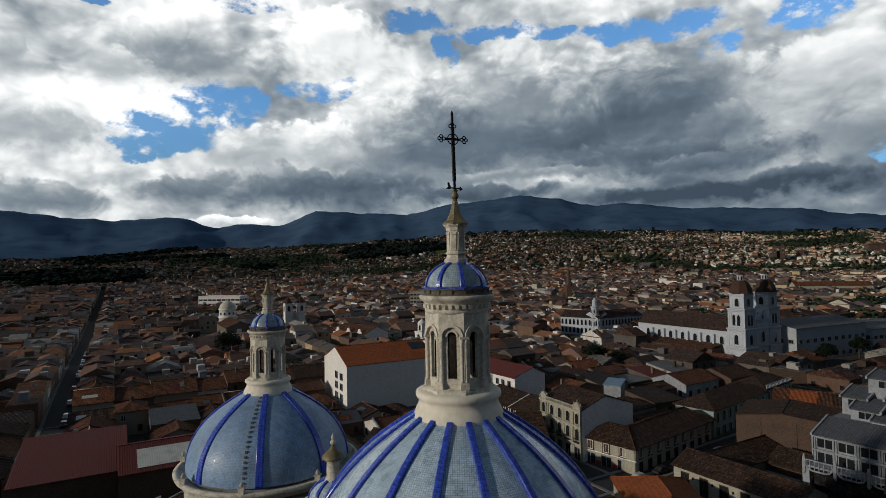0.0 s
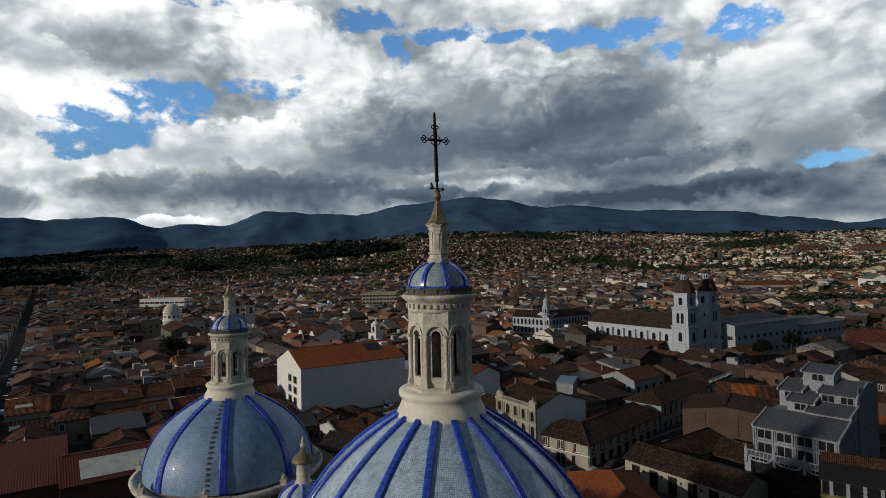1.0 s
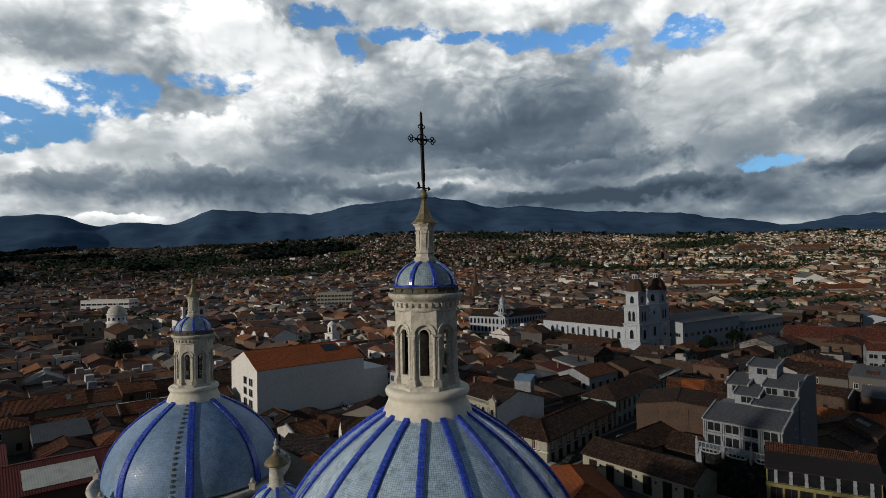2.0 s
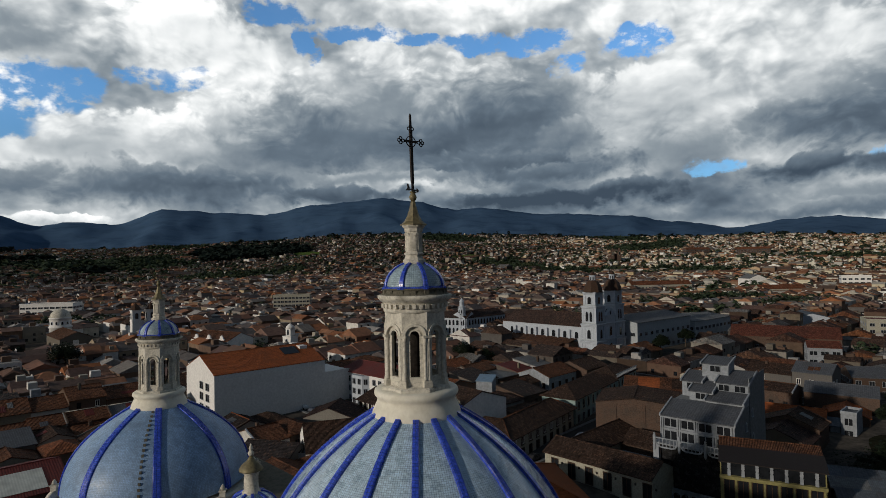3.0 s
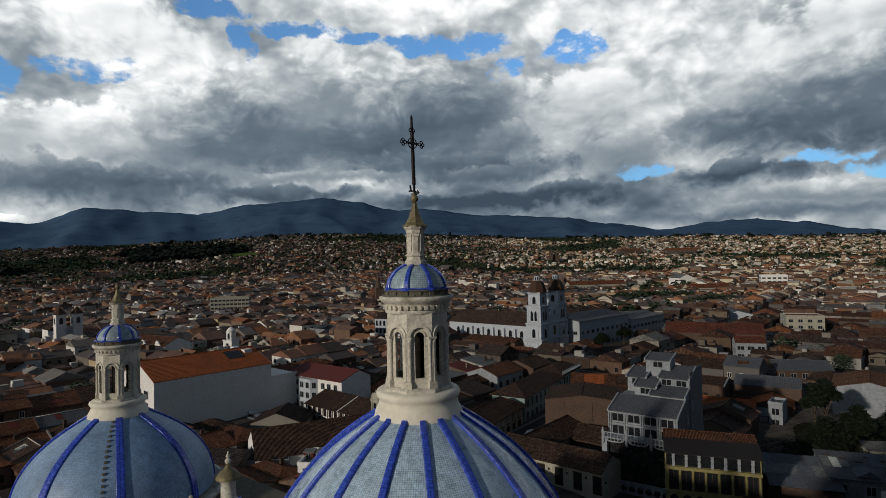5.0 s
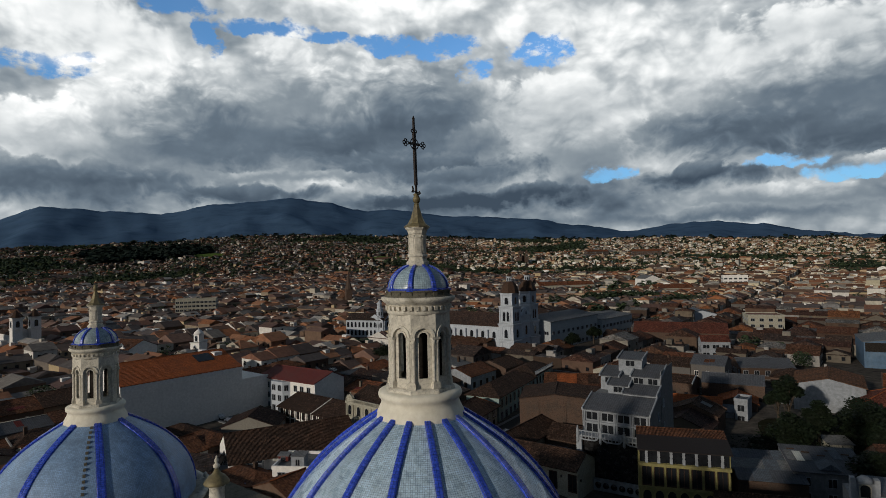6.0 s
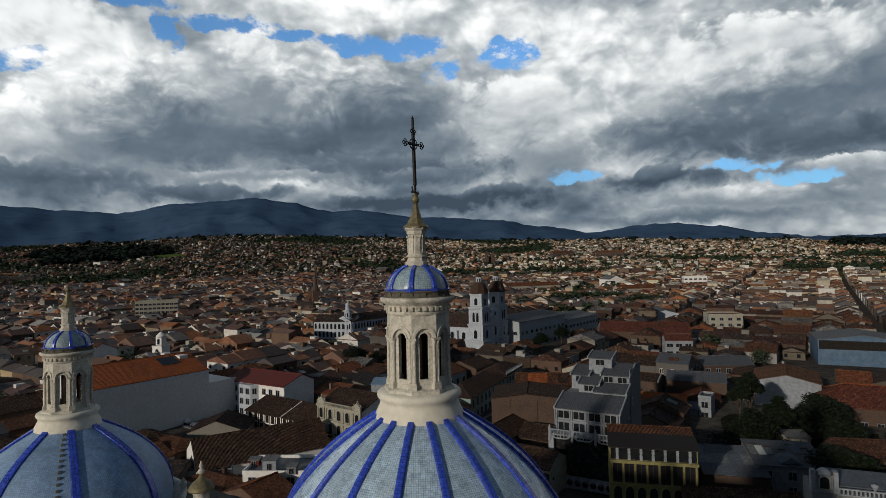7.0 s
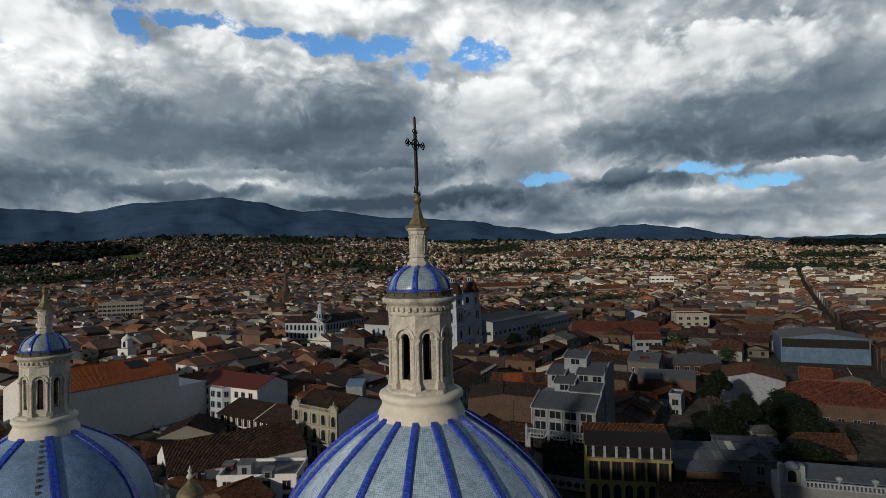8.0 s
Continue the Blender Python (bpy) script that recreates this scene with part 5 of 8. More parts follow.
def white_block():
    root = thing("white_block", site(-31.3, 137.2, 5.5, 60.5), "tall white rendered building with an orange tiled lean roof", "building")
    W, D = 34, 22
    claim(root.matrix_world, 43, D)
    part("wall", gable_walls(W, D, 15.3, 4.3, "x", 0.5), M["white"], root, "blank white rendered walls")
    part("roof", gable_roof(W, D, 15.3, 4.3, 0.08, "x", 0.5, side=0.05), M["roof_new"], root, "orange clay tile roof")
    low = Builder()
    low.box(W, 43, 0.3, D - 2, -1, 11.2)
    part("annex", low, M["white"], root, "lower white annex")
    par = Builder()
    par.box(W + 0.1, 43.1, 0.15, 0.5, 11.2, 11.5)
    part("parapet", par, M["white"], root)
    sky = Builder()
    v = [(23.5, 5.5, 0), (28.5, 5.5, 0), (28.5, 9.5, 0), (23.5, 9.5, 0)]
    slab(sky, [(x, y, 15.3 + 4.3 * y / 11 + 0.32) for x, y, z in v], 0.12)
    part("roof_light", sky, M["glass"], root, "grey roof light")
    box = Builder()
    box.box(29.5, 32, 7.5, 10, 17.6, 19.4)
    part("roof_box", box, M["white"], root)
    for z in (1.4, 4.5, 7.6, 10.6):
        for y in (3.0, 7.6):
            place(WIN_PLAIN, root, -0.02, y + 2, z, 2.4, 1.9, -math.pi / 2)
    return root


white_block()


def grey_house():
    root = thing("stepped_grey_house", site(62.7, 74.7, 5.7, 144), "white and grey stepped apartment house with black glass front", "apartment house")
    W = 13.4
    claim(root.matrix_world @ Matrix.Translation((0, -2.8, 0)), W, 24)

    def raised(name, label, mat, x0, x1, y0, y1, z0, z1, z2):
        """A block whose top slopes up from its front to its back."""
        q = Builder()
        q.add([(x0, y0, z0), (x1, y0, z0), (x1, y1, z0), (x0, y1, z0), (x0, y0, z1), (x1, y0, z1), (x1, y1, z2), (x0, y1, z2)], [(0, 3, 2, 1), (4, 5, 6, 7), (0, 1, 5, 4), (1, 2, 6, 5), (2, 3, 7, 6), (3, 0, 4, 7)])
        return part(name, q, M[mat], root, label)

    def sheet(x0, x1, y0, y1, z1, z2, over=0.4):
        k = (z2 - z1) / (y1 - y0)
        r = Builder()
        slab(r, [(x0 - 0.15, y0 - over, z1 - over * k + 0.2), (x1 + 0.1, y0 - over, z1 - over * k + 0.2), (x1 + 0.1, y1 + 0.1, z2 + 0.2), (x0 - 0.15, y1 + 0.1, z2 + 0.2)], 0.19)
        part("roof", r, M["roof_grey"], root, "grey sheet roof")
        for x in (x0 - 0.32, x1 + 0.02):
            e = Builder()
            slab(e, [(x, y0 - over - 0.1, z1 - over * k + 0.42), (x + 0.3, y0 - over - 0.1, z1 - over * k + 0.42), (x + 0.3, y1 + 0.12, z2 + 0.42), (x, y1 + 0.12, z2 + 0.42)], 0.46)
            part("verge", e, M["grimy_shaded_white"], root, "white roof verge")

    raised("wall", "grey rendered walls", "grey_wall", 0, W, 0.25, 6.6, 7.4, 13.4, 15.3)
    raised("base_wall", "grey rendered lower walls", "grey_wall", 0, W, 0.5, 18.6, -4, 7.4, 7.4)
    raised("rear_wall", "grey rendered walls", "grey_wall", 0.02, W - 0.02, 6.6, 18.6, 7.4, 15.2, 15.2)
    fb = Builder()
    fb.box(0.05, W - 0.05, 0.1, 0.245, 7.4, 13.4)
    front = part("front", fb, M["grimy_shaded_white"], root, "white upper front")
    for x in (-0.05, 3.2, 6.45, 9.75, 13.0):
        for dx in (0.0, 0.36):
            p = Builder()
            p.box(x + dx - 0.12, x + dx + 0.12, -0.2, 0.1, 7.4, 13.2)
            part("pilaster", p, M["grimy_shaded_white"], front)
    for z0, z1 in ((13.1, 13.45), (10.75, 11.05)):
        p = Builder()
        p.box(-0.15, W + 0.15, -0.28, 0.097, z0, z1)
        part("band", p, M["grimy_shaded_white"], front)
    for i in range(4):
        x = 1.8 + i * 3.25
        place(WIN_PLAIN, root, x, 0.08, 11.4, 2.3, 1.5)
        place(WIN_PLAIN, root, x, 0.08, 8.75, 2.3, 1.75, name="terrace_door")
    sheet(0, W, 0.2, 6.5, 13.45, 15.35, 0.5)
    tiers = ((6.6, W, 6.6, 11.0, 15.0, 16.0, 17.1, 0), (2.8, 7.3, 8.6, 13.0, 15.0, 17.1, 18.4, 1), (7.4, W, 11.0, 17.4, 15.0, 18.9, 20.5, 2), (0.4, 4.4, 11.6, 17.0, 15.0, 18.4, 19.7, 1), (3.8, 9.0, 14.2, 18.9, 15.0, 22.0, 22.9, 1))
    for x0, x1, y0, y1, z0, z1, z2, n in tiers:
        raised("upper_wall", "white attic storey", "grimy_shaded_white", x0, x1 - 0.01, y0, y1, z0, z1, z2)
        sheet(x0, x1, y0, y1, z1, z2)
        for i in range(n):
            place(WIN_PLAIN, root, x0 + (x1 - x0) * (i + 0.5) / n, y0 - 0.03, z1 - 1.5, 1.9, 1.15)
    flank = Builder()
    flank.box(W, W + 0.12, 11.2, 24.0, -1, 20.3)
    part("flank_wall", flank, M["grey_wall"], root, "tall blank grey side wall")
    for y, z in ((8.5, 10.5), (8.5, 6.0), (13.0, 12.5), (13.0, 7.5)):
        place(WIN_ARCH_W, root, W + (0.15 if y > 11 else 0.03), y, z, 0.8, 1.6, math.pi / 2)
    # terrace with scalloped white parapet over the black glass front
    deck = Builder()
    deck.box(-0.8, W + 0.8, -2.4, 0.1, 8.3, 8.58)
    part("terrace", deck, M["grimy_shaded_white"], root, "white terrace slab")
    for i in range(3):
        x = -0.6 + i * 4.75
        sag = [(x + 0.3, -2.4, 9.5), (x + 0.35, -2.4, 8.5), (x + 0.7, -2.4, 7.95), (x + 1.3, -2.4, 7.75), (x + 3.4, -2.4, 7.75), (x + 4.0, -2.4, 7.95), (x + 4.35, -2.4, 8.5), (x + 4.4, -2.4, 9.5)]
        r = Builder()
        r.tube(sag, 0.16, 8)
        part("scalloped_rail", r, M["grimy_shaded_white"], root, "scalloped white rail")
        r = Builder()
        r.box(x + 0.2, x + 4.5, -2.5, -2.3, 9.42, 9.6)
        part("terrace_rail", r, M["grimy_shaded_white"], root)
        for k in range(5):
            r = Builder()
            r.lathe([(0.09, 7.85), (0.09, 8.1), (0.15, 8.5), (0.07, 8.9), (0.07, 9.3), (0.1, 9.42)], 8, cx=x + 0.95 + k * 0.7, cy=-2.4)
            part("baluster", r, M["grimy_shaded_white"], root)
    for i in range(4):
        x = -0.55 + i * 4.75
        r = Builder()
        r.box(x - 0.24, x + 0.24, -2.62, -2.16, 7.5, 9.9)
        r.lathe([(0.3, 9.9), (0.12, 10.05), (0.24, 10.25), (0.0, 10.5)], 8, cx=x, cy=-2.4)
        r.lathe([(0.3, 7.5), (0.18, 7.2), (0.0, 7.0)], 8, cx=x, cy=-2.4)
        part("bracket_post", r, M["grimy_shaded_white"], root)
    for x in (-0.9, W - 0.4):
        c = Builder()
        c.box(x, x + 1.1, -2.35, -1.4, -4, 8.3)
        part("pier", c, M["grimy_shaded_white"], root, "white pier")
    g = Builder()
    g.box(0.2, W - 0.4, -1.2, 0.04, -4, 8.28)
    part("glass_front", g, M["black"], root, "black glass front")
    sb = Builder()
    sb.box(2.2, W - 0.4, -2.2, -1.6, -2.3, 0.1)
    part("sign_board", sb, M["grimy_shaded_white"], root, "white fascia with round holes")
    h = Builder()
    h.lathe([(0.62, 0.0), (0.62, 0.05)], 18)
    hole = h.mesh("round_hole", [M["black"]])
    for i in range(6):
        part("round_hole", hole, None, root, "", Matrix.Translation((3.4 + i * 1.6, -2.2, -1.1)) @ Matrix.Rotation(math.pi / 2, 4, "X"))


grey_house()


def yellow_house():
    root = thing("yellow_arcaded_house", site(63.9, 59.6, 4.0, 129), "yellow arcaded two-storey house with dark canopy and orange tiles", "house")
    W, D = 15.6, 13
    claim(root.matrix_world, W, D)
    part("wall", gable_walls(W, D, 11.5, 1.5, "x", 0.55, z0=-2.5), M["yellow"], root)
    part("roof", gable_roof(W, D, 11.5, 1.5, 0.2, "x", 0.55), M["roof_worn"], root, "worn orange-brown clay tile roof")
    c = Builder()
    slab(c, [(-0.2, -1.5, 11.35), (W + 0.2, -1.5, 11.35), (W + 0.2, 3.4, 12.7), (-0.2, 3.4, 12.7)], 0.15)
    part("canopy", c, M["iron"], root, "dark sheet canopy")
    for z, h, d in ((4.0, 0.3, 0.4), (8.2, 0.45, 0.6)):
        b = Builder()
        b.box(-0.1, W + 0.1, -d, 0.0, z, z + h)
        b.box(-0.05, W + 0.05, -d * 0.6, 0.0, z - 0.2, z)
        part("cornice", b, M["yellow"], root, "ochre yellow cornice")
    for i in range(7):
        x = 1.4 + i * 2.14
        place(WIN_ARCH_Y, root, x, -0.03, 0.2, 1.45, 3.4, name="arch")
        place(WIN_WOOD, root, x, -0.03, 4.6, 1.5, 3.3)
        p = Builder()
        p.box(x + 0.9, x + 1.2, -0.3, 0.0, 4.3, 8.2)
        part("pilaster", p, M["yellow"], root)
        q = Builder()
        q.box(x - 0.25, x + 0.25, -0.35, 0.0, 8.65, 9.6)
        q.box(x - 0.25, x + 0.25, -0.35, 0.0, 9.9, 10.4)
        q.box(x - 0.25, x + 0.25, -0.35, 0.0, 10.55, 11.1)
        q.box(x - 0.2, x + 0.2, -0.3, 0.0, 9.6, 11.2)
        part("attic_post", q, M["grimy_shaded_white"], root, "white attic post")
    # a flat dark panel paints the shade of the recessed attic
    dk = Builder()
    dk.box(0.2, W - 0.2, -0.06, 0.0, 8.7, 11.3)
    part("attic_shade", dk, M["glass"], root)


yellow_house()


def party_wall_house():
    root = thing("brick_house", site(62.0, 100.6, 5, 126), "large bare brick house with brown and orange tiled roofs", "house")
    W, D = 22, 15
    claim(root.matrix_world, W, D)
    part("wall", gable_walls(W, D, 10.7, 1.3, "y", 0.4), M["brick"], root, "blank brick party wall")
    part("roof", gable_roof(W, D, 10.7, 1.3, 0.15, "y", 0.4), M["roof_dark"], root)
    for x in (4.4, 11.0, 16.5):
        p = Builder()
        p.box(x, x + 0.45, -0.12, 0.05, -1, 10.6)
        part("pier", p, M["brick"], root)
    back = thing("orange_roof_house", root.matrix_world @ Matrix.Translation((5.0, 15.2, 0)), "white-walled house with a worn orange tile roof", "house")
    part("wall", gable_walls(19, 12, 10.6, 2.6, "x"), M["grimy_shaded_white"], back)
    part("roof", gable_roof(19, 12, 10.6, 2.6, 0.4, "x"), M["roof_worn"], back, "worn orange and brown tile roof")
    for x0, x1, mat in ((3.5, 9.0, "roof_new"), (12.0, 15.0, "roof_dark")):
        q = Builder()
        slab(q, [(x0, 1.6, 11.55), (x1, 1.6, 11.55), (x1, 5.6, 13.28), (x0, 5.6, 13.28)], 0.12)
        part("roof_patch", q, M[mat], back, "patch of other tiles")
    claim(back.matrix_world, 19, 12)


party_wall_house()


def near_house():
    root = thing("courtyard_house", site(43.3, 88.2, 5, 149), "long white house with wooden doors and a brown tiled courtyard roof", "house")
    W, D = 24.2, 8.6
    claim(root.matrix_world, W, 27)
    part("wall", gable_walls(W, D, 4.7, 2.0, "x", z0=-3.0), M["cream"], root)
    part("roof", gable_roof(W, D, 4.7, 2.0, 0.8, "x"), M["roof_dark"], root, "brown clay tile roof")
    for i in range(6):
        place(WIN_WOOD, root, 2.6 + i * 4.1, -0.02, 0.3, 1.6, 3.1, name="door", label="tall dark wooden door")
        lamp = Builder()
        lamp.box(4.3 + i * 4.1, 4.55 + i * 4.1, -0.3, 0.02, 2.7, 3.1)
        part("wall_lamp", lamp, M["iron"], root, "small dark wall lantern")
    wing = thing("courtyard_house", root.matrix_world @ Matrix.Translation((0.0, 4.5, 0)), "side wing with a brown tiled roof along the street", "house")
    part("wall", gable_walls(8.2, 22.3, 4.7, 2.2, "y", z0=-0.98), M["cream"], wing)
    part("roof", gable_roof(8.2, 22.3, 4.7, 2.2, 0.7, "y"), M["roof_dark"], wing, "very dark brown clay tile roof")
    for k in range(4):
        place(WIN_WOOD, wing, -0.02, 6.4 + k * 4.0, 0.9, 1.1, 1.9, -math.pi / 2)
    back = thing("courtyard_house", root.matrix_world @ Matrix.Translation((8.4, 17.5, 0)), "low courtyard wing with dark brown tiles", "house")
    part("wall", gable_walls(16, 9, 4.2, 2.0, "x"), M["brick"], back)
    part("roof", gable_roof(16, 9, 4.2, 2.0, 0.6, "x"), M["roof_dark"], back, "very dark brown clay tile roof")
    shelter = thing("yard_shelter", root.matrix_world @ Matrix.Translation((10.0, 10.5, 0)), "low grey sheet shelter in the dark courtyard", "shelter")
    q = Builder()
    slab(q, [(0, 0, 2.6), (6.5, 0, 2.6), (6.5, 4.5, 3.3), (0, 4.5, 3.3)], 0.1)
    part("sheet", q, M["roof_pale"], shelter)
    for x in (0.2, 6.3):
        for y in (0.2, 4.3):
            q = Builder()
            q.box(x - 0.08, x + 0.08, y - 0.08, y + 0.08, -0.5, 2.5 + 0.7 * y / 4.5)
            part("post", q, M["wood"], shelter)
    o = thing("orange_roof_house", site(28.6, 62.2, 5, 94), "house with an orange hipped tile roof", "house")
    claim(o.matrix_world, 13, 22)
    part("wall", wall_box(13, 22, 3.3), M["cream"], o)
    part("roof", hip_roof(13, 22, 3.3, 2.7, 0.5), M["roof_new"], o, "clean orange clay tiles")
    part("ridge_caps", hip_caps(13, 22, 3.3, 2.7, 0.5), M["roof_new"], o)


near_house()


def green_house():
    root = thing("green_house", site(63.6, 115.0, 5.5, 50.5), "grey-green two-storey house with tall windows and brown roof", "house")
    W, D = 30, 10
    claim(root.matrix_world, W, D)
    part("wall", wall_box(W, D, 7.4), M["green_wall"], root)
    part("roof", hip_roof(W, D, 7.4, 2.6, 0.6), M["roof_dark"], root, "dark brown clay tile roof")
    for i in range(9):
        x = 2 + i * 3.25
        place(WIN_ARCH, root, x, -0.03, 4.0, 1.2, 2.6)
        place(WIN_PLAIN, root, x, -0.03, 0.2, 1.4, 2.6)
    two = thing("street_house", site(63.6, 115.0, 5.8, 50.5) @ Matrix.Translation((30.2, 0, 0)), "pale two-storey street house with a balcony attic", "house")
    claim(two.matrix_world, 18, 10)
    part("wall", wall_box(18, 10, 7.6), M["green_wall"], two)
    part("roof", hip_roof(18, 10, 7.6, 2.2, 0.6), M["roof_dark"], two)
    rail = Builder()
    for k in range(19):
        rail.box(0.2 + k * 0.95, 0.5 + k * 0.95, -0.25, -0.05, 7.6, 8.6)
    rail.box(-0.1, 18.1, -0.3, 0.0, 8.6, 8.8)
    part("balustrade", rail, M["grimy_shaded_white"], two, "pale attic balustrade")
    for i in range(6):
        for z in (0.3, 4.4):
            place(WIN_ARCH, two, 1.8 + i * 2.9, -0.03, z, 1.2, 2.3)


green_house()


# ---- the white church with two towers ----
def twin_tower_church():
    root = thing("white_church", site(110.4, 190.5, 9.0, 60) @ Matrix.Scale(1.12, 4), "white twin-towered church with brown bell roofs and tiled nave", "church")
    claim(root.matrix_world, 20, 50)
    W = 20.8
    nave = gable_walls(W - 2, 41, 11.5, 4.0, "y")
    part("nave_wall", nave, M["cool_white"], root, "white nave wall", Matrix.Translation((1, 6, 0)))
    part("nave_roof", gable_roof(W - 2, 41, 11.5, 4.0, 0.6, "y"), M["roof"], root, "brown clay tile nave roof", Matrix.Translation((1, 6, 0)))
    for i in range(7):
        place(WIN_ARCH_W, root, 0.97, 9.5 + i * 5.4, 6.6, 1.5, 2.6, -math.pi / 2)
        b = Builder()
        b.box(0.0, 1.0, 6.6 + i * 5.4, 7.3 + i * 5.4, 0, 9.8)
        part("buttress", b, M["cool_white"], root)
    aisle = Builder()
    aisle.box(-6, 1, 9, 47, -1, 5.4)
    part("aisle", aisle, M["brick"], root, "low brick aisle houses")
    lean = Builder()
    slab(lean, [(-6.5, 46.6, 5.3), (-6.5, 9.3, 5.3), (0.9, 9.3, 6.6), (0.9, 46.6, 6.6)], 0.18)
    part("aisle_roof", lean, M["roof"], root, "brown tiled lean-to roof")
    mid = Builder()
    mid.box(6.8, 14.0, 0.3, 6.5, -1, 15.2)
    mid.add([(6.8, 0.3, 15.2), (14.0, 0.3, 15.2), (10.4, 0.3, 18.4), (6.8, 1.2, 15.2), (14.0, 1.2, 15.2), (10.4, 1.2, 18.4)], [(0, 1, 2), (5, 4, 3), (0, 2, 5, 3), (2, 1, 4, 5)])
    part("centre_front", mid, M["cool_white"], root)
    for z in (6.2, 12.2, 15.1):
        c = Builder()
        c.box(6.9, 13.9, -0.15, 0.3, z, z + 0.45)
        part("cornice", c, M["cool_white"], root)
    place(WIN_ARCH_W, root, 10.4, 0.27, 7.6, 1.6, 3.6)
    place(WIN_ARCH_W, root, 10.4, 0.27, 0.1, 2.4, 4.6, name="portal")
    place(WIN_ARCH_W, root, 10.4, 0.27, 15.6, 0.9, 1.4, name="niche")
    for tx in (0.0, 14.0):
        tw = 6.8
        for z0, z1, inset in ((-1, 6.2, 0.0), (6.2, 12.6, 0.2), (12.6, 19.4, 0.4), (19.4, 24.6, 0.9)):
            b = Builder()
            b.box(tx + inset, tx + tw - inset, inset, tw - inset, z0, z1)
            stage = part("tower_stage", b, M["cool_white"], root, "white pilastered tower stage")
            c = Builder()
            c.lathe([(q * math.sqrt(0.5) * 2, z) for q, z in ((tw / 2 - inset + 0.02, z1 - 1.0), (tw / 2 - inset + 0.2, z1 - 0.8), (tw / 2 - inset + 0.22, z1 - 0.5), (tw / 2 - inset + 0.4, z1 - 0.35), (tw / 2 - inset + 0.42, z1 + 0.01), (tw / 2 - inset - 0.2, z1 + 0.05))],
                    4, smooth=False, turn=math.pi / 4, cx=tx + tw / 2, cy=tw / 2)
            part("cornice", c, M["cool_white"], stage)
            for px in (tx + inset - 0.12, tx + tw - inset - 0.5):
                for py in (inset - 0.12, tw - inset - 0.5):
                    p = Builder()
                    p.box(px, px + 0.62, py, py + 0.62, z0, z1 - 0.9)
                    part("pilaster", p, M["cool_white"], stage)
            h = z1 - z0
            for q in (1.35, tw - 1.75):
                for face in ("front", "flank"):
                    p = Builder()
                    if face == "front":
                        p.box(tx + q, tx + q + 0.4, inset - 0.14, inset + 0.1, z0, z1 - 1.0)
                    else:
                        p.box(tx + inset - 0.14, tx + inset + 0.1, q, q + 0.4, z0, z1 - 1.0)
                    part("pilaster", p, M["cool_white"], stage)
            p = Builder()
            p.box(tx + inset - 0.16, tx + tw - inset + 0.16, inset - 0.16, tw - inset + 0.16, z0 + 0.02, z0 + 0.5)
            part("plinth", p, M["hall_grey"], stage, "grey string course")
            if z0 >= 6:
                n = 2 if z0 > 12 and z0 < 19 else 1
                for k in range(n):
                    off = (k - (n - 1) / 2) * 1.7
                    ww, hh = (1.1, h * 0.55) if n == 2 else (1.5, h * 0.52)
                    place(WIN_ARCH_W, root, tx + tw / 2 + off, inset - 0.02, z0 + h * 0.14, ww, hh)
                    place(WIN_ARCH_W, root, tx + inset - 0.02, tw / 2 + off, z0 + h * 0.14, ww, hh, -math.pi / 2)
        r = Builder()
        r.lathe([(3.75, 24.6), (3.65, 25.1), (3.4, 26.2), (3.0, 27.2), (2.4, 28.2), (1.75, 28.9), (1.2, 29.1)], 8, smooth=False, turn=math.pi / 8, cx=tx + tw / 2, cy=tw / 2)
        part("bell_roof", r, M["wood"], root, "dark brown bell-shaped roof")
        ln = Builder()
        ln.lathe([(1.1, 28.9), (1.1, 30.7), (1.35, 30.8), (1.35, 31.0), (1.0, 31.1)], 8, smooth=False, turn=math.pi / 8, cx=tx + tw / 2, cy=tw / 2)
        part("lantern", ln, M["cool_white"], root)
        for k in range(8):
            a = math.tau * k / 8
            place(WIN_ARCH_W, root, tx + tw / 2 + 1.03 * math.cos(a), tw / 2 + 1.03 * math.sin(a), 29.2, 0.45, 1.3, a + math.pi / 2)
        sp = Builder()
        sp.lathe([(1.35, 31.0), (0.9, 31.5), (0.5, 32.1), (0.1, 32.5), (0.06, 33.2), (0.0, 33.3)], 8, smooth=False, turn=math.pi / 8, cx=tx + tw / 2, cy=tw / 2)
        part("lantern_roof", sp, M["wood"], root)


twin_tower_church()


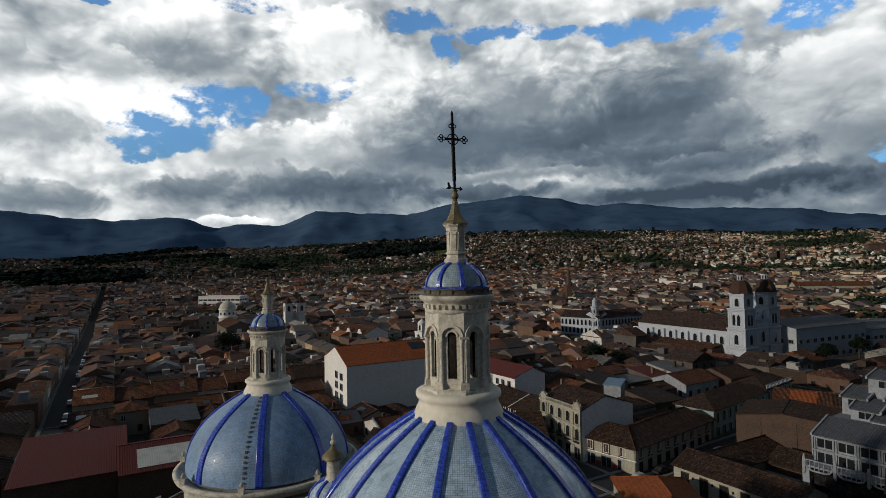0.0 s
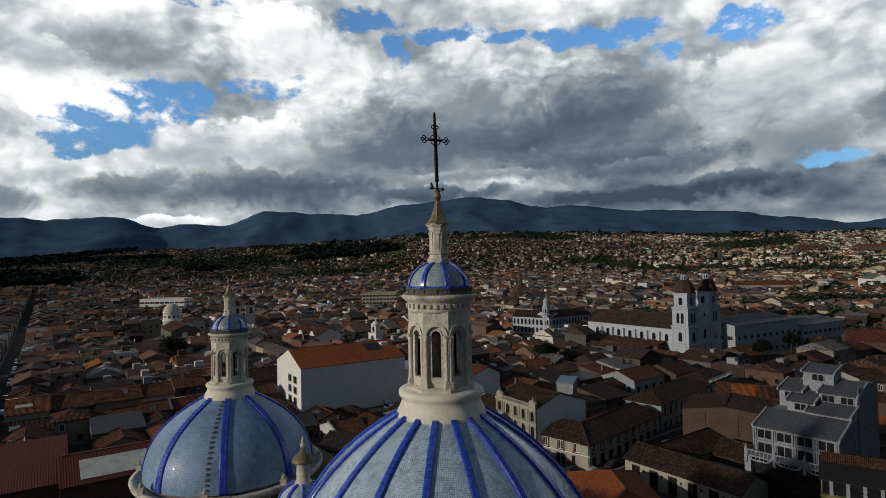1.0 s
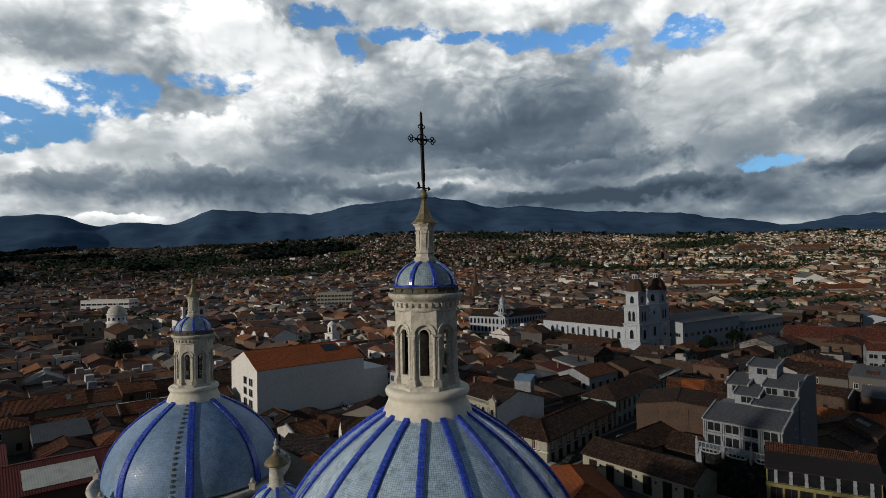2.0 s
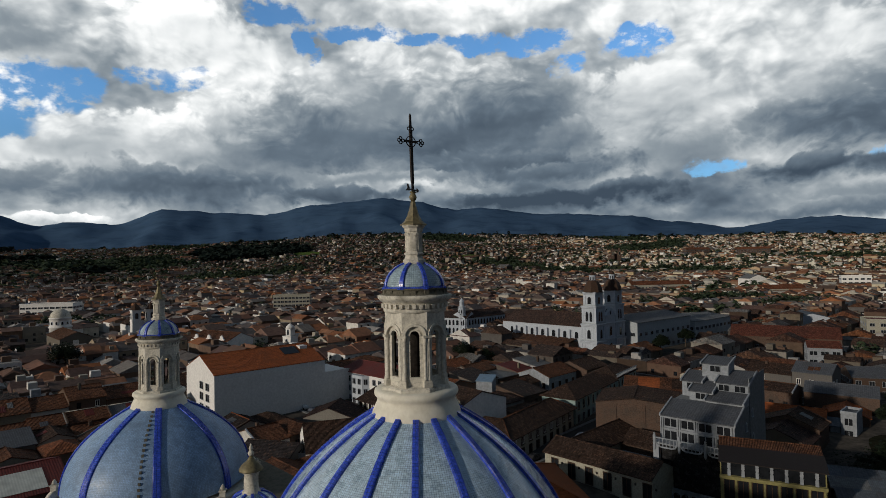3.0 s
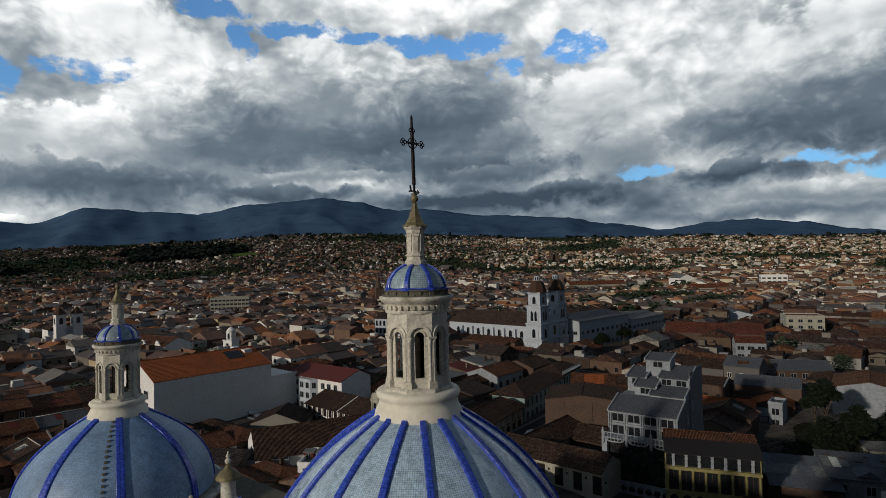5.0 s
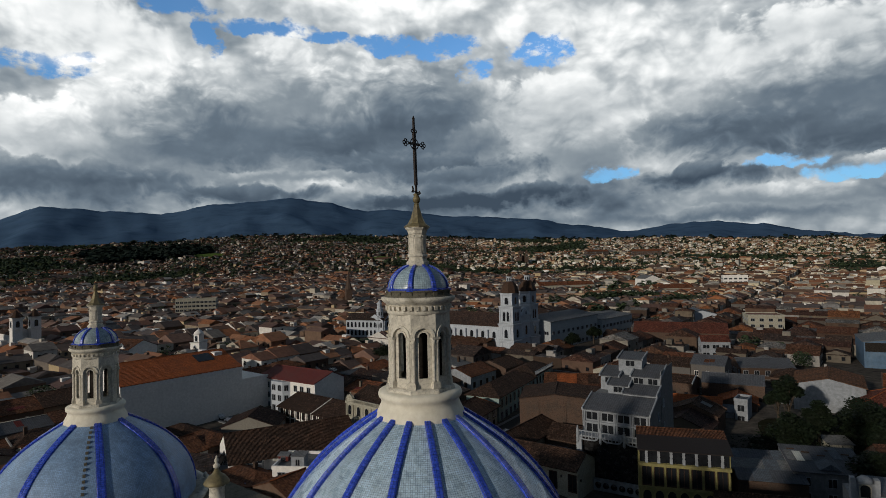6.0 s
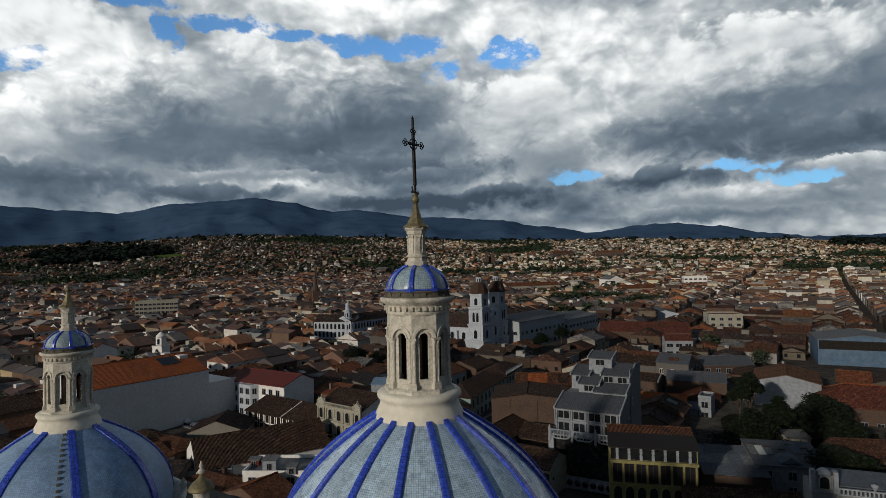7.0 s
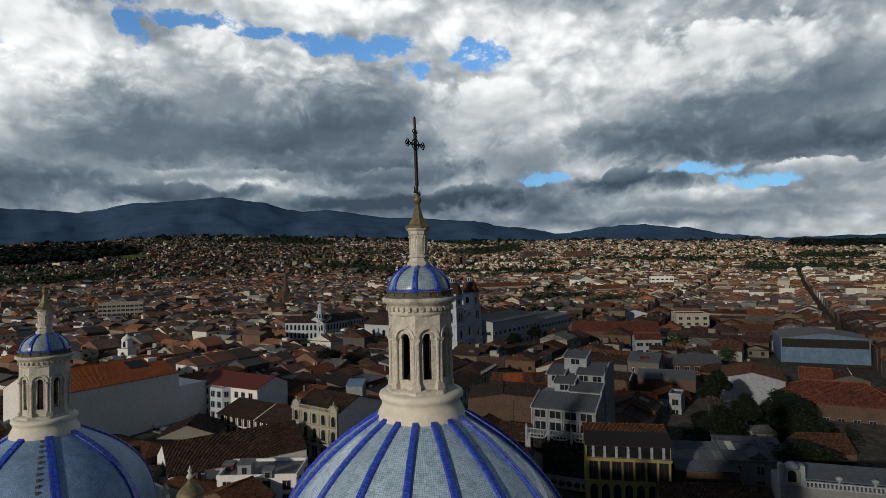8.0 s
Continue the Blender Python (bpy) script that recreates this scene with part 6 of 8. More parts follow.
def simple_block(name, m, w, d, h, wall, roof, rise, style, label, category="building", rows=2, cols=6, win=None, win_w=1.4, win_h=1.6, sides=True, over=0.4, group=""):
    """A house with rows of windows. style: gable_x, gable_y, hip, shed or flat."""
    root = thing(name, m, label, category, group)
    claim(m, w, d)
    if style == "gable_x":
        part("wall", gable_walls(w, d, h, rise, "x"), M[wall], root)
        part("roof", gable_roof(w, d, h, rise, over, "x"), M[roof], root)
    elif style == "gable_y":
        part("wall", gable_walls(w, d, h, rise, "y"), M[wall], root)
        part("roof", gable_roof(w, d, h, rise, over, "y"), M[roof], root)
    elif style == "hip":
        part("wall", wall_box(w, d, h), M[wall], root)
        part("roof", hip_roof(w, d, h, rise, over), M[roof], root)
        part("ridge_caps", hip_caps(w, d, h, rise, over), M["roof_new"], root, "orange ridge tiles")
    elif style == "shed":
        b = wall_box(w, d, h)
        b.add([(0.002, 0, h), (w - 0.002, 0, h), (w - 0.002, d, h + rise), (0.002, d, h + rise), (0.002, d, h), (w - 0.002, d, h)], [(0, 3, 4), (1, 5, 2), (3, 2, 5, 4)])
        part("wall", b, M[wall], root)
        r = Builder()
        slab(r, [(-0.2, -over, h + 0.15 - over * rise / d), (w + 0.2, -over, h + 0.15 - over * rise / d), (w + 0.2, d + 0.2, h + rise + 0.2), (-0.2, d + 0.2, h + rise + 0.2)], 0.15)
        part("roof", r, M[roof], root)
    else:
        part("wall", wall_box(w, d, h), M[wall], root)
        p = Builder()
        p.box(0.2, w - 0.2, 0.2, d - 0.2, h, h + 0.12)
        part("roof", p, M[roof], root)
        q = Builder()
        for x0, x1, y0, y1 in ((-0.1, w + 0.1, -0.1, 0.2), (-0.1, w + 0.1, d - 0.2, d + 0.1), (-0.1, 0.2, 0.2, d - 0.2), (w - 0.2, w + 0.1, 0.2, d - 0.2)):
            q.box(x0, x1, y0, y1, h, h + 0.7)
        part("parapet", q, M[wall], root)
    win = win or WIN_PLAIN
    for r_ in range(rows):
        z = 0.9 + r_ * (h - 0.6) / max(1, rows)
        for c in range(cols):
            place(win, root, w * (c + 0.5) / cols, -0.03, z, win_w, win_h)
        if sides:
            n = max(1, round(cols * d / w))
            for c in range(n):
                y = d * (c + 0.5) / n
                place(win, root, -0.03, y, z, win_w, win_h, -math.pi / 2)
                place(win, root, w + 0.03, y, z, win_w, win_h, math.pi / 2)
    return root


# ---- farther landmarks ----
simple_block("grey_hall", site(134, 198, 9, 64), 46, 26, 13.0, "hall_grey", "roof_grey", 2.2, "gable_x", "long grey modern hall with dark low roof beside the church", rows=2, cols=10, win_w=1.8, win_h=1.4)
simple_block("grey_hall", site(179.5, 220, 9, 64), 38, 26, 9.6, "hall_grey", "roof_pale", 1.6, "gable_x", "pale grey hall with a light sheet roof", rows=2, cols=9, win_w=2.2, win_h=1.4)
simple_block("long_orange_house", site(181, 197.5, 8.5, 134), 42, 17, 6.4, "brick", "red_hall_roof", 3.8, "gable_x", "long cream hall under a red-brown tiled roof", rows=1, cols=10)
simple_block("grey_roof_house", site(157, 116.5, 6, 124), 17, 12, 6.6, "wall", "roof_grey", 2.2, "gable_x", "house with a steep dark grey sheet roof", rows=2, cols=5)
simple_block("arcaded_school", site(60.5, 296, 9.5, 131), 24, 12, 9.5, "cool_white", "roof", 3.2, "gable_x", "white arcaded school with rows of tall windows", rows=2, cols=10, win=WIN_ARCH_W, win_w=1.3, win_h=3.0)
simple_block("arcaded_school", site(77.5, 280.0, 9.5, 60), 34, 12, 9.5, "cool_white", "roof", 3.2, "gable_x", "white arcaded school wing with tall windows", rows=2, cols=14, win=WIN_ARCH_W, win_w=1.3, win_h=3.0)


def school_tower():
    root = thing("school_tower", Matrix.Translation((77.0, 284.5, 9.5)), "slim white octagonal school tower", "tower")
    b = Builder()
    b.lathe([(2.6, -1), (2.6, 10.5), (2.9, 10.7), (2.9, 11.1), (2.0, 11.2), (2.0, 15.2), (2.3, 15.4), (2.3, 15.7), (1.4, 15.8), (1.3, 18.2), (1.6, 18.4), (1.0, 19.4), (0.0, 20.6)], 8, smooth=False)
    part("shaft", b, M["cool_white"], root)
    for k in range(8):
        a = math.tau * (k + 0.5) / 8
        place(WIN_ARCH_W, root, 1.87 * math.cos(a), 1.87 * math.sin(a), 12.0, 0.7, 2.2, a + math.pi / 2)
        place(WIN_ARCH_W, root, 2.43 * math.cos(a), 2.43 * math.sin(a), 5.0, 0.8, 2.6, a + math.pi / 2)


school_tower()
simple_block("blue_hall", site(210.0, 109.0, 5.5, 142), 29, 24, 12.8, "blue_wall", "roof_pale", 2.0, "gable_y", "blue clad hall with a pale sheet roof", rows=1, cols=5, win_w=3.6, win_h=2.0, sides=False)
simple_block("white_gable_shed", site(142.0, 86.3, 5.0, 146), 16.5, 20, 9.4, "grimy_shaded_white", "roof", 2.0, "gable_y", "white blank-gabled shed with stained plaster", rows=0, cols=0, sides=False)
simple_block("long_hip_house", site(141.5, 70.0, 5.0, 146), 30, 17, 6.2, "brick", "red_hall_roof", 4.2, "hip", "long house with a large brown and orange hipped roof", rows=1, cols=9)
simple_block("grey_shed", site(94.0, 51.4, 2.4, 130), 13, 11, 6.5, "grey_wall", "roof_grey", 1.6, "shed", "shabby grey shed with patched sheet roof", rows=2, cols=3)
simple_block("orange_house", site(112.5, 46.0, 3.6, 128), 10, 9, 5.2, "brick", "roof", 2.6, "gable_x", "small brick house with worn orange tiles", rows=1, cols=3)


def ornate_parapet():
    root = thing("parapet_building", site(83.2, 33.6, 4.5, 137), "grey ornate parapet front with arched end pieces and urns", "building")
    claim(root.matrix_world, 22, 8)
    part("wall", wall_box(22, 7, 7.6), M["grey_wall"], root)
    r = Builder()
    slab(r, [(2.5, 0.8, 8.6), (19.5, 0.8, 8.6), (19.5, 6.5, 9.5), (2.5, 6.5, 9.5)], 0.2)
    part("roof", r, M["roof_slate"], root, "pale corrugated roof behind the parapet")
    for x in (0.0, 18.6):
        e = Builder()
        e.box(x, x + 3.4, -0.3, 0.6, 7.6, 10.4)
        e.box(x - 0.2, x + 0.5, -0.5, 0.8, 7.6, 11.0)
        e.box(x + 2.9, x + 3.6, -0.5, 0.8, 7.6, 11.0)
        e.lathe([(1.2, 10.4), (1.0, 10.9), (0.5, 11.3), (0.0, 11.4)], 12, cx=x + 1.7, cy=0.15)
        part("end_piece", e, M["grimy_shaded_white"], root)
        place(WIN_ARCH, root, x + 1.7, -0.33, 8.2, 1.3, 1.9, name="arch")
    b = Builder()
    for i in range(26):
        b.box(3.6 + i * 0.58, 3.85 + i * 0.58, -0.2, 0.0, 7.6, 8.3)
    b.box(3.4, 18.6, -0.3, 0.1, 8.3, 8.5)
    b.box(3.4, 18.6, -0.35, 0.1, 7.4, 7.6)
    part("balustrade", b, M["grimy_shaded_white"], root)
    for x in (8.5, 13.5):
        u = Builder()
        u.lathe([(0.25, 8.5), (0.15, 8.7), (0.5, 9.2), (0.55, 9.5), (0.3, 9.6), (0.0, 9.7)], 10, cx=x, cy=-0.1)
        part("urn", u, M["grimy_shaded_white"], root)


ornate_parapet()


def domed_church():
    root = thing("domed_chapel", Matrix.Translation((-139, 320, 10)) @ Matrix.Rotation(GRID, 4, "Z"), "white chapel with a round drum and a pale dome", "church")
    claim(root.matrix_world @ Matrix.Translation((-8, -30, 0)), 30, 40)
    b = Builder()
    b.lathe([(5.2, -1), (5.2, 9.0), (5.6, 9.2), (5.6, 9.8), (5.0, 10.0), (5.0, 14.0), (5.4, 14.2), (5.4, 14.6), (4.9, 14.7)], 24)
    part("drum", b, M["white"], root)
    d = Builder()
    d.lathe([(4.9 * math.cos(t), 14.6 + 4.6 * math.sin(t)) for t in [1.5 * i / 10 for i in range(11)]] + [(0.3, 19.4), (0.35, 20.2), (0.0, 20.8)], 24)
    part("dome", d, M["stone"], root, "pale stone dome")
    for k in range(12):
        a = math.tau * k / 12
        place(WIN_ARCH_W, root, 5.04 * math.cos(a), 5.04 * math.sin(a), 11.0, 0.9, 1.5, a + math.pi / 2)
    n = gable_walls(14, 34, 6.5, 3.0, "y")
    part("nave_wall", n, M["wall"], root, "", Matrix.Translation((-7, -39, 0)))
    part("nave_roof", gable_roof(14, 34, 6.5, 3.0, 0.5, "y"), M["roof"], root, "", Matrix.Translation((-7, -39, 0)))
    t = thing("twin_tower_chapel", Matrix.Translation((-104, 322, 10)) @ Matrix.Rotation(GRID, 4, "Z"), "small white chapel with two dark-capped towers", "church")
    claim(t.matrix_world @ Matrix.Translation((0, 0, 0)), 14, 30)
    for x in (0, 8):
        s = Builder()
        s.box(x, x + 4.5, 0, 4.5, -1, 17)
        s.box(x - 0.3, x + 4.8, -0.3, 4.8, 10.6, 11.0)
        s.box(x - 0.3, x + 4.8, -0.3, 4.8, 16.6, 17.0)
        part("tower", s, M["white"], t)
        c = Builder()
        c.lathe([(3.3, 17), (2.4, 18.2), (1.2, 19.6), (0.2, 20.8)], 8, smooth=False, turn=math.pi / 8, cx=x + 2.25, cy=2.25)
        part("cap", c, M["wood"], t, "dark cap")
        place(WIN_ARCH_W, t, x + 2.25, -0.03, 12, 1.6, 3.2)
        place(WIN_ARCH_W, t, x - 0.03, 2.25, 12, 1.6, 3.2, -math.pi / 2)
    part("nave_wall", gable_walls(10, 24, 8, 3, "y"), M["white"], t, "", Matrix.Translation((1.2, 4.6, 0)))
    part("nave_roof", gable_roof(10, 24, 8, 3, 0.4, "y"), M["roof"], t, "", Matrix.Translation((1.2, 4.6, 0)))


domed_church()


def far_spire():
    root = thing("brick_steeple", Matrix.Translation((104, 485, 12)), "slim brick church steeple far across the roofs", "church")
    claim(root.matrix_world @ Matrix.Translation((-6, 0, 0)), 12, 30)
    b = Builder()
    b.box(-2.6, 2.6, -2.6, 2.6, -1, 16)
    part("shaft", b, M["brick"], root)
    s = Builder()
    s.lathe([(3.4, 16), (2.0, 21), (0.9, 29), (0.0, 35)], 8, smooth=False, turn=math.pi / 8)
    part("spire", s, M["brick"], root)
    part("nave_wall", gable_walls(10, 24, 8, 4, "y"), M["brick"], root, "", Matrix.Translation((-5, 2.7, 0)))
    part("nave_roof", gable_roof(10, 24, 8, 4, 0.4, "y"), M["roof"], root, "", Matrix.Translation((-5, 2.7, 0)))


far_spire()
simple_block("brown_office", site(-38, 470, 12, 95), 30, 14, 13, "cream", "roof_grey", 1, "flat", "boxy ochre office block with rows of windows", rows=4, cols=10, win_w=2.2, win_h=1.4)
simple_block("white_office", site(-225, 470, 12, 95), 38, 14, 12, "white", "roof_grey", 1, "flat", "long white office block with window bands", rows=3, cols=9, win_w=3.2, win_h=1.3)

simple_block("blue_white_house", site(178.0, 153.0, 8.6, 128), 11, 9, 7.0, "grimy_shaded_white", "red_hall_roof", 1.8, "gable_x", "white two-storey house with dark bands of windows", rows=2, cols=3, win_w=2.4, win_h=1.4)
simple_block("cream_block", site(252, 192, 9, 129), 17, 14, 10.0, "cream", "roof_red", 1, "flat", "cream apartment block with a red flat roof", "apartment house", rows=3, cols=4, win_w=1.8, win_h=1.4)
simple_block("pale_hall", site(252, 233, 9.3, 122), 16, 22, 7.5, "cool_white", "roof_slate", 2.0, "gable_y", "pale hall with a bluish sheet roof", rows=0, cols=0, sides=False)
simple_block("school", site(326, 519, 13, 99), 67, 14, 9.5, "cream", "roof_orange", 3.5, "gable_x", "long ochre school with an orange tiled roof", rows=2, cols=18)
simple_block("white_gable_hall", site(460, 502, 14.5, 104), 18, 26, 12.0, "white", "roof_pale", 4.0, "gable_y", "white hall with a plain curved gable", rows=1, cols=2, sides=False)
simple_block("white_modern_block", site(538, 462, 15, 130), 26, 16, 13.0, "white", "roof_grey", 1, "flat", "white modern block with dark window bands", "apartment house", rows=3, cols=5, win_w=3.0, win_h=1.6)
simple_block("long_orange_house", site(402, 424, 12.5, 108), 42, 14, 7.5, "cream", "roof_orange", 3.4, "gable_x", "long house under a bright orange roof", rows=2, cols=11)
simple_block("brick_block", site(915, 1056, ground_z(915, 1056) + 1, 124), 66, 18, 13.0, "brick", "roof_orange", 4.0, "gable_x", "long brick block on the far hillside", rows=3, cols=14, win_w=2.0)
simple_block("brick_block", site(825, 1108, ground_z(825, 1108) + 1, 99), 57, 18, 13.0, "brick", "roof_orange", 4.0, "gable_x", "long brick block on the far hillside", rows=3, cols=12, win_w=2.0)


def brick_towers():
    root = thing("brick_church", Matrix.Translation((588, 1022, ground_z(588, 1022) + 1)) @ Matrix.Rotation(radians(-20), 4, "Z"), "far dark brick church with two square towers", "church")
    claim(root.matrix_world, 20, 40)
    for x in (0, 13):
        b = Builder()
        b.box(x, x + 6, 0, 6, -3, 26)
        b.box(x - 0.4, x + 6.4, -0.4, 6.4, 25.4, 26.4)
        b.box(x + 1, x + 5, 1, 5, 26, 30, taper=1.0)
        part("tower", b, M["brick"], root)
        place(WIN_ARCH, root, x + 3, -0.03, 16, 2.4, 6)
    part("nave_wall", gable_walls(17, 40, 14, 5, "y"), M["brick"], root, "", Matrix.Translation((1, 6.1, 0)))
    part("nave_roof", gable_roof(17, 40, 14, 5, 0.5, "y"), M["red_hall_roof"], root, "", Matrix.Translation((1, 6.1, 0)))


brick_towers()


def gabled_white_house():
    root = thing("gabled_white_house", site(-62, 263, 8.6, 134), "white ornate house with a curved central gablet and tiled roof", "house")
    claim(root.matrix_world, 27, 14)
    part("wall", gable_walls(27, 14, 8.2, 3.0, "x"), M["white"], root)
    part("roof", gable_roof(27, 14, 8.2, 3.0, 0.5, "x"), M["roof_worn"], root, "brown and orange clay tile roof")
    for x in (4.5, 13.5, 22.5):
        c = Builder()
        arc = [(-2.0, 0.0), (-1.9, 0.7), (-1.2, 0.9), (-1.0, 1.8), (0, 2.5), (1.0, 1.8), (1.2, 0.9), (1.9, 0.7), (2.0, 0.0)]
        n = len(arc)
        c.add([(x + p, -0.2, 8.1 + z) for p, z in arc] + [(x + p, 0.3, 8.1 + z) for p, z in arc], [tuple(reversed(range(n))), tuple(range(n, 2 * n))] + [(q, q + 1, q + n + 1, q + n) for q in range(n - 1)])
        part("gablet", c, M["white"], root, "curved white gablet")
    for i in range(9):
        for z in (0.6, 4.6):
            place(WIN_ARCH_W, root, 1.5 + i * 3, -0.03, z, 1.3, 2.6)
    k = thing("cupola_house", site(-19.5, 255, 8.8, 131), "small white belfry house with an arched cupola", "house")
    claim(k.matrix_world, 8, 8)
    b = Builder()
    b.box(0, 5, 0, 5, -1, 8)
    b.box(-0.25, 5.25, -0.25, 5.25, 7.6, 8.0)
    b.box(1, 4, 1, 4, 8, 11.5)
    b.lathe([(2.3, 11.5), (1.9, 12.4), (1.0, 13.2), (0.15, 13.8), (0.0, 14.6)], 12, cx=2.5, cy=2.5)
    part("tower", b, M["white"], k)
    place(WIN_ARCH_W, k, 2.5, -0.03, 3.5, 1.4, 3.0)
    place(WIN_ARCH_W, k, 2.5, 0.97, 8.5, 1.2, 2.4)


gabled_white_house()
# a solid black band paints the shade of the open top storey
band = Builder()
band.box(0.4, 28.6, -0.03, 0.3, 9.4, 12.7)
part("storey_shade", band, M["inner_shade"], bpy.data.objects["blue_hall"], "black band standing for the shade in an open top storey")


def patch(name, cx, cy, hw, hd, mat, label):
    """An uneven patch of ground cover that follows the ground sheet."""
    n = 14
    v, f = [], []
    for i in range(n + 1):
        for j in range(n + 1):
            a, b = 2 * i / n - 1, 2 * j / n - 1
            k = 1 - 0.3 * max(abs(a), abs(b)) * (0.5 + 0.5 * noise.noise((a * 2 + cx, b * 2, 0.7)))
            p = Vector((cx, cy)) + U * (a * hw * k) + V * (b * hd * k)
            v.append((p.x, p.y, ground_z(p.x, p.y) + (0.12 if cy < 500 else 2.5)))
    for i in range(n):
        for j in range(n):
            f.append((i * (n + 1) + j, (i + 1) * (n + 1) + j, (i + 1) * (n + 1) + j + 1, i * (n + 1) + j + 1))
    b = Builder()
    b.add(v, f, smooth=True)
    tagged(new(name, b.mesh(name, [M[mat]])), label, "ground", kind="structure")


patch("garden_ground", 118, 58, 26, 20, "garden", "dark garden soil between the houses")
for mx, my, hw, hd in ((-17, 1664, 50, 60), (362, 1272, 42, 40)):
    patch("meadow", mx, my, hw, hd, "meadow", "bright green meadow among the hillside houses")
    FOOT.append((mx, my, hw * 0.85, hd * 0.85, GRID))


def roof_clutter():
    """Glazed lean-to, tarpaulin, tanks and boxes on the low roofs by the street."""
    g = thing("glass_roof", site(-9.0, 101.5, 9.2, 106), "low glazed courtyard roof with grey bars", "roof")
    b = Builder()
    slab(b, [(0, 0, 0.4), (9, 0, 0.4), (9, 5.5, 1.9), (0, 5.5, 1.9)], 0.08)
    part("glazing", b, M["glass"], g)
    for k in range(10):
        s = Builder()
        slab(s, [(k, -0.05, 0.46), (k + 0.12, -0.05, 0.46), (k + 0.12, 5.55, 1.98), (k, 5.55, 1.98)], 0.14)
        part("bar", s, M["grey_wall"], g)
    w = Builder()
    w.box(-0.1, 9.1, 0.1, 5.4, -5, 0.3)
    part("wall", w, M["grimy_shaded_white"], g)
    t = thing("tarpaulin_shelter", site(-6.5, 86.0, 5, 118), "low shelter under a sagging blue tarpaulin", "shelter")
    q = Builder()
    n = 8
    v, f = [], []
    for i in range(n + 1):
        for j in range(n + 1):
            sag = -0.5 * math.sin(math.pi * i / n) * math.sin(math.pi * j / n)
            v.append((6.5 * i / n, 5 * j / n, 3.4 + sag + 0.7 * j / n))
    for i in range(n):
        for j in range(n):
            f.append((i * (n + 1) + j, (i + 1) * (n + 1) + j, (i + 1) * (n + 1) + j + 1, i * (n + 1) + j + 1))
    v += [(x, y, z - 0.05) for x, y, z in v]
    m = (n + 1) ** 2
    f += [tuple(k + m for k in reversed(face)) for face in f]
    q.add(v, f, smooth=True)
    part("sheet", q, M["tarp"], t, "blue tarpaulin")
    for x in (0.1, 6.4):
        for y in (0.1, 4.9):
            p = Builder()
            p.box(x - 0.06, x + 0.06, y - 0.06, y + 0.06, -0.5, 3.4 + 0.7 * y / 5)
            part("post", p, M["wood"], t)
    for x, y, z, a, sx, sy, sz, mat, label in ((4.5, 89.5, 11.0, 118, 2.6, 2.2, 2.3, "grimy_shaded_white", "white stair hut on a flat roof"), (8.5, 86.4, 11.0, 118, 1.8, 1.6, 1.4, "grey_wall", "grey box on a flat roof"),
                                               (2.6, 94.8, 11.0, 118, 2.0, 1.4, 1.1, "roof_red", "rusty box on a flat roof")):
        h = thing("rooftop_hut", site(x, y, z - 0.28, a), label, "hut")
        c = Builder()
        c.box(0, sx, 0, sy, 0, sz)
        part("wall", c, M[mat], h)
        r = Builder()
        slab(r, [(-0.2, -0.25, sz + 0.12), (sx + 0.2, -0.25, sz + 0.12), (sx + 0.2, sy + 0.2, sz + 0.4), (-0.2, sy + 0.2, sz + 0.4)], 0.12)
        part("roof", r, M["roof_pale"], h)
        place(WIN_PLAIN, h, sx / 2, -0.02, 0.15, 0.8, sz * 0.7, name="door")


roof_clutter()
# low buildings between the cathedral and the street
simple_block("long_tiled_house", site(-6.8, 99.5, 5, 84), 28, 15, 5.0, "white", "roof_dark", 4.2, "gable_x", "low white house under a broad dark tiled roof", rows=1, cols=5)
simple_block("flat_white_house", site(1.0, 91.0, 5, 118), 15, 9, 5.6, "white", "roof_pale", 1, "flat", "small white flat-roofed house with cluttered roof", rows=2, cols=4)
simple_block("tile_hut", site(-22, 104, 5, 120), 13, 10, 4.0, "wall", "roof", 2.4, "gable_x", "low plastered shed with old brown tiles", rows=1, cols=2)
simple_block("tile_hut", site(-8, 132, 5.3, 110), 14, 11, 3.8, "wall", "roof", 2.6, "gable_y", "low plastered shed with old brown tiles", rows=1, cols=2)
simple_block("blue_roof_hut", site(44, 143, 5.5, 122), 5, 5, 8.0, "grimy_shaded_white", "roof_blue", 1.0, "shed", "small white rooftop hut with a blue sheet roof", rows=0, cols=0, sides=False)
simple_block("red_metal_shed", site(-76, 68, 5, 59), 18, 24, 8.5, "brick", "roof_red", 2.2, "shed", "shed with a purple-red corrugated roof", rows=0, cols=0, sides=False)
FOOT.append((103, 52, 30, 22, GRID))          # gardens behind the yellow house
FOOT.append((70, 40, 9, 9, GRID))
FOOT.append((135, 72, 16, 14, GRID))
FOOT.append((172, 148, 9, 8, GRID))
FOOT.append((186, 84, 11, 11, GRID))
FOOT.append((199, 99, 17, 11, GRID))
FOOT.append((150, 187, 24, 6, radians(26)))
FOOT.append((66, 268, 20, 14, GRID))


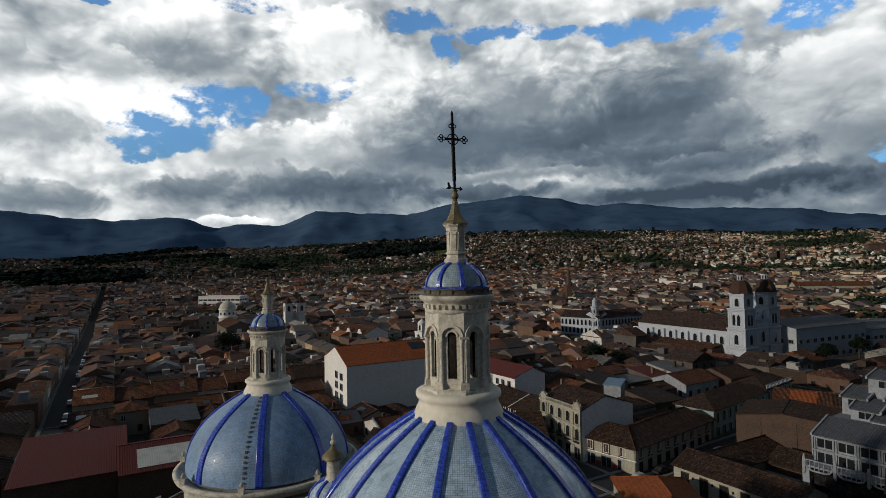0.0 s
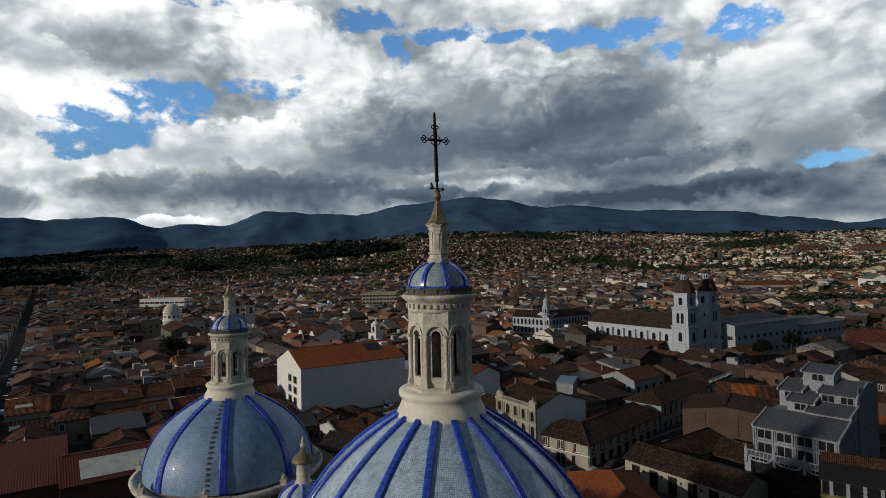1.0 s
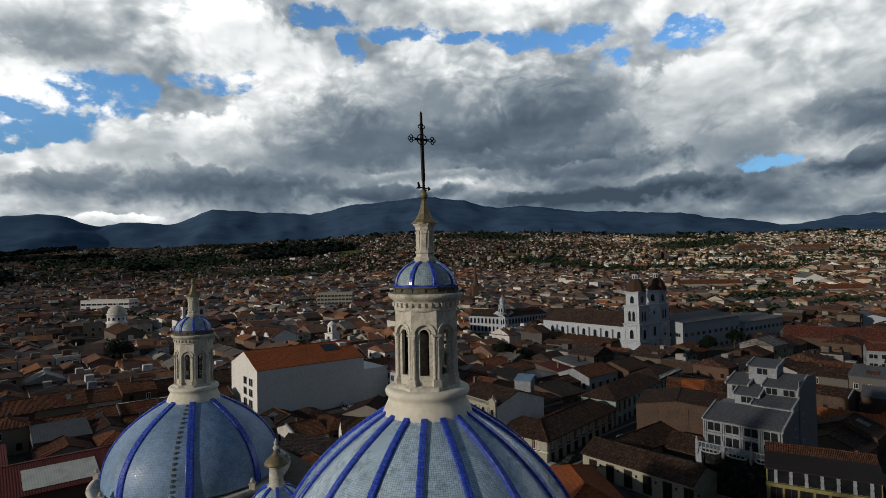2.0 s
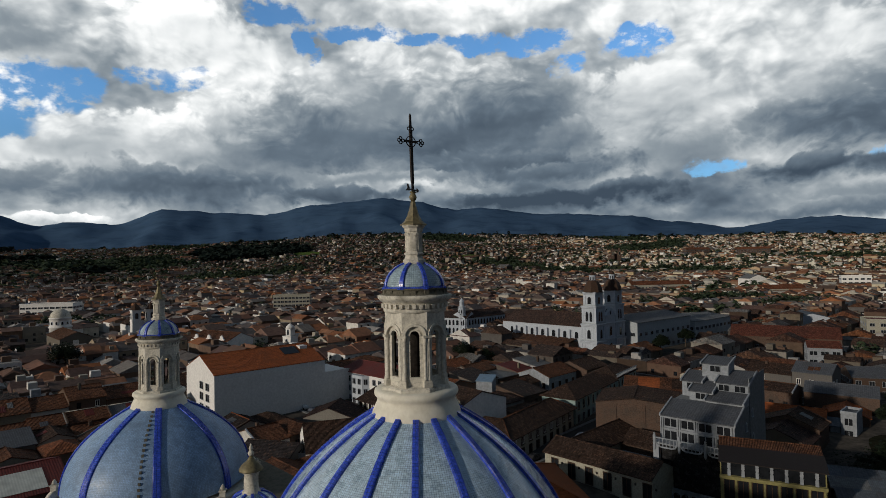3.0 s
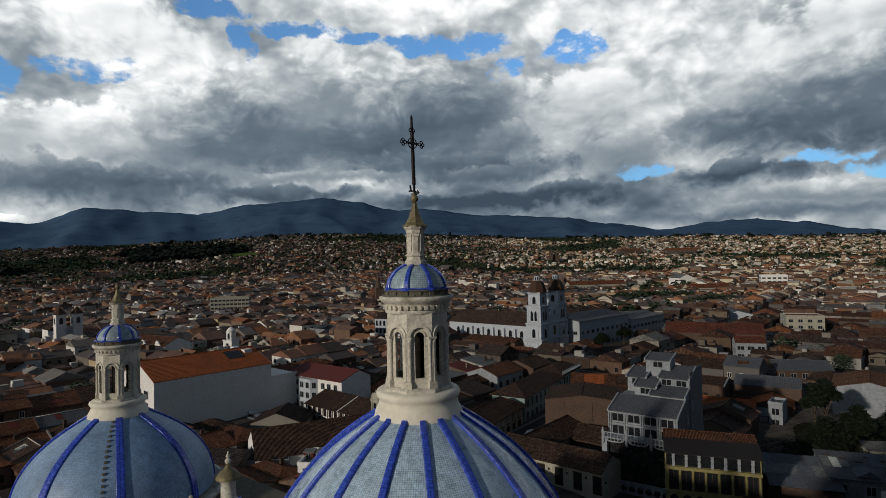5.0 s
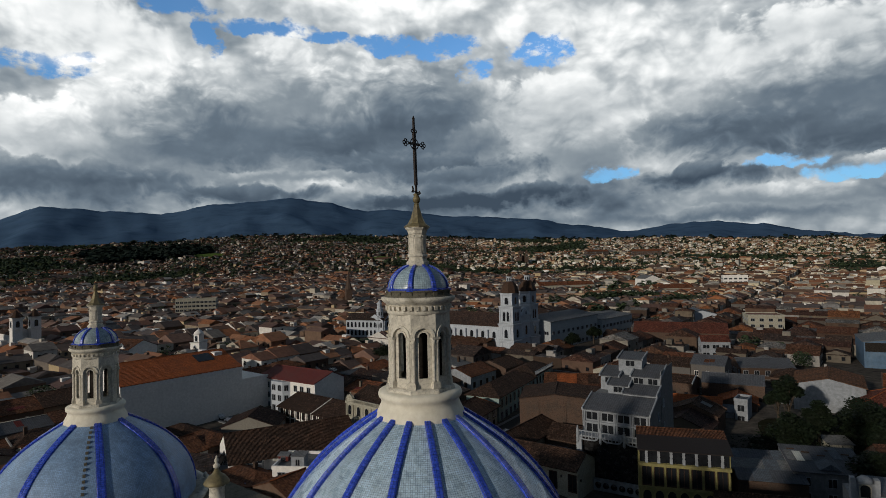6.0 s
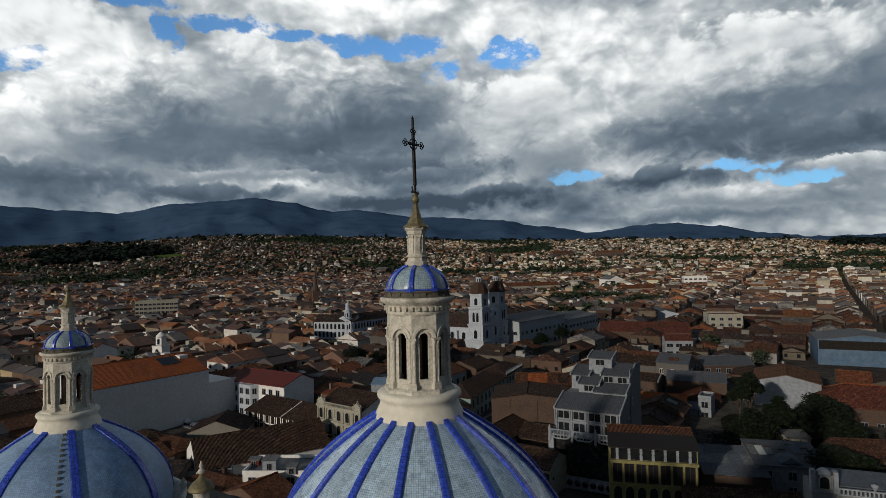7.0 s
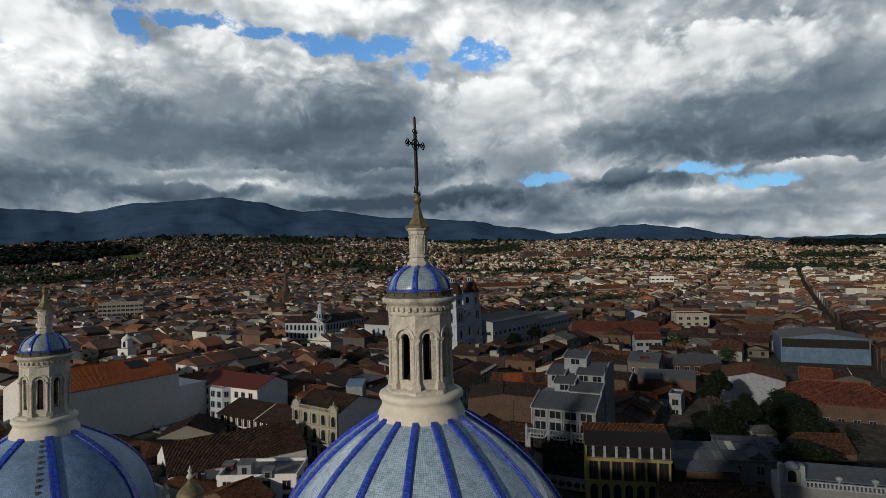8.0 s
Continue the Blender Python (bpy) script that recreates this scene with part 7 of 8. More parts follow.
def lean_to_roofs():
    """Long patched sheet roofs stepping down the yard beside the yellow house, and a low tiled roof before it."""
    for k, (x, y, w, z, mat) in enumerate(((89.0, 62.5, 12, 5.2, "roof_grey"), (86.6, 59.0, 12, 4.6, "roof_pale"), (84.2, 55.5, 12, 4.0, "roof_grey"))):
        root = thing("yard_shed", site(x, y, 4.5, 129), "long low yard shed with patched grey sheets", "shed")
        part("wall", wall_box(w, 3.6, z - 1.2), M["brick"], root)
        for i in range(4):
            b = Builder()
            lift = 0.05 * (i % 2)
            slab(b, [(i * w / 4 - 0.1, -0.4, z - 0.9 + lift), ((i + 1) * w / 4 + 0.1, -0.4, z - 0.9 + lift), ((i + 1) * w / 4 + 0.1, 3.9, z + lift), (i * w / 4 - 0.1, 3.9, z + lift)], 0.08)
            part("sheet", b, M[mat if (i + k) % 3 else "roof_slate"], root)
    low = thing("low_tiled_house", site(70.0, 47.0, 3.5, 128), "low house with a dark brown mossy tile roof", "house")
    claim(low.matrix_world, 19, 9)
    part("wall", gable_walls(19, 9, 3.6, 1.7, "x"), M["brick"], low)
    part("roof", gable_roof(19, 9, 3.6, 1.7, 0.6, "x"), M["roof_dark"], low, "dark brown clay tile roof")
    cabin = thing("garden_cabin", site(118.0, 60.5, 5, 120), "small cream garden cabin with a pale sheet roof", "cabin")
    part("wall", wall_box(5, 4, 3.0), M["cream"], cabin)
    r = Builder()
    slab(r, [(-0.3, -0.4, 3.1), (5.3, -0.4, 3.1), (5.3, 4.3, 3.9), (-0.3, 4.3, 3.9)], 0.12)
    part("roof", r, M["roof_pale"], cabin)
    place(WIN_WOOD, cabin, 1.4, -0.02, 0.9, 1.0, 1.2)
    place(WIN_WOOD, cabin, 3.6, -0.02, 0.1, 1.0, 2.0, name="door")


lean_to_roofs()
for off, w, h, roof, wall, label in ((58, 12.5, 7.2, "roof_worn", "grimy_shaded_white", "white street house with a worn orange-brown roof"), (70.8, 13.5, 6.4, "roof_dark", "brick", "brick street house with a dark brown roof"),
                                     (84.6, 11, 8.2, "roof_worn", "cream", "cream street house with a worn tiled roof")):
    p = J + U * off - V * 17
    simple_block("street_house", Matrix.Translation((p.x, p.y, 6.2)) @ Matrix.Rotation(GRID, 4, "Z"), w, 12.5, h, wall, roof, 2.2, "gable_x", label, "house", rows=2, cols=3, win=WIN_WOOD, win_w=1.1)

simple_block("courtyard_hut", site(110.0, 101.0, 5.4, 140), 14, 9, 3.6, "brick", "roof_new", 1.9, "gable_x", "low brick hut with bright orange tiles", "hut", rows=1, cols=3, win=WIN_WOOD)
simple_block("courtyard_hut", site(124.5, 96.5, 5.4, 140), 10, 9, 3.6, "brick", "roof_new", 1.9, "gable_y", "low brick hut with bright orange tiles", "hut", rows=1, cols=2, win=WIN_WOOD)
simple_block("sheet_hut", site(117.5, 92.5, 5.3, 140), 5.5, 5, 2.8, "grimy_shaded_white", "roof_slate", 0.8, "shed", "small hut under pale bluish sheets", "hut", rows=1, cols=1, win=WIN_WOOD)
simple_block("narrow_white_house", site(120.5, 87.5, 5.2, 150), 3.2, 6, 6.4, "grimy_shaded_white", "roof_grey", 1, "flat", "narrow white house with stacked balconies", "house", rows=2, cols=1, win_w=1.6, sides=False)
simple_block("grey_roof_house", site(130.0, 107.5, 5.5, 140), 17, 10, 6.6, "brick", "roof_grey", 2.0, "gable_x", "house under a plain dark grey sheet roof", "house", rows=1, cols=5, win=WIN_WOOD)
for du, dv, w, d, h, roof, wall, label in ((82, 11, 13, 14, 5.2, "roof_worn", "brick", "low brick house with a brown tiled roof"), (60, 16, 20, 12, 5.6, "roof_dark", "brick", "long low house with a dark tiled roof"),
                                           (64, 30, 16, 13, 4.6, "roof_worn", "grimy_shaded_white", "low white house with worn tiles"), (82, 27, 14, 14, 4.8, "roof_dark", "brick", "low brick house with dark tiles")):
    p = J + U * du + V * dv
    if free(p.x + U.x * w / 2 + V.x * d / 2, p.y + U.y * w / 2 + V.y * d / 2, 2.5):
        simple_block("back_house", Matrix.Translation((p.x, p.y, 7.2)) @ Matrix.Rotation(GRID, 4, "Z"), w, d, h, wall, roof, 2.3, "gable_x", label, "house", rows=1, cols=4, win=WIN_WOOD, win_w=1.1)


def shed_patches():
    """Lighter sheets, a little dormer and loose boards on the grey shed's roof."""
    root = bpy.data.objects["grey_shed"]
    k = 1.6 / 11

    def lay(name, mat, x0, x1, y0, y1, lift, label=""):
        q = Builder()
        slab(q, [(x0, y0, 6.72 + y0 * k + lift), (x1, y0, 6.72 + y0 * k + lift), (x1, y1, 6.72 + y1 * k + lift), (x0, y1, 6.72 + y1 * k + lift)], 0.09)
        part(name, q, M[mat], root, label)

    for x0, x1, y0, y1, mat in ((0.2, 1.6, 4.2, 8.2, "roof_pale"), (1.7, 3.1, 4.0, 8.0, "skylight"), (3.2, 4.6, 4.3, 8.3, "roof_pale"), (6.0, 7.6, 0.6, 5.0, "roof_slate"), (8.4, 10.0, 5.5, 10.4, "roof_slate"), (10.4, 12.6, 1.0, 4.4, "roof_worn")):
        lay("roof_sheet", mat, x0, x1, y0, y1, 0.1)
    d = Builder()
    d.add([(4.6, 0.4, 6.9), (8.4, 0.4, 6.9), (6.5, 0.4, 8.1), (4.6, 4.0, 7.3), (8.4, 4.0, 7.3), (6.5, 4.0, 8.1)], [(0, 1, 2), (5, 4, 3), (0, 2, 5, 3), (2, 1, 4, 5), (0, 3, 4, 1)])
    part("dormer", d, M["roof_slate"], root, "small gabled dormer of pale sheets")
    for i in range(5):
        q = Builder()
        q.box(1.0 + i * 2.3, 2.4 + i * 2.3, 9.0 - (i % 3) * 1.7, 9.25 - (i % 3) * 1.7, 7.95, 8.15)
        part("board", q, M["wood"], root)


shed_patches()


def skylight_roof():
    root = thing("workshop", site(-60.0, 73.5, 5, 59), "workshop with red corrugated roof and one pale translucent panel", "building")
    claim(root.matrix_world, 17, 20)
    part("wall", gable_walls(17, 20, 8.6, 2.4, "x"), M["brick"], root)
    part("roof", gable_roof(17, 20, 8.6, 2.4, 0.4, "x"), M["roof_red"], root, "purple-red corrugated roof")
    p = Builder()
    slab(p, [(3, 1.0, 9.12), (14, 1.0, 9.12), (14, 7.5, 10.68), (3, 7.5, 10.68)], 0.05)
    part("light_panel", p, M["skylight"], root, "pale translucent roof panel")


skylight_roof()


# ---- the town: one house per lot on the street grid ----
rng = random.Random(11)
LOTS = []


def lots():
    """House lots on the grid: position, size, turn, distance, and whether it fronts a street."""
    for bi in range(-9, 13):
        for bj in range(-6, 12):
            corner = J + U * (bi * PITCH) + V * (bj * PITCH)
            mid = corner + U * (PITCH / 2) + V * (PITCH / 2)
            dist = (mid - Vector(HUB)).length
            if dist > 1000:
                continue
            nu, nv = rng.choice((8, 9, 9, 10)), rng.choice((7, 8, 8, 9))
            us = np.cumsum([0] + [rng.uniform(0.75, 1.3) for _ in range(nu)])
            us = us / us[-1] * (PITCH - 7.6) + 3.8
            vs = np.cumsum([0] + [rng.uniform(0.75, 1.3) for _ in range(nv)])
            vs = vs / vs[-1] * (PITCH - 7.6) + 3.8
            sides = [rng.uniform(4.4, 6.8) for _ in range(4)]
            for i in range(nu):
                for j in range(nv):
                    edge_u, edge_v = i in (0, nu - 1), j in (0, nv - 1)
                    if not (edge_u or edge_v) and rng.random() < 0.16:
                        continue
                    w, d = us[i + 1] - us[i], vs[j + 1] - vs[j]
                    c = corner + U * ((us[i] + us[i + 1]) / 2) + V * ((vs[j] + vs[j + 1]) / 2)
                    row = sides[0 if i == 0 else 1 if i == nu - 1 else 2 if j == 0 else 3] + rng.choice((0.0, 0.0, 0.0, 0.25, -0.3, 1.4)) if edge_u or edge_v else 0.0
                    LOTS.append((c.x, c.y, w - 0.1, d - 0.1, edge_u, edge_v, row))


lots()
HOUSE_LABELS = {"gable": "old plastered house with a weathered brown clay tile roof", "hip": "plastered house with a hipped brown clay tile roof",
                "shed": "brick house with a sloping tiled roof", "flat": "flat-roofed rendered town house"}


def town_house(x, y, w, d, edge_u, edge_v, row, near):
    gz = ground_z(x, y)
    h = row if row else rng.choice((2.8, 3.2, 3.8, 4.6))
    style = rng.choices(("gable", "hip", "shed", "flat"), (12, 0.6, 1.2, 0.8) if row else (5, 0.6, 3, 0.8))[0]
    if math.hypot(x + 10, y - 80) < 75:
        h, style = rng.uniform(3.0, 4.4), rng.choice(("gable", "gable", "hip"))
    along = "y" if edge_u and not edge_v else "x" if edge_v else rng.choice("xy")
    rise = rng.uniform(0.15, 0.2) * (d if along == "x" else w)
    m = Matrix.Translation((x, y, gz)) @ Matrix.Rotation(GRID + rng.uniform(-0.008, 0.008), 4, "Z") @ Matrix.Translation((-w / 2, -d / 2, 0))
    root = thing("house", m, HOUSE_LABELS[style], "house", "houses of the old town")
    brown = x > 0.33 * (y - HUB[1]) - 6          # more brick, and plaster darkened for cloud shadow; beyond, paled for sunlight
    wm, rm = M["wall" if brown else "wall_sunlit"], M[rng.choice(("roof", "roof", "roof_dark") if brown else ("roof", "roof_worn", "roof_worn", "roof_dark"))]
    pickr = rng.random()
    if style in ("shed", "flat") or pickr < 0.07:
        rm = M[rng.choice(("roof_grey", "roof_pale", "roof_dark", "roof", "roof", "roof_red"))]
    elif pickr < 0.17:
        rm = M["roof_orange"]
    if rng.random() < (0.22 if brown else 0.1):
        wm = M["brick"]
    if style == "gable":
        part("wall", gable_walls(w, d, h, rise, along, z0=-2), wm, root)
        part("roof", gable_roof(w, d, h, rise, 0.45, along), rm, root)
        if rng.random() < 0.5:
            cap = Builder()
            if along == "x":
                cap.tube([(-0.1, d / 2, h + rise + 0.29), (w + 0.1, d / 2, h + rise + 0.29)], 0.13, 6)
            else:
                cap.tube([(w / 2, -0.1, h + rise + 0.29), (w / 2, d + 0.1, h + rise + 0.29)], 0.13, 6)
            part("ridge_caps", cap, M[rng.choice(("roof_worn", "roof_new", "stone"))], root)
    elif style == "hip":
        part("wall", wall_box(w, d, h, -2), wm, root)
        part("roof", hip_roof(w, d, h, 0.2 * min(w, d), 0.45), rm, root)
    elif style == "shed":
        rise = 0.16 * d
        b = wall_box(w, d, h, -2)
        b.add([(0.002, 0, h), (w - 0.002, 0, h), (w - 0.002, d, h + rise), (0.002, d, h + rise), (0.002, d, h), (w - 0.002, d, h)], [(0, 3, 4), (1, 5, 2), (3, 2, 5, 4)])
        part("wall", b, wm, root)
        r = Builder()
        slab(r, [(-0.1, -0.4, h + 0.1), (w + 0.1, -0.4, h + 0.1), (w + 0.1, d + 0.1, h + rise + 0.2), (-0.1, d + 0.1, h + rise + 0.2)], 0.14)
        part("roof", r, rm, root)
    else:
        part("wall", wall_box(w, d, h + 0.8, -2), wm, root)
        r = Builder()
        r.box(0.25, w - 0.25, 0.25, d - 0.25, h + 0.6, h + 0.9)
        part("roof", r, rm, root)
        if rng.random() < 0.6:
            t = Builder()
            t.box(w * 0.3, w * 0.3 + 2.4, d * 0.4, d * 0.4 + 2.6, h + 0.9, h + 3.2)
            part("roof_hut", t, M["grimy_shaded_white"], root)
    # party-wall copings, patches of sheet, chimneys and tanks
    if style == "gable":
        k = rise / ((d if along == "x" else w) / 2)
        for _ in range(rng.choice((0, 1, 1, 2))):
            q = Builder()
            half = d / 2 if along == "x" else w / 2
            span = w if along == "x" else d
            a0 = rng.uniform(0.1, 0.7) * span
            a1 = min(span, a0 + rng.uniform(1.2, 4.0))
            b0 = rng.uniform(0.05, 0.4) * half
            b1 = min(half * 0.92, b0 + rng.uniform(1.2, 3.0))
            z0_, z1_ = h + b0 * k + 0.27, h + b1 * k + 0.27
            if along == "x":
                slab(q, [(a0, b0, z0_), (a1, b0, z0_), (a1, b1, z1_), (a0, b1, z1_)], 0.1)
            else:
                slab(q, [(b0, a1, z0_), (b0, a0, z0_), (b1, a0, z1_), (b1, a1, z1_)], 0.1)
            part("roof_patch", q, M[rng.choice(("roof_pale", "roof_grey", "skylight", "roof_worn", "roof_worn", "roof_red"))], root)
        if rng.random() < 0.55:
            q = Builder()
            if along == "x":
                x0_ = rng.choice((-0.3, w - 0.02))
                slab(q, [(x0_, -0.5, h - 0.5 * k + 0.5), (x0_ + 0.32, -0.5, h - 0.5 * k + 0.5), (x0_ + 0.32, d / 2, h + rise + 0.5), (x0_, d / 2, h + rise + 0.5)], 0.5)
            else:
                y0_ = rng.choice((-0.3, d - 0.02))
                slab(q, [(-0.5, y0_ + 0.32, h - 0.5 * k + 0.5), (-0.5, y0_, h - 0.5 * k + 0.5), (w / 2, y0_, h + rise + 0.5), (w / 2, y0_ + 0.32, h + rise + 0.5)], 0.5)
            part("coping", q, M[rng.choice(("wall", "grimy_shaded_white", "brick"))], root)
    if style != "flat" and rng.random() < 0.35:
        q = Builder()
        cx_, cy_ = w * rng.uniform(0.2, 0.8), d * rng.uniform(0.35, 0.65)
        q.box(cx_ - 0.35, cx_ + 0.35, cy_ - 0.35, cy_ + 0.35, h, h + rise + rng.uniform(0.4, 1.3))
        q.box(cx_ - 0.42, cx_ + 0.42, cy_ - 0.42, cy_ + 0.42, h + rise + 0.3, h + rise + 0.42)
        part("chimney", q, M[rng.choice(("brick", "wall"))], root)
    # windows on the two sides that the valley side shows
    floors = max(1, int(h / 3.0))
    for side in ("front", "left"):
        span = w if side == "front" else d
        n = max(1, int(span / 3.2))
        for fl in range(floors):
            for c in range(n):
                if rng.random() < (0.1 if near else 0.25):
                    continue
                z = 0.8 + fl * 3.0
                p = span * (c + 0.5) / n
                mesh = WIN_WOOD if (fl == 0 or rng.random() < 0.4) else WIN
                if side == "front":
                    place(mesh, root, p, -0.02, z, 1.0, 1.5)
                else:
                    place(mesh, root, -0.02, p, z, 1.0, 1.5, -math.pi / 2)


TREES, WOOD = [], []
far_roof, far_wall, far_win = Builder(), Builder(), Builder()
hill_roof, hill_wall = Builder(), Builder()
mid_roof, mid_wall = Builder(), Builder()


def far_house(x, y, w, d, turn, h, style, rise_k, glaze, far_roof=far_roof, far_wall=far_wall):
    """A house of the joined far town: walls, a roof with eaves, and window slabs."""
    gz = ground_z(x, y)
    c, s = math.cos(turn), math.sin(turn)

    def P(a, b, z):
        return (x + a * c - b * s, y + a * s + b * c, gz + z)

    hw, hd = w / 2, d / 2
    o = 0.4
    if style == "flat":
        far_wall.turned(x, y, gz, c, s, -hw, hw, -hd, hd, -4, h)
        far_roof.turned(x, y, gz, c, s, -hw + 0.3, hw - 0.3, -hd + 0.3, hd - 0.3, h - 0.3, h + 0.15)
        if w > 8:
            far_wall.turned(x, y, gz, c, s, -1.5, 1.5, -1.2, 1.2, h, h + 2.2)
    else:
        rise = rise_k * d
        v = [P(-hw, -hd, -4), P(hw, -hd, -4), P(hw, hd, -4), P(-hw, hd, -4), P(-hw, -hd, h), P(hw, -hd, h), P(hw, hd, h), P(-hw, hd, h), P(-hw, 0, h + rise), P(hw, 0, h + rise)]
        far_wall.add(v, [(0, 1, 5, 4), (1, 2, 6, 9, 5), (2, 3, 7, 6), (3, 0, 4, 8, 7)])
        e = h - o * rise_k * 2
        i = hd if style == "hip" else -0.2
        i = min(i, hw * 0.8)
        v = [P(-hw - 0.2, -hd - o, e), P(hw + 0.2, -hd - o, e), P(hw + 0.2, hd + o, e), P(-hw - 0.2, hd + o, e), P(-hw + i, 0, h + rise + 0.12), P(hw - i, 0, h + rise + 0.12),
             P(-hw - 0.2, -hd - o, e + 0.15), P(hw + 0.2, -hd - o, e + 0.15), P(hw + 0.2, hd + o, e + 0.15), P(-hw - 0.2, hd + o, e + 0.15)]
        f = [(6, 7, 5, 4), (8, 9, 4, 5), (0, 1, 7, 6), (2, 3, 9, 8), (1, 2, 8, 7), (3, 0, 6, 9), (3, 2, 1, 0)]
        f += [(7, 8, 5), (9, 6, 4)]
        far_roof.add(v, f)
    if rng.random() < 0.45:
        a, b_ = rng.uniform(-0.7, 0.7) * hw, rng.uniform(-0.7, 0.3) * hd
        sx, sy = rng.uniform(0.5, 1.6), rng.uniform(0.5, 1.4)
        top = h + (0.3 if style == "flat" else rise_k * d * (1 - abs(b_) / hd)) + rng.uniform(0.5, 1.5)
        far_wall.turned(x, y, gz, c, s, a - sx, a + sx, b_ - sy, b_ + sy, h - 1.0, top)
    if glaze:
        for fl in range(max(1, int(h / 3))):
            n = max(1, int(w / 3.4))
            for k in range(n):
                if rng.random() < 0.8:
                    a = -hw + w * (k + 0.5) / n
                    far_win.turned(x, y, gz, c, s, a - 0.6, a + 0.6, -hd - 0.06, -hd + 0.02, 0.9 + fl * 2.9, 2.3 + fl * 2.9)
            n = max(1, int(d / 3.4))
            for k in range(n):
                if rng.random() < 0.8:
                    a = -hd + d * (k + 0.5) / n
                    far_win.turned(x, y, gz, c, s, -hw - 0.06, -hw + 0.02, a - 0.6, a + 0.6, 0.9 + fl * 2.9, 2.3 + fl * 2.9)


made = 0
for x, y, w, d, eu, ev, row in LOTS:
    dx, dy = x - HUB[0], y - HUB[1]
    r, az = math.hypot(dx, dy), math.degrees(math.atan2(dx, dy))
    if not free(x, y, min(w, d) * 0.42):
        continue
    if r < 215 and -48 < az < 76 and made < 430:
        if rng.random() < 0.04 and r > 195:
            TREES.append((x, y, rng.uniform(5, 8)))
            continue
        town_house(x, y, w, d, eu, ev, row, r < 150)
        made += 1
    elif r < 1000:
        if r > 600 and abs(az - 15) > 75:
            continue
        if rng.random() < 0.05:
            TREES.append((x, y, rng.uniform(4, 8)))
            continue
        if rng.random() < 0.3 and w > 11:
            sub = [(-w / 4, w / 2), (w / 4, w / 2)]
        else:
            sub = [(0, w)]
        for off, ww in sub:
            px, py = x + U.x * off, y + U.y * off
            style = rng.choices(("gable", "hip", "flat"), (7, 1.2, 2.0))[0]
            turn = GRID + rng.uniform(-0.03, 0.03)
            a, b = ww - 0.1, d
            if eu and not ev or not ev and rng.random() < 0.5:
                turn += math.pi / 2
                a, b = b, a
            h = (row if row else rng.choice((2.6, 3.0, 3.4, 4.2, 5.2))) * (1.5 if rng.random() < 0.05 else 1)
            shady = az > 14 + 10 * noise.noise((x * 0.01, y * 0.01, 5.0)) and r < 330 + 90 * smooth(0, 30, az)          # the old brick quarters, coloured darker for the cloud shadow over them
            # the town's right edge also takes the paler, sunlit colours
            sunlit_town = az > 34 and r > 560 + 120 * noise.noise((x * 0.006, y * 0.006, 8.0))
            far_house(px, py, a, b, turn, h, style, rng.uniform(0.15, 0.24), r < 560, mid_roof if shady else hill_roof if sunlit_town else far_roof, mid_wall if shady else hill_wall if sunlit_town else far_wall)

for gx, gy, sx, sy, n in ((308, 381, 20, 8, 40), (336, 371, 12, 7, 22), (346, 331, 14, 8, 24), (420, 470, 40, 10, 25), (-150, 400, 14, 8, 12), (250, 300, 12, 8, 8), (520, 560, 60, 20, 40), (640, 760, 80, 30, 70), (430, 800, 70, 20, 50)):
    for _ in range(n):
        TREES.append((gx + rng.gauss(0, sx), gy + rng.gauss(0, sy), rng.uniform(6, 11)))
for _ in range(420):          # tall trees along the crest
    az, r = rng.uniform(-10, 62), rng.uniform(2180, 2400)
    if noise.noise((az * 0.35, 8.0, 0.0)) > -0.15:
        WOOD.append((HUB[0] + r * math.sin(radians(az)), HUB[1] + r * math.cos(radians(az)), rng.uniform(8, 17)))
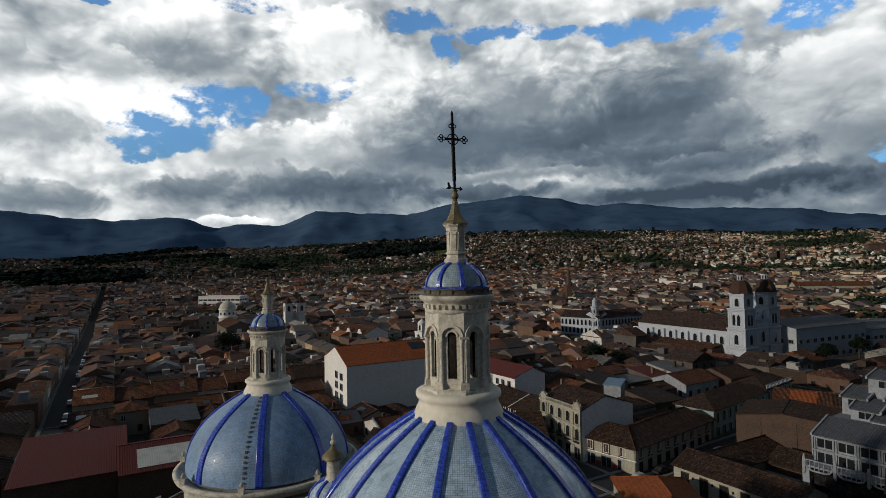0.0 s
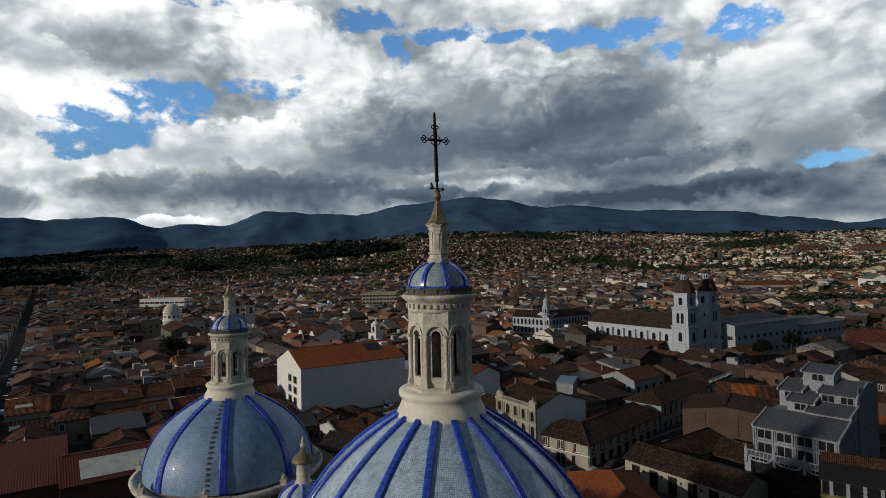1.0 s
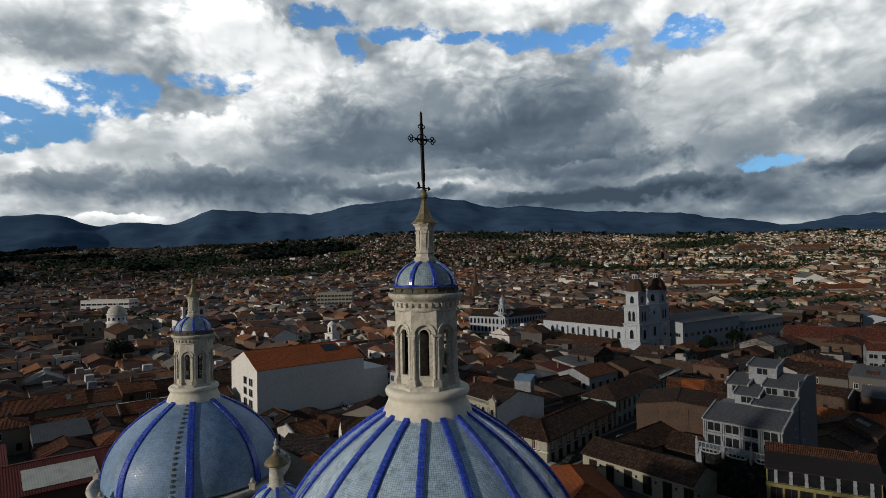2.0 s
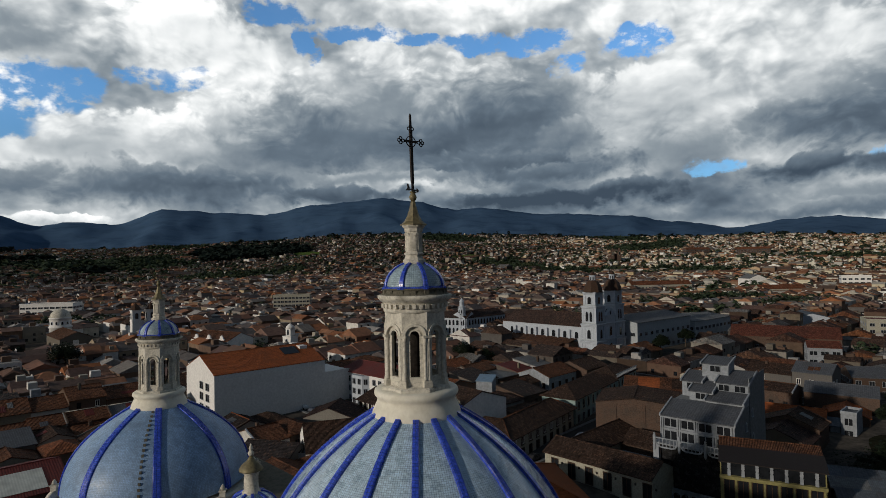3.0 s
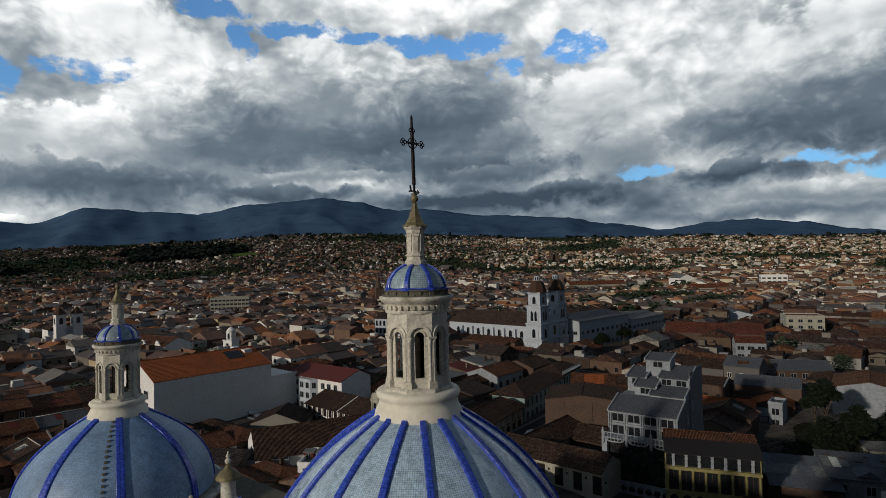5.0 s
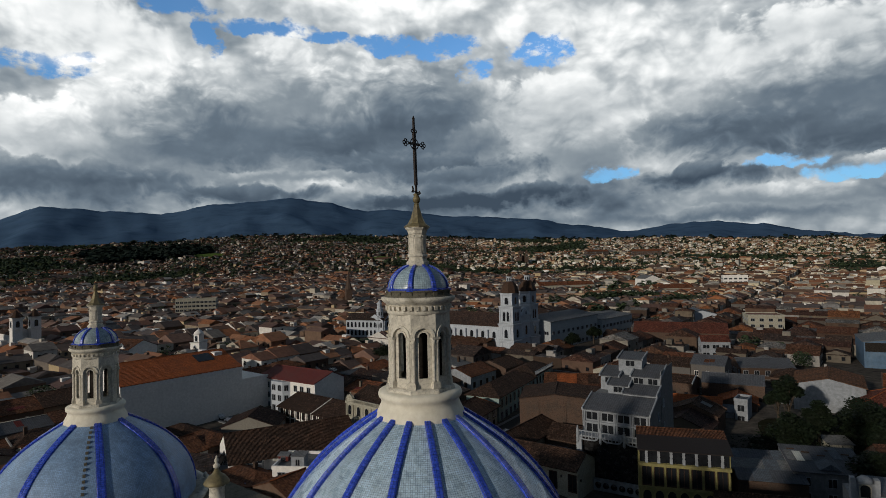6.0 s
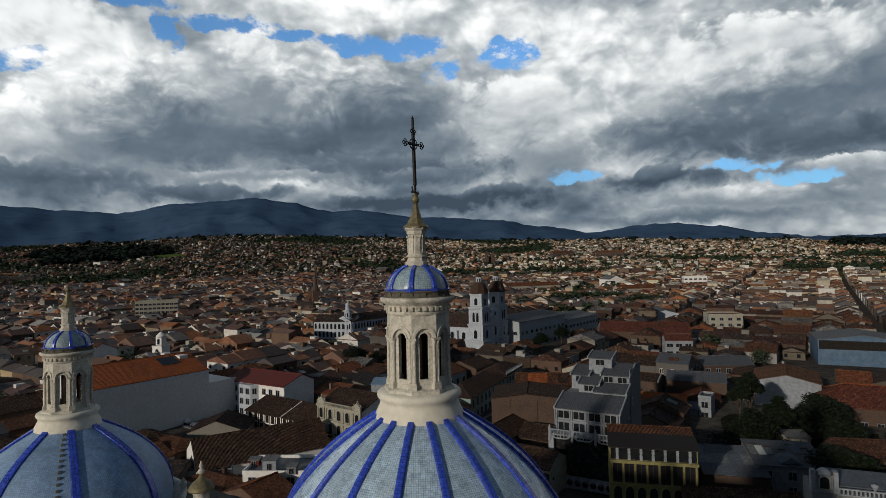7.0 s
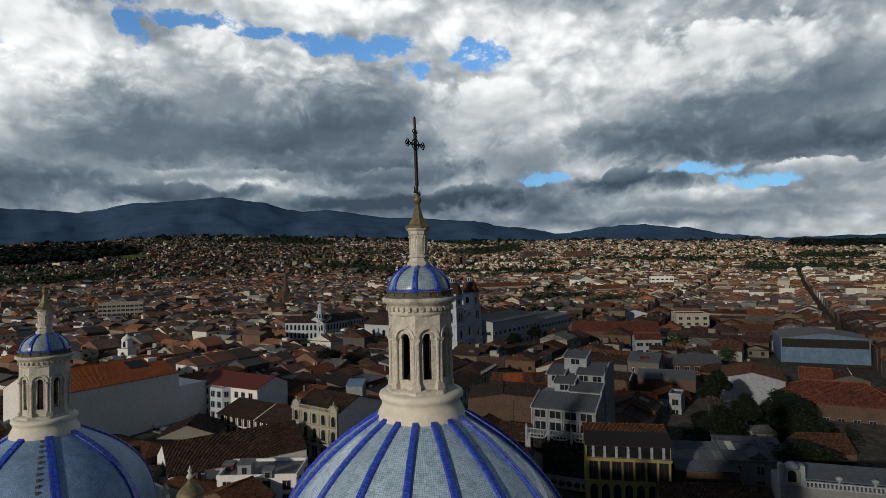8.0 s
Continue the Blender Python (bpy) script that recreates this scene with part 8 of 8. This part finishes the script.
# scattered districts up the hillsides
for _ in range(34000):
    az = rng.uniform(-52, 76)
    r = math.sqrt(rng.uniform(960 ** 2, 2420 ** 2))
    x, y = HUB[0] + r * math.sin(radians(az)), HUB[1] + r * math.cos(radians(az))
    if not free(x, y, 6):
        continue
    clump = noise.noise((x * 0.0032, y * 0.0032, 9.1))
    wood = abs(az + 5.5) < 4.6 + noise.noise((r * 0.01, 2.0, 0.0)) * 1.5 and 1590 + 22 * (az + 5.5) < r < 2090 or -39 < az < -29 and 1050 < r < 1380 and noise.noise((x * 0.006, y * 0.006, 1.3)) > -0.2
    wood = wood or -44 < az < -18 and r > 1250 and noise.noise((x * 0.004, y * 0.004, 3.3)) > 0.38 or az > 60 and r > 2050
    if wood:
        for _ in range(3):
            WOOD.append((x + rng.uniform(-9, 9), y + rng.uniform(-9, 9), rng.uniform(9, 16)))
        continue
    if clump < -0.28 or rng.random() < 0.26:
        if rng.random() < 0.9:
            TREES.append((x, y, rng.uniform(5, 10)))
        continue
    h = rng.choice((2.8, 3.2, 4.2, 5.5, 6.0)) * (1.8 if rng.random() < 0.03 else 1)
    big = rng.random() < 0.03
    sunlit_hill = az > 24 + 14 * noise.noise((x * 0.003, y * 0.003, 6.0))          # paler colours on this side stand for sunlight
    dim = rng.random() < 0.5          # half of the rest take the cloud-shadow colours
    w, d = (rng.uniform(22, 45), rng.uniform(12, 16)) if big else (rng.uniform(6, 12), rng.uniform(5, 8))
    district = 0.6 * noise.noise((x * 0.002, y * 0.002, 2.0))
    far_house(x, y, w, d, GRID + district + rng.choice((0, math.pi / 2)) + rng.uniform(-0.12, 0.12), h, rng.choices(("gable", "hip", "flat"), (6, 1, 3.5))[0], rng.uniform(0.18, 0.3), False, hill_roof if sunlit_hill else mid_roof if dim else far_roof, hill_wall if sunlit_hill else mid_wall if dim else far_wall)

for name, b, mat, label in (("old_town_walls", mid_wall, "wall_mid", "brick and stained plaster walls of the old town, darkened as under cloud"), ("old_town_roofs", mid_roof, "roof_mid", "brown weathered clay roofs of the old town, darkened as under cloud"), ("far_town_walls", far_wall, "wall_far", "dense town of cream, white and brick walls up the valley"), ("far_town_roofs", far_roof, "roof_far", "sea of brown and orange clay tile roofs"),
                            ("hillside_walls", hill_wall, "wall_hill", "cream and brick houses up the hillside, coloured paler as in sun"), ("hillside_roofs", hill_roof, "roof_hill", "tan and orange roofs up the hillside, coloured paler as in sun"),
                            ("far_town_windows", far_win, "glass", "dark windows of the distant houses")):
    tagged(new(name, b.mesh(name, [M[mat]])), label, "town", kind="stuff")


# ---- trees ----
def leaf_clump(b, cx, cy, cz, r, n, size, mat=0):
    """Small bent leaf cards scattered through a lumpy ball."""
    for _ in range(n):
        t = rng.random() ** 0.4
        a, e = rng.uniform(0, math.tau), math.asin(rng.uniform(-0.9, 1))
        px, py, pz = cx + r * t * math.cos(e) * math.cos(a), cy + r * t * math.cos(e) * math.sin(a), cz + r * 0.85 * t * math.sin(e)
        s = size * rng.uniform(0.6, 1.3)
        q = Matrix.Rotation(rng.uniform(0, math.tau), 3, "Z") @ Matrix.Rotation(rng.uniform(-1.0, 1.0), 3, "X")
        pts = [q @ Vector(p) for p in ((-s, -s * 0.5, 0), (0, -s * 0.15, s * 0.3), (s, -s * 0.5, 0), (s * 0.5, s * 0.8, 0.1 * s), (-s * 0.5, s * 0.8, 0.1 * s))]
        b.add([(px + p.x, py + p.y, pz + p.z) for p in pts], [(0, 1, 4), (1, 3, 4), (1, 2, 3)], mat)


def tree(x, y, height, spread, label, cards=3600):
    gz = ground_z(x, y)
    root = thing("tree", Matrix.Translation((x, y, gz)), label, "tree", "trees of the courtyards")
    t = Builder()
    t.lathe([(0.45, -0.5), (0.34, 0.6), (0.26, height * 0.3), (0.16, height * 0.6), (0.05, height * 0.85)], 8)
    ends = []
    for k in range(6):
        a = math.tau * k / 6 + rng.uniform(-0.3, 0.3)
        z0 = height * rng.uniform(0.25, 0.45)
        e = (spread * 0.6 * math.cos(a), spread * 0.6 * math.sin(a), z0 + height * rng.uniform(0.15, 0.35))
        t.tube([(0, 0, z0), (e[0] * 0.5, e[1] * 0.5, z0 + (e[2] - z0) * 0.65), e], 0.1, 5)
        ends.append(e)
    part("trunk", t, M["bark"], root)
    b = Builder()
    ends += [(0, 0, height * 0.8), (spread * 0.25, -spread * 0.2, height * 0.7), (-spread * 0.3, spread * 0.1, height * 0.62)]
    for e in ends:
        leaf_clump(b, e[0], e[1], e[2], spread * rng.uniform(0.38, 0.52), cards // len(ends), 0.34)
    part("crown", b, M["leaf"], root, "dark uneven leafy crown")


for x, y, h, s, label in ((118, 70, 18, 3.6, "tall dark cypress-like garden tree"), (117, 62, 13, 3.4, "dark leafy garden tree beside shed"), (128, 59, 10.5, 6.5, "broad dark courtyard tree"), (134, 62, 9.5, 5.5, "broad dark courtyard tree"),
                          (106, 43, 9, 5, "rounded dark shrub tree"), (-101, 226, 13, 6, "rounded dark green courtyard tree"), (53, 192, 10, 5.5, "dark leafy tree in a courtyard"), (60, 186, 8, 4, "dark leafy tree in a courtyard"),
                          (140, 190, 9, 4, "rounded tree before the grey hall"), (163, 205, 9, 4, "rounded tree before the grey hall"), (124, 52, 8, 5, "dark garden shrub tree"), (107, 40.5, 8, 4.5, "rounded dark shrub tree"), (121, 75, 15, 3, "tall dark cypress-like garden tree"), (111, 64, 9, 5, "dark garden shrub tree")):
    tree(x, y, h, s, label)

garden = Builder()
for _ in range(150):
    gx, gy = rng.uniform(98, 142), rng.uniform(40, 78)
    if abs(gx - 120) + abs(gy - 59) < 30:
        h_ = rng.uniform(1.0, 3.2)
        leaf_clump(garden, gx, gy, ground_z(gx, gy) + h_ * 0.5, h_ * 0.8, 70, 0.3)
tagged(new("garden_shrubs", garden.mesh("garden_shrubs", [M["leaf"]])), "dark overgrown shrubs filling the courtyard gardens", "shrubs", kind="stuff")

for name, spots, mat, label in (("far_trees", TREES, "leaf_far", "scattered dark green trees among the distant houses"), ("dark_woods", WOOD, "wood_far", "dark dense woods on the hillside and along its crest")):
    woods = Builder()
    for x, y, s in spots:
        gz = ground_z(x, y)
        r = math.hypot(x - HUB[0], y - HUB[1])
        leaf_clump(woods, x, y, gz + s * 0.5, s * 0.62, 420 if r < 260 else 90 if r < 600 else 18 if r < 1200 else 8, s * (0.07 if r < 260 else 0.15 if r < 600 else 0.3 if r < 1200 else 0.5))
    tagged(new(name, woods.mesh(name, [M[mat]])), label, "trees", kind="stuff")


# ---- parked cars ----
def car_meshes():
    body, tyre = Builder(), Builder()
    prof = [(-2.1, 0.35), (-2.1, 0.8), (-1.35, 0.92), (-0.75, 1.42), (0.9, 1.45), (1.7, 0.95), (2.1, 0.85), (2.1, 0.35)]
    n = len(prof)
    v = [(x, -0.82 if z < 1 else -0.66, z) for x, z in prof] + [(x, 0.82 if z < 1 else 0.66, z) for x, z in prof]
    body.add(v, [tuple(range(n)), tuple(reversed(range(n, 2 * n)))] + [(i, n + i, n + (i + 1) % n, (i + 1) % n) for i in range(n)])
    glass = Builder()
    glass.box(-0.95, 1.15, -0.76, 0.76, 0.98, 1.36, taper=0.1)
    tyre.lathe([(0.1, -0.1), (0.32, -0.1), (0.34, 0), (0.32, 0.1), (0.1, 0.1)], 14)
    return body.mesh("body", [M["car_a"]]), glass.mesh("cabin_glass", [M["glass"]]), tyre.mesh("wheel", [M["rubber"]])


CAR = car_meshes()


def car(p, turn):
    root = thing("parked_car", Matrix.Translation((p.x, p.y, ground_z(p.x, p.y) + 0.06)) @ Matrix.Rotation(turn, 4, "Z"), "small parked car at the kerb of the street", "car", "parked cars")
    part("body", CAR[0], None, root)
    part("cabin_glass", CAR[1], None, root)
    for x in (-1.35, 1.35):
        for y in (-0.78, 0.78):
            part("wheel", CAR[2], None, root, "", Matrix.Translation((x, y, 0.34)) @ Matrix.Rotation(math.pi / 2, 4, "X"))


for k, side in ((-1, 2.0), (0, -2.0)):
    s = -20.0 if k else 3.0
    while s < 240:
        c = J + U * (k * PITCH + side) + V * s
        if rng.random() < 0.75:
            car(c, math.atan2(V.y, V.x))
        s += rng.uniform(5.2, 8.5)
s = 6.0
while s < 90:
    c = J + U * s + V * -2.0
    car(c, math.atan2(U.y, U.x))
    s += rng.uniform(6, 14)
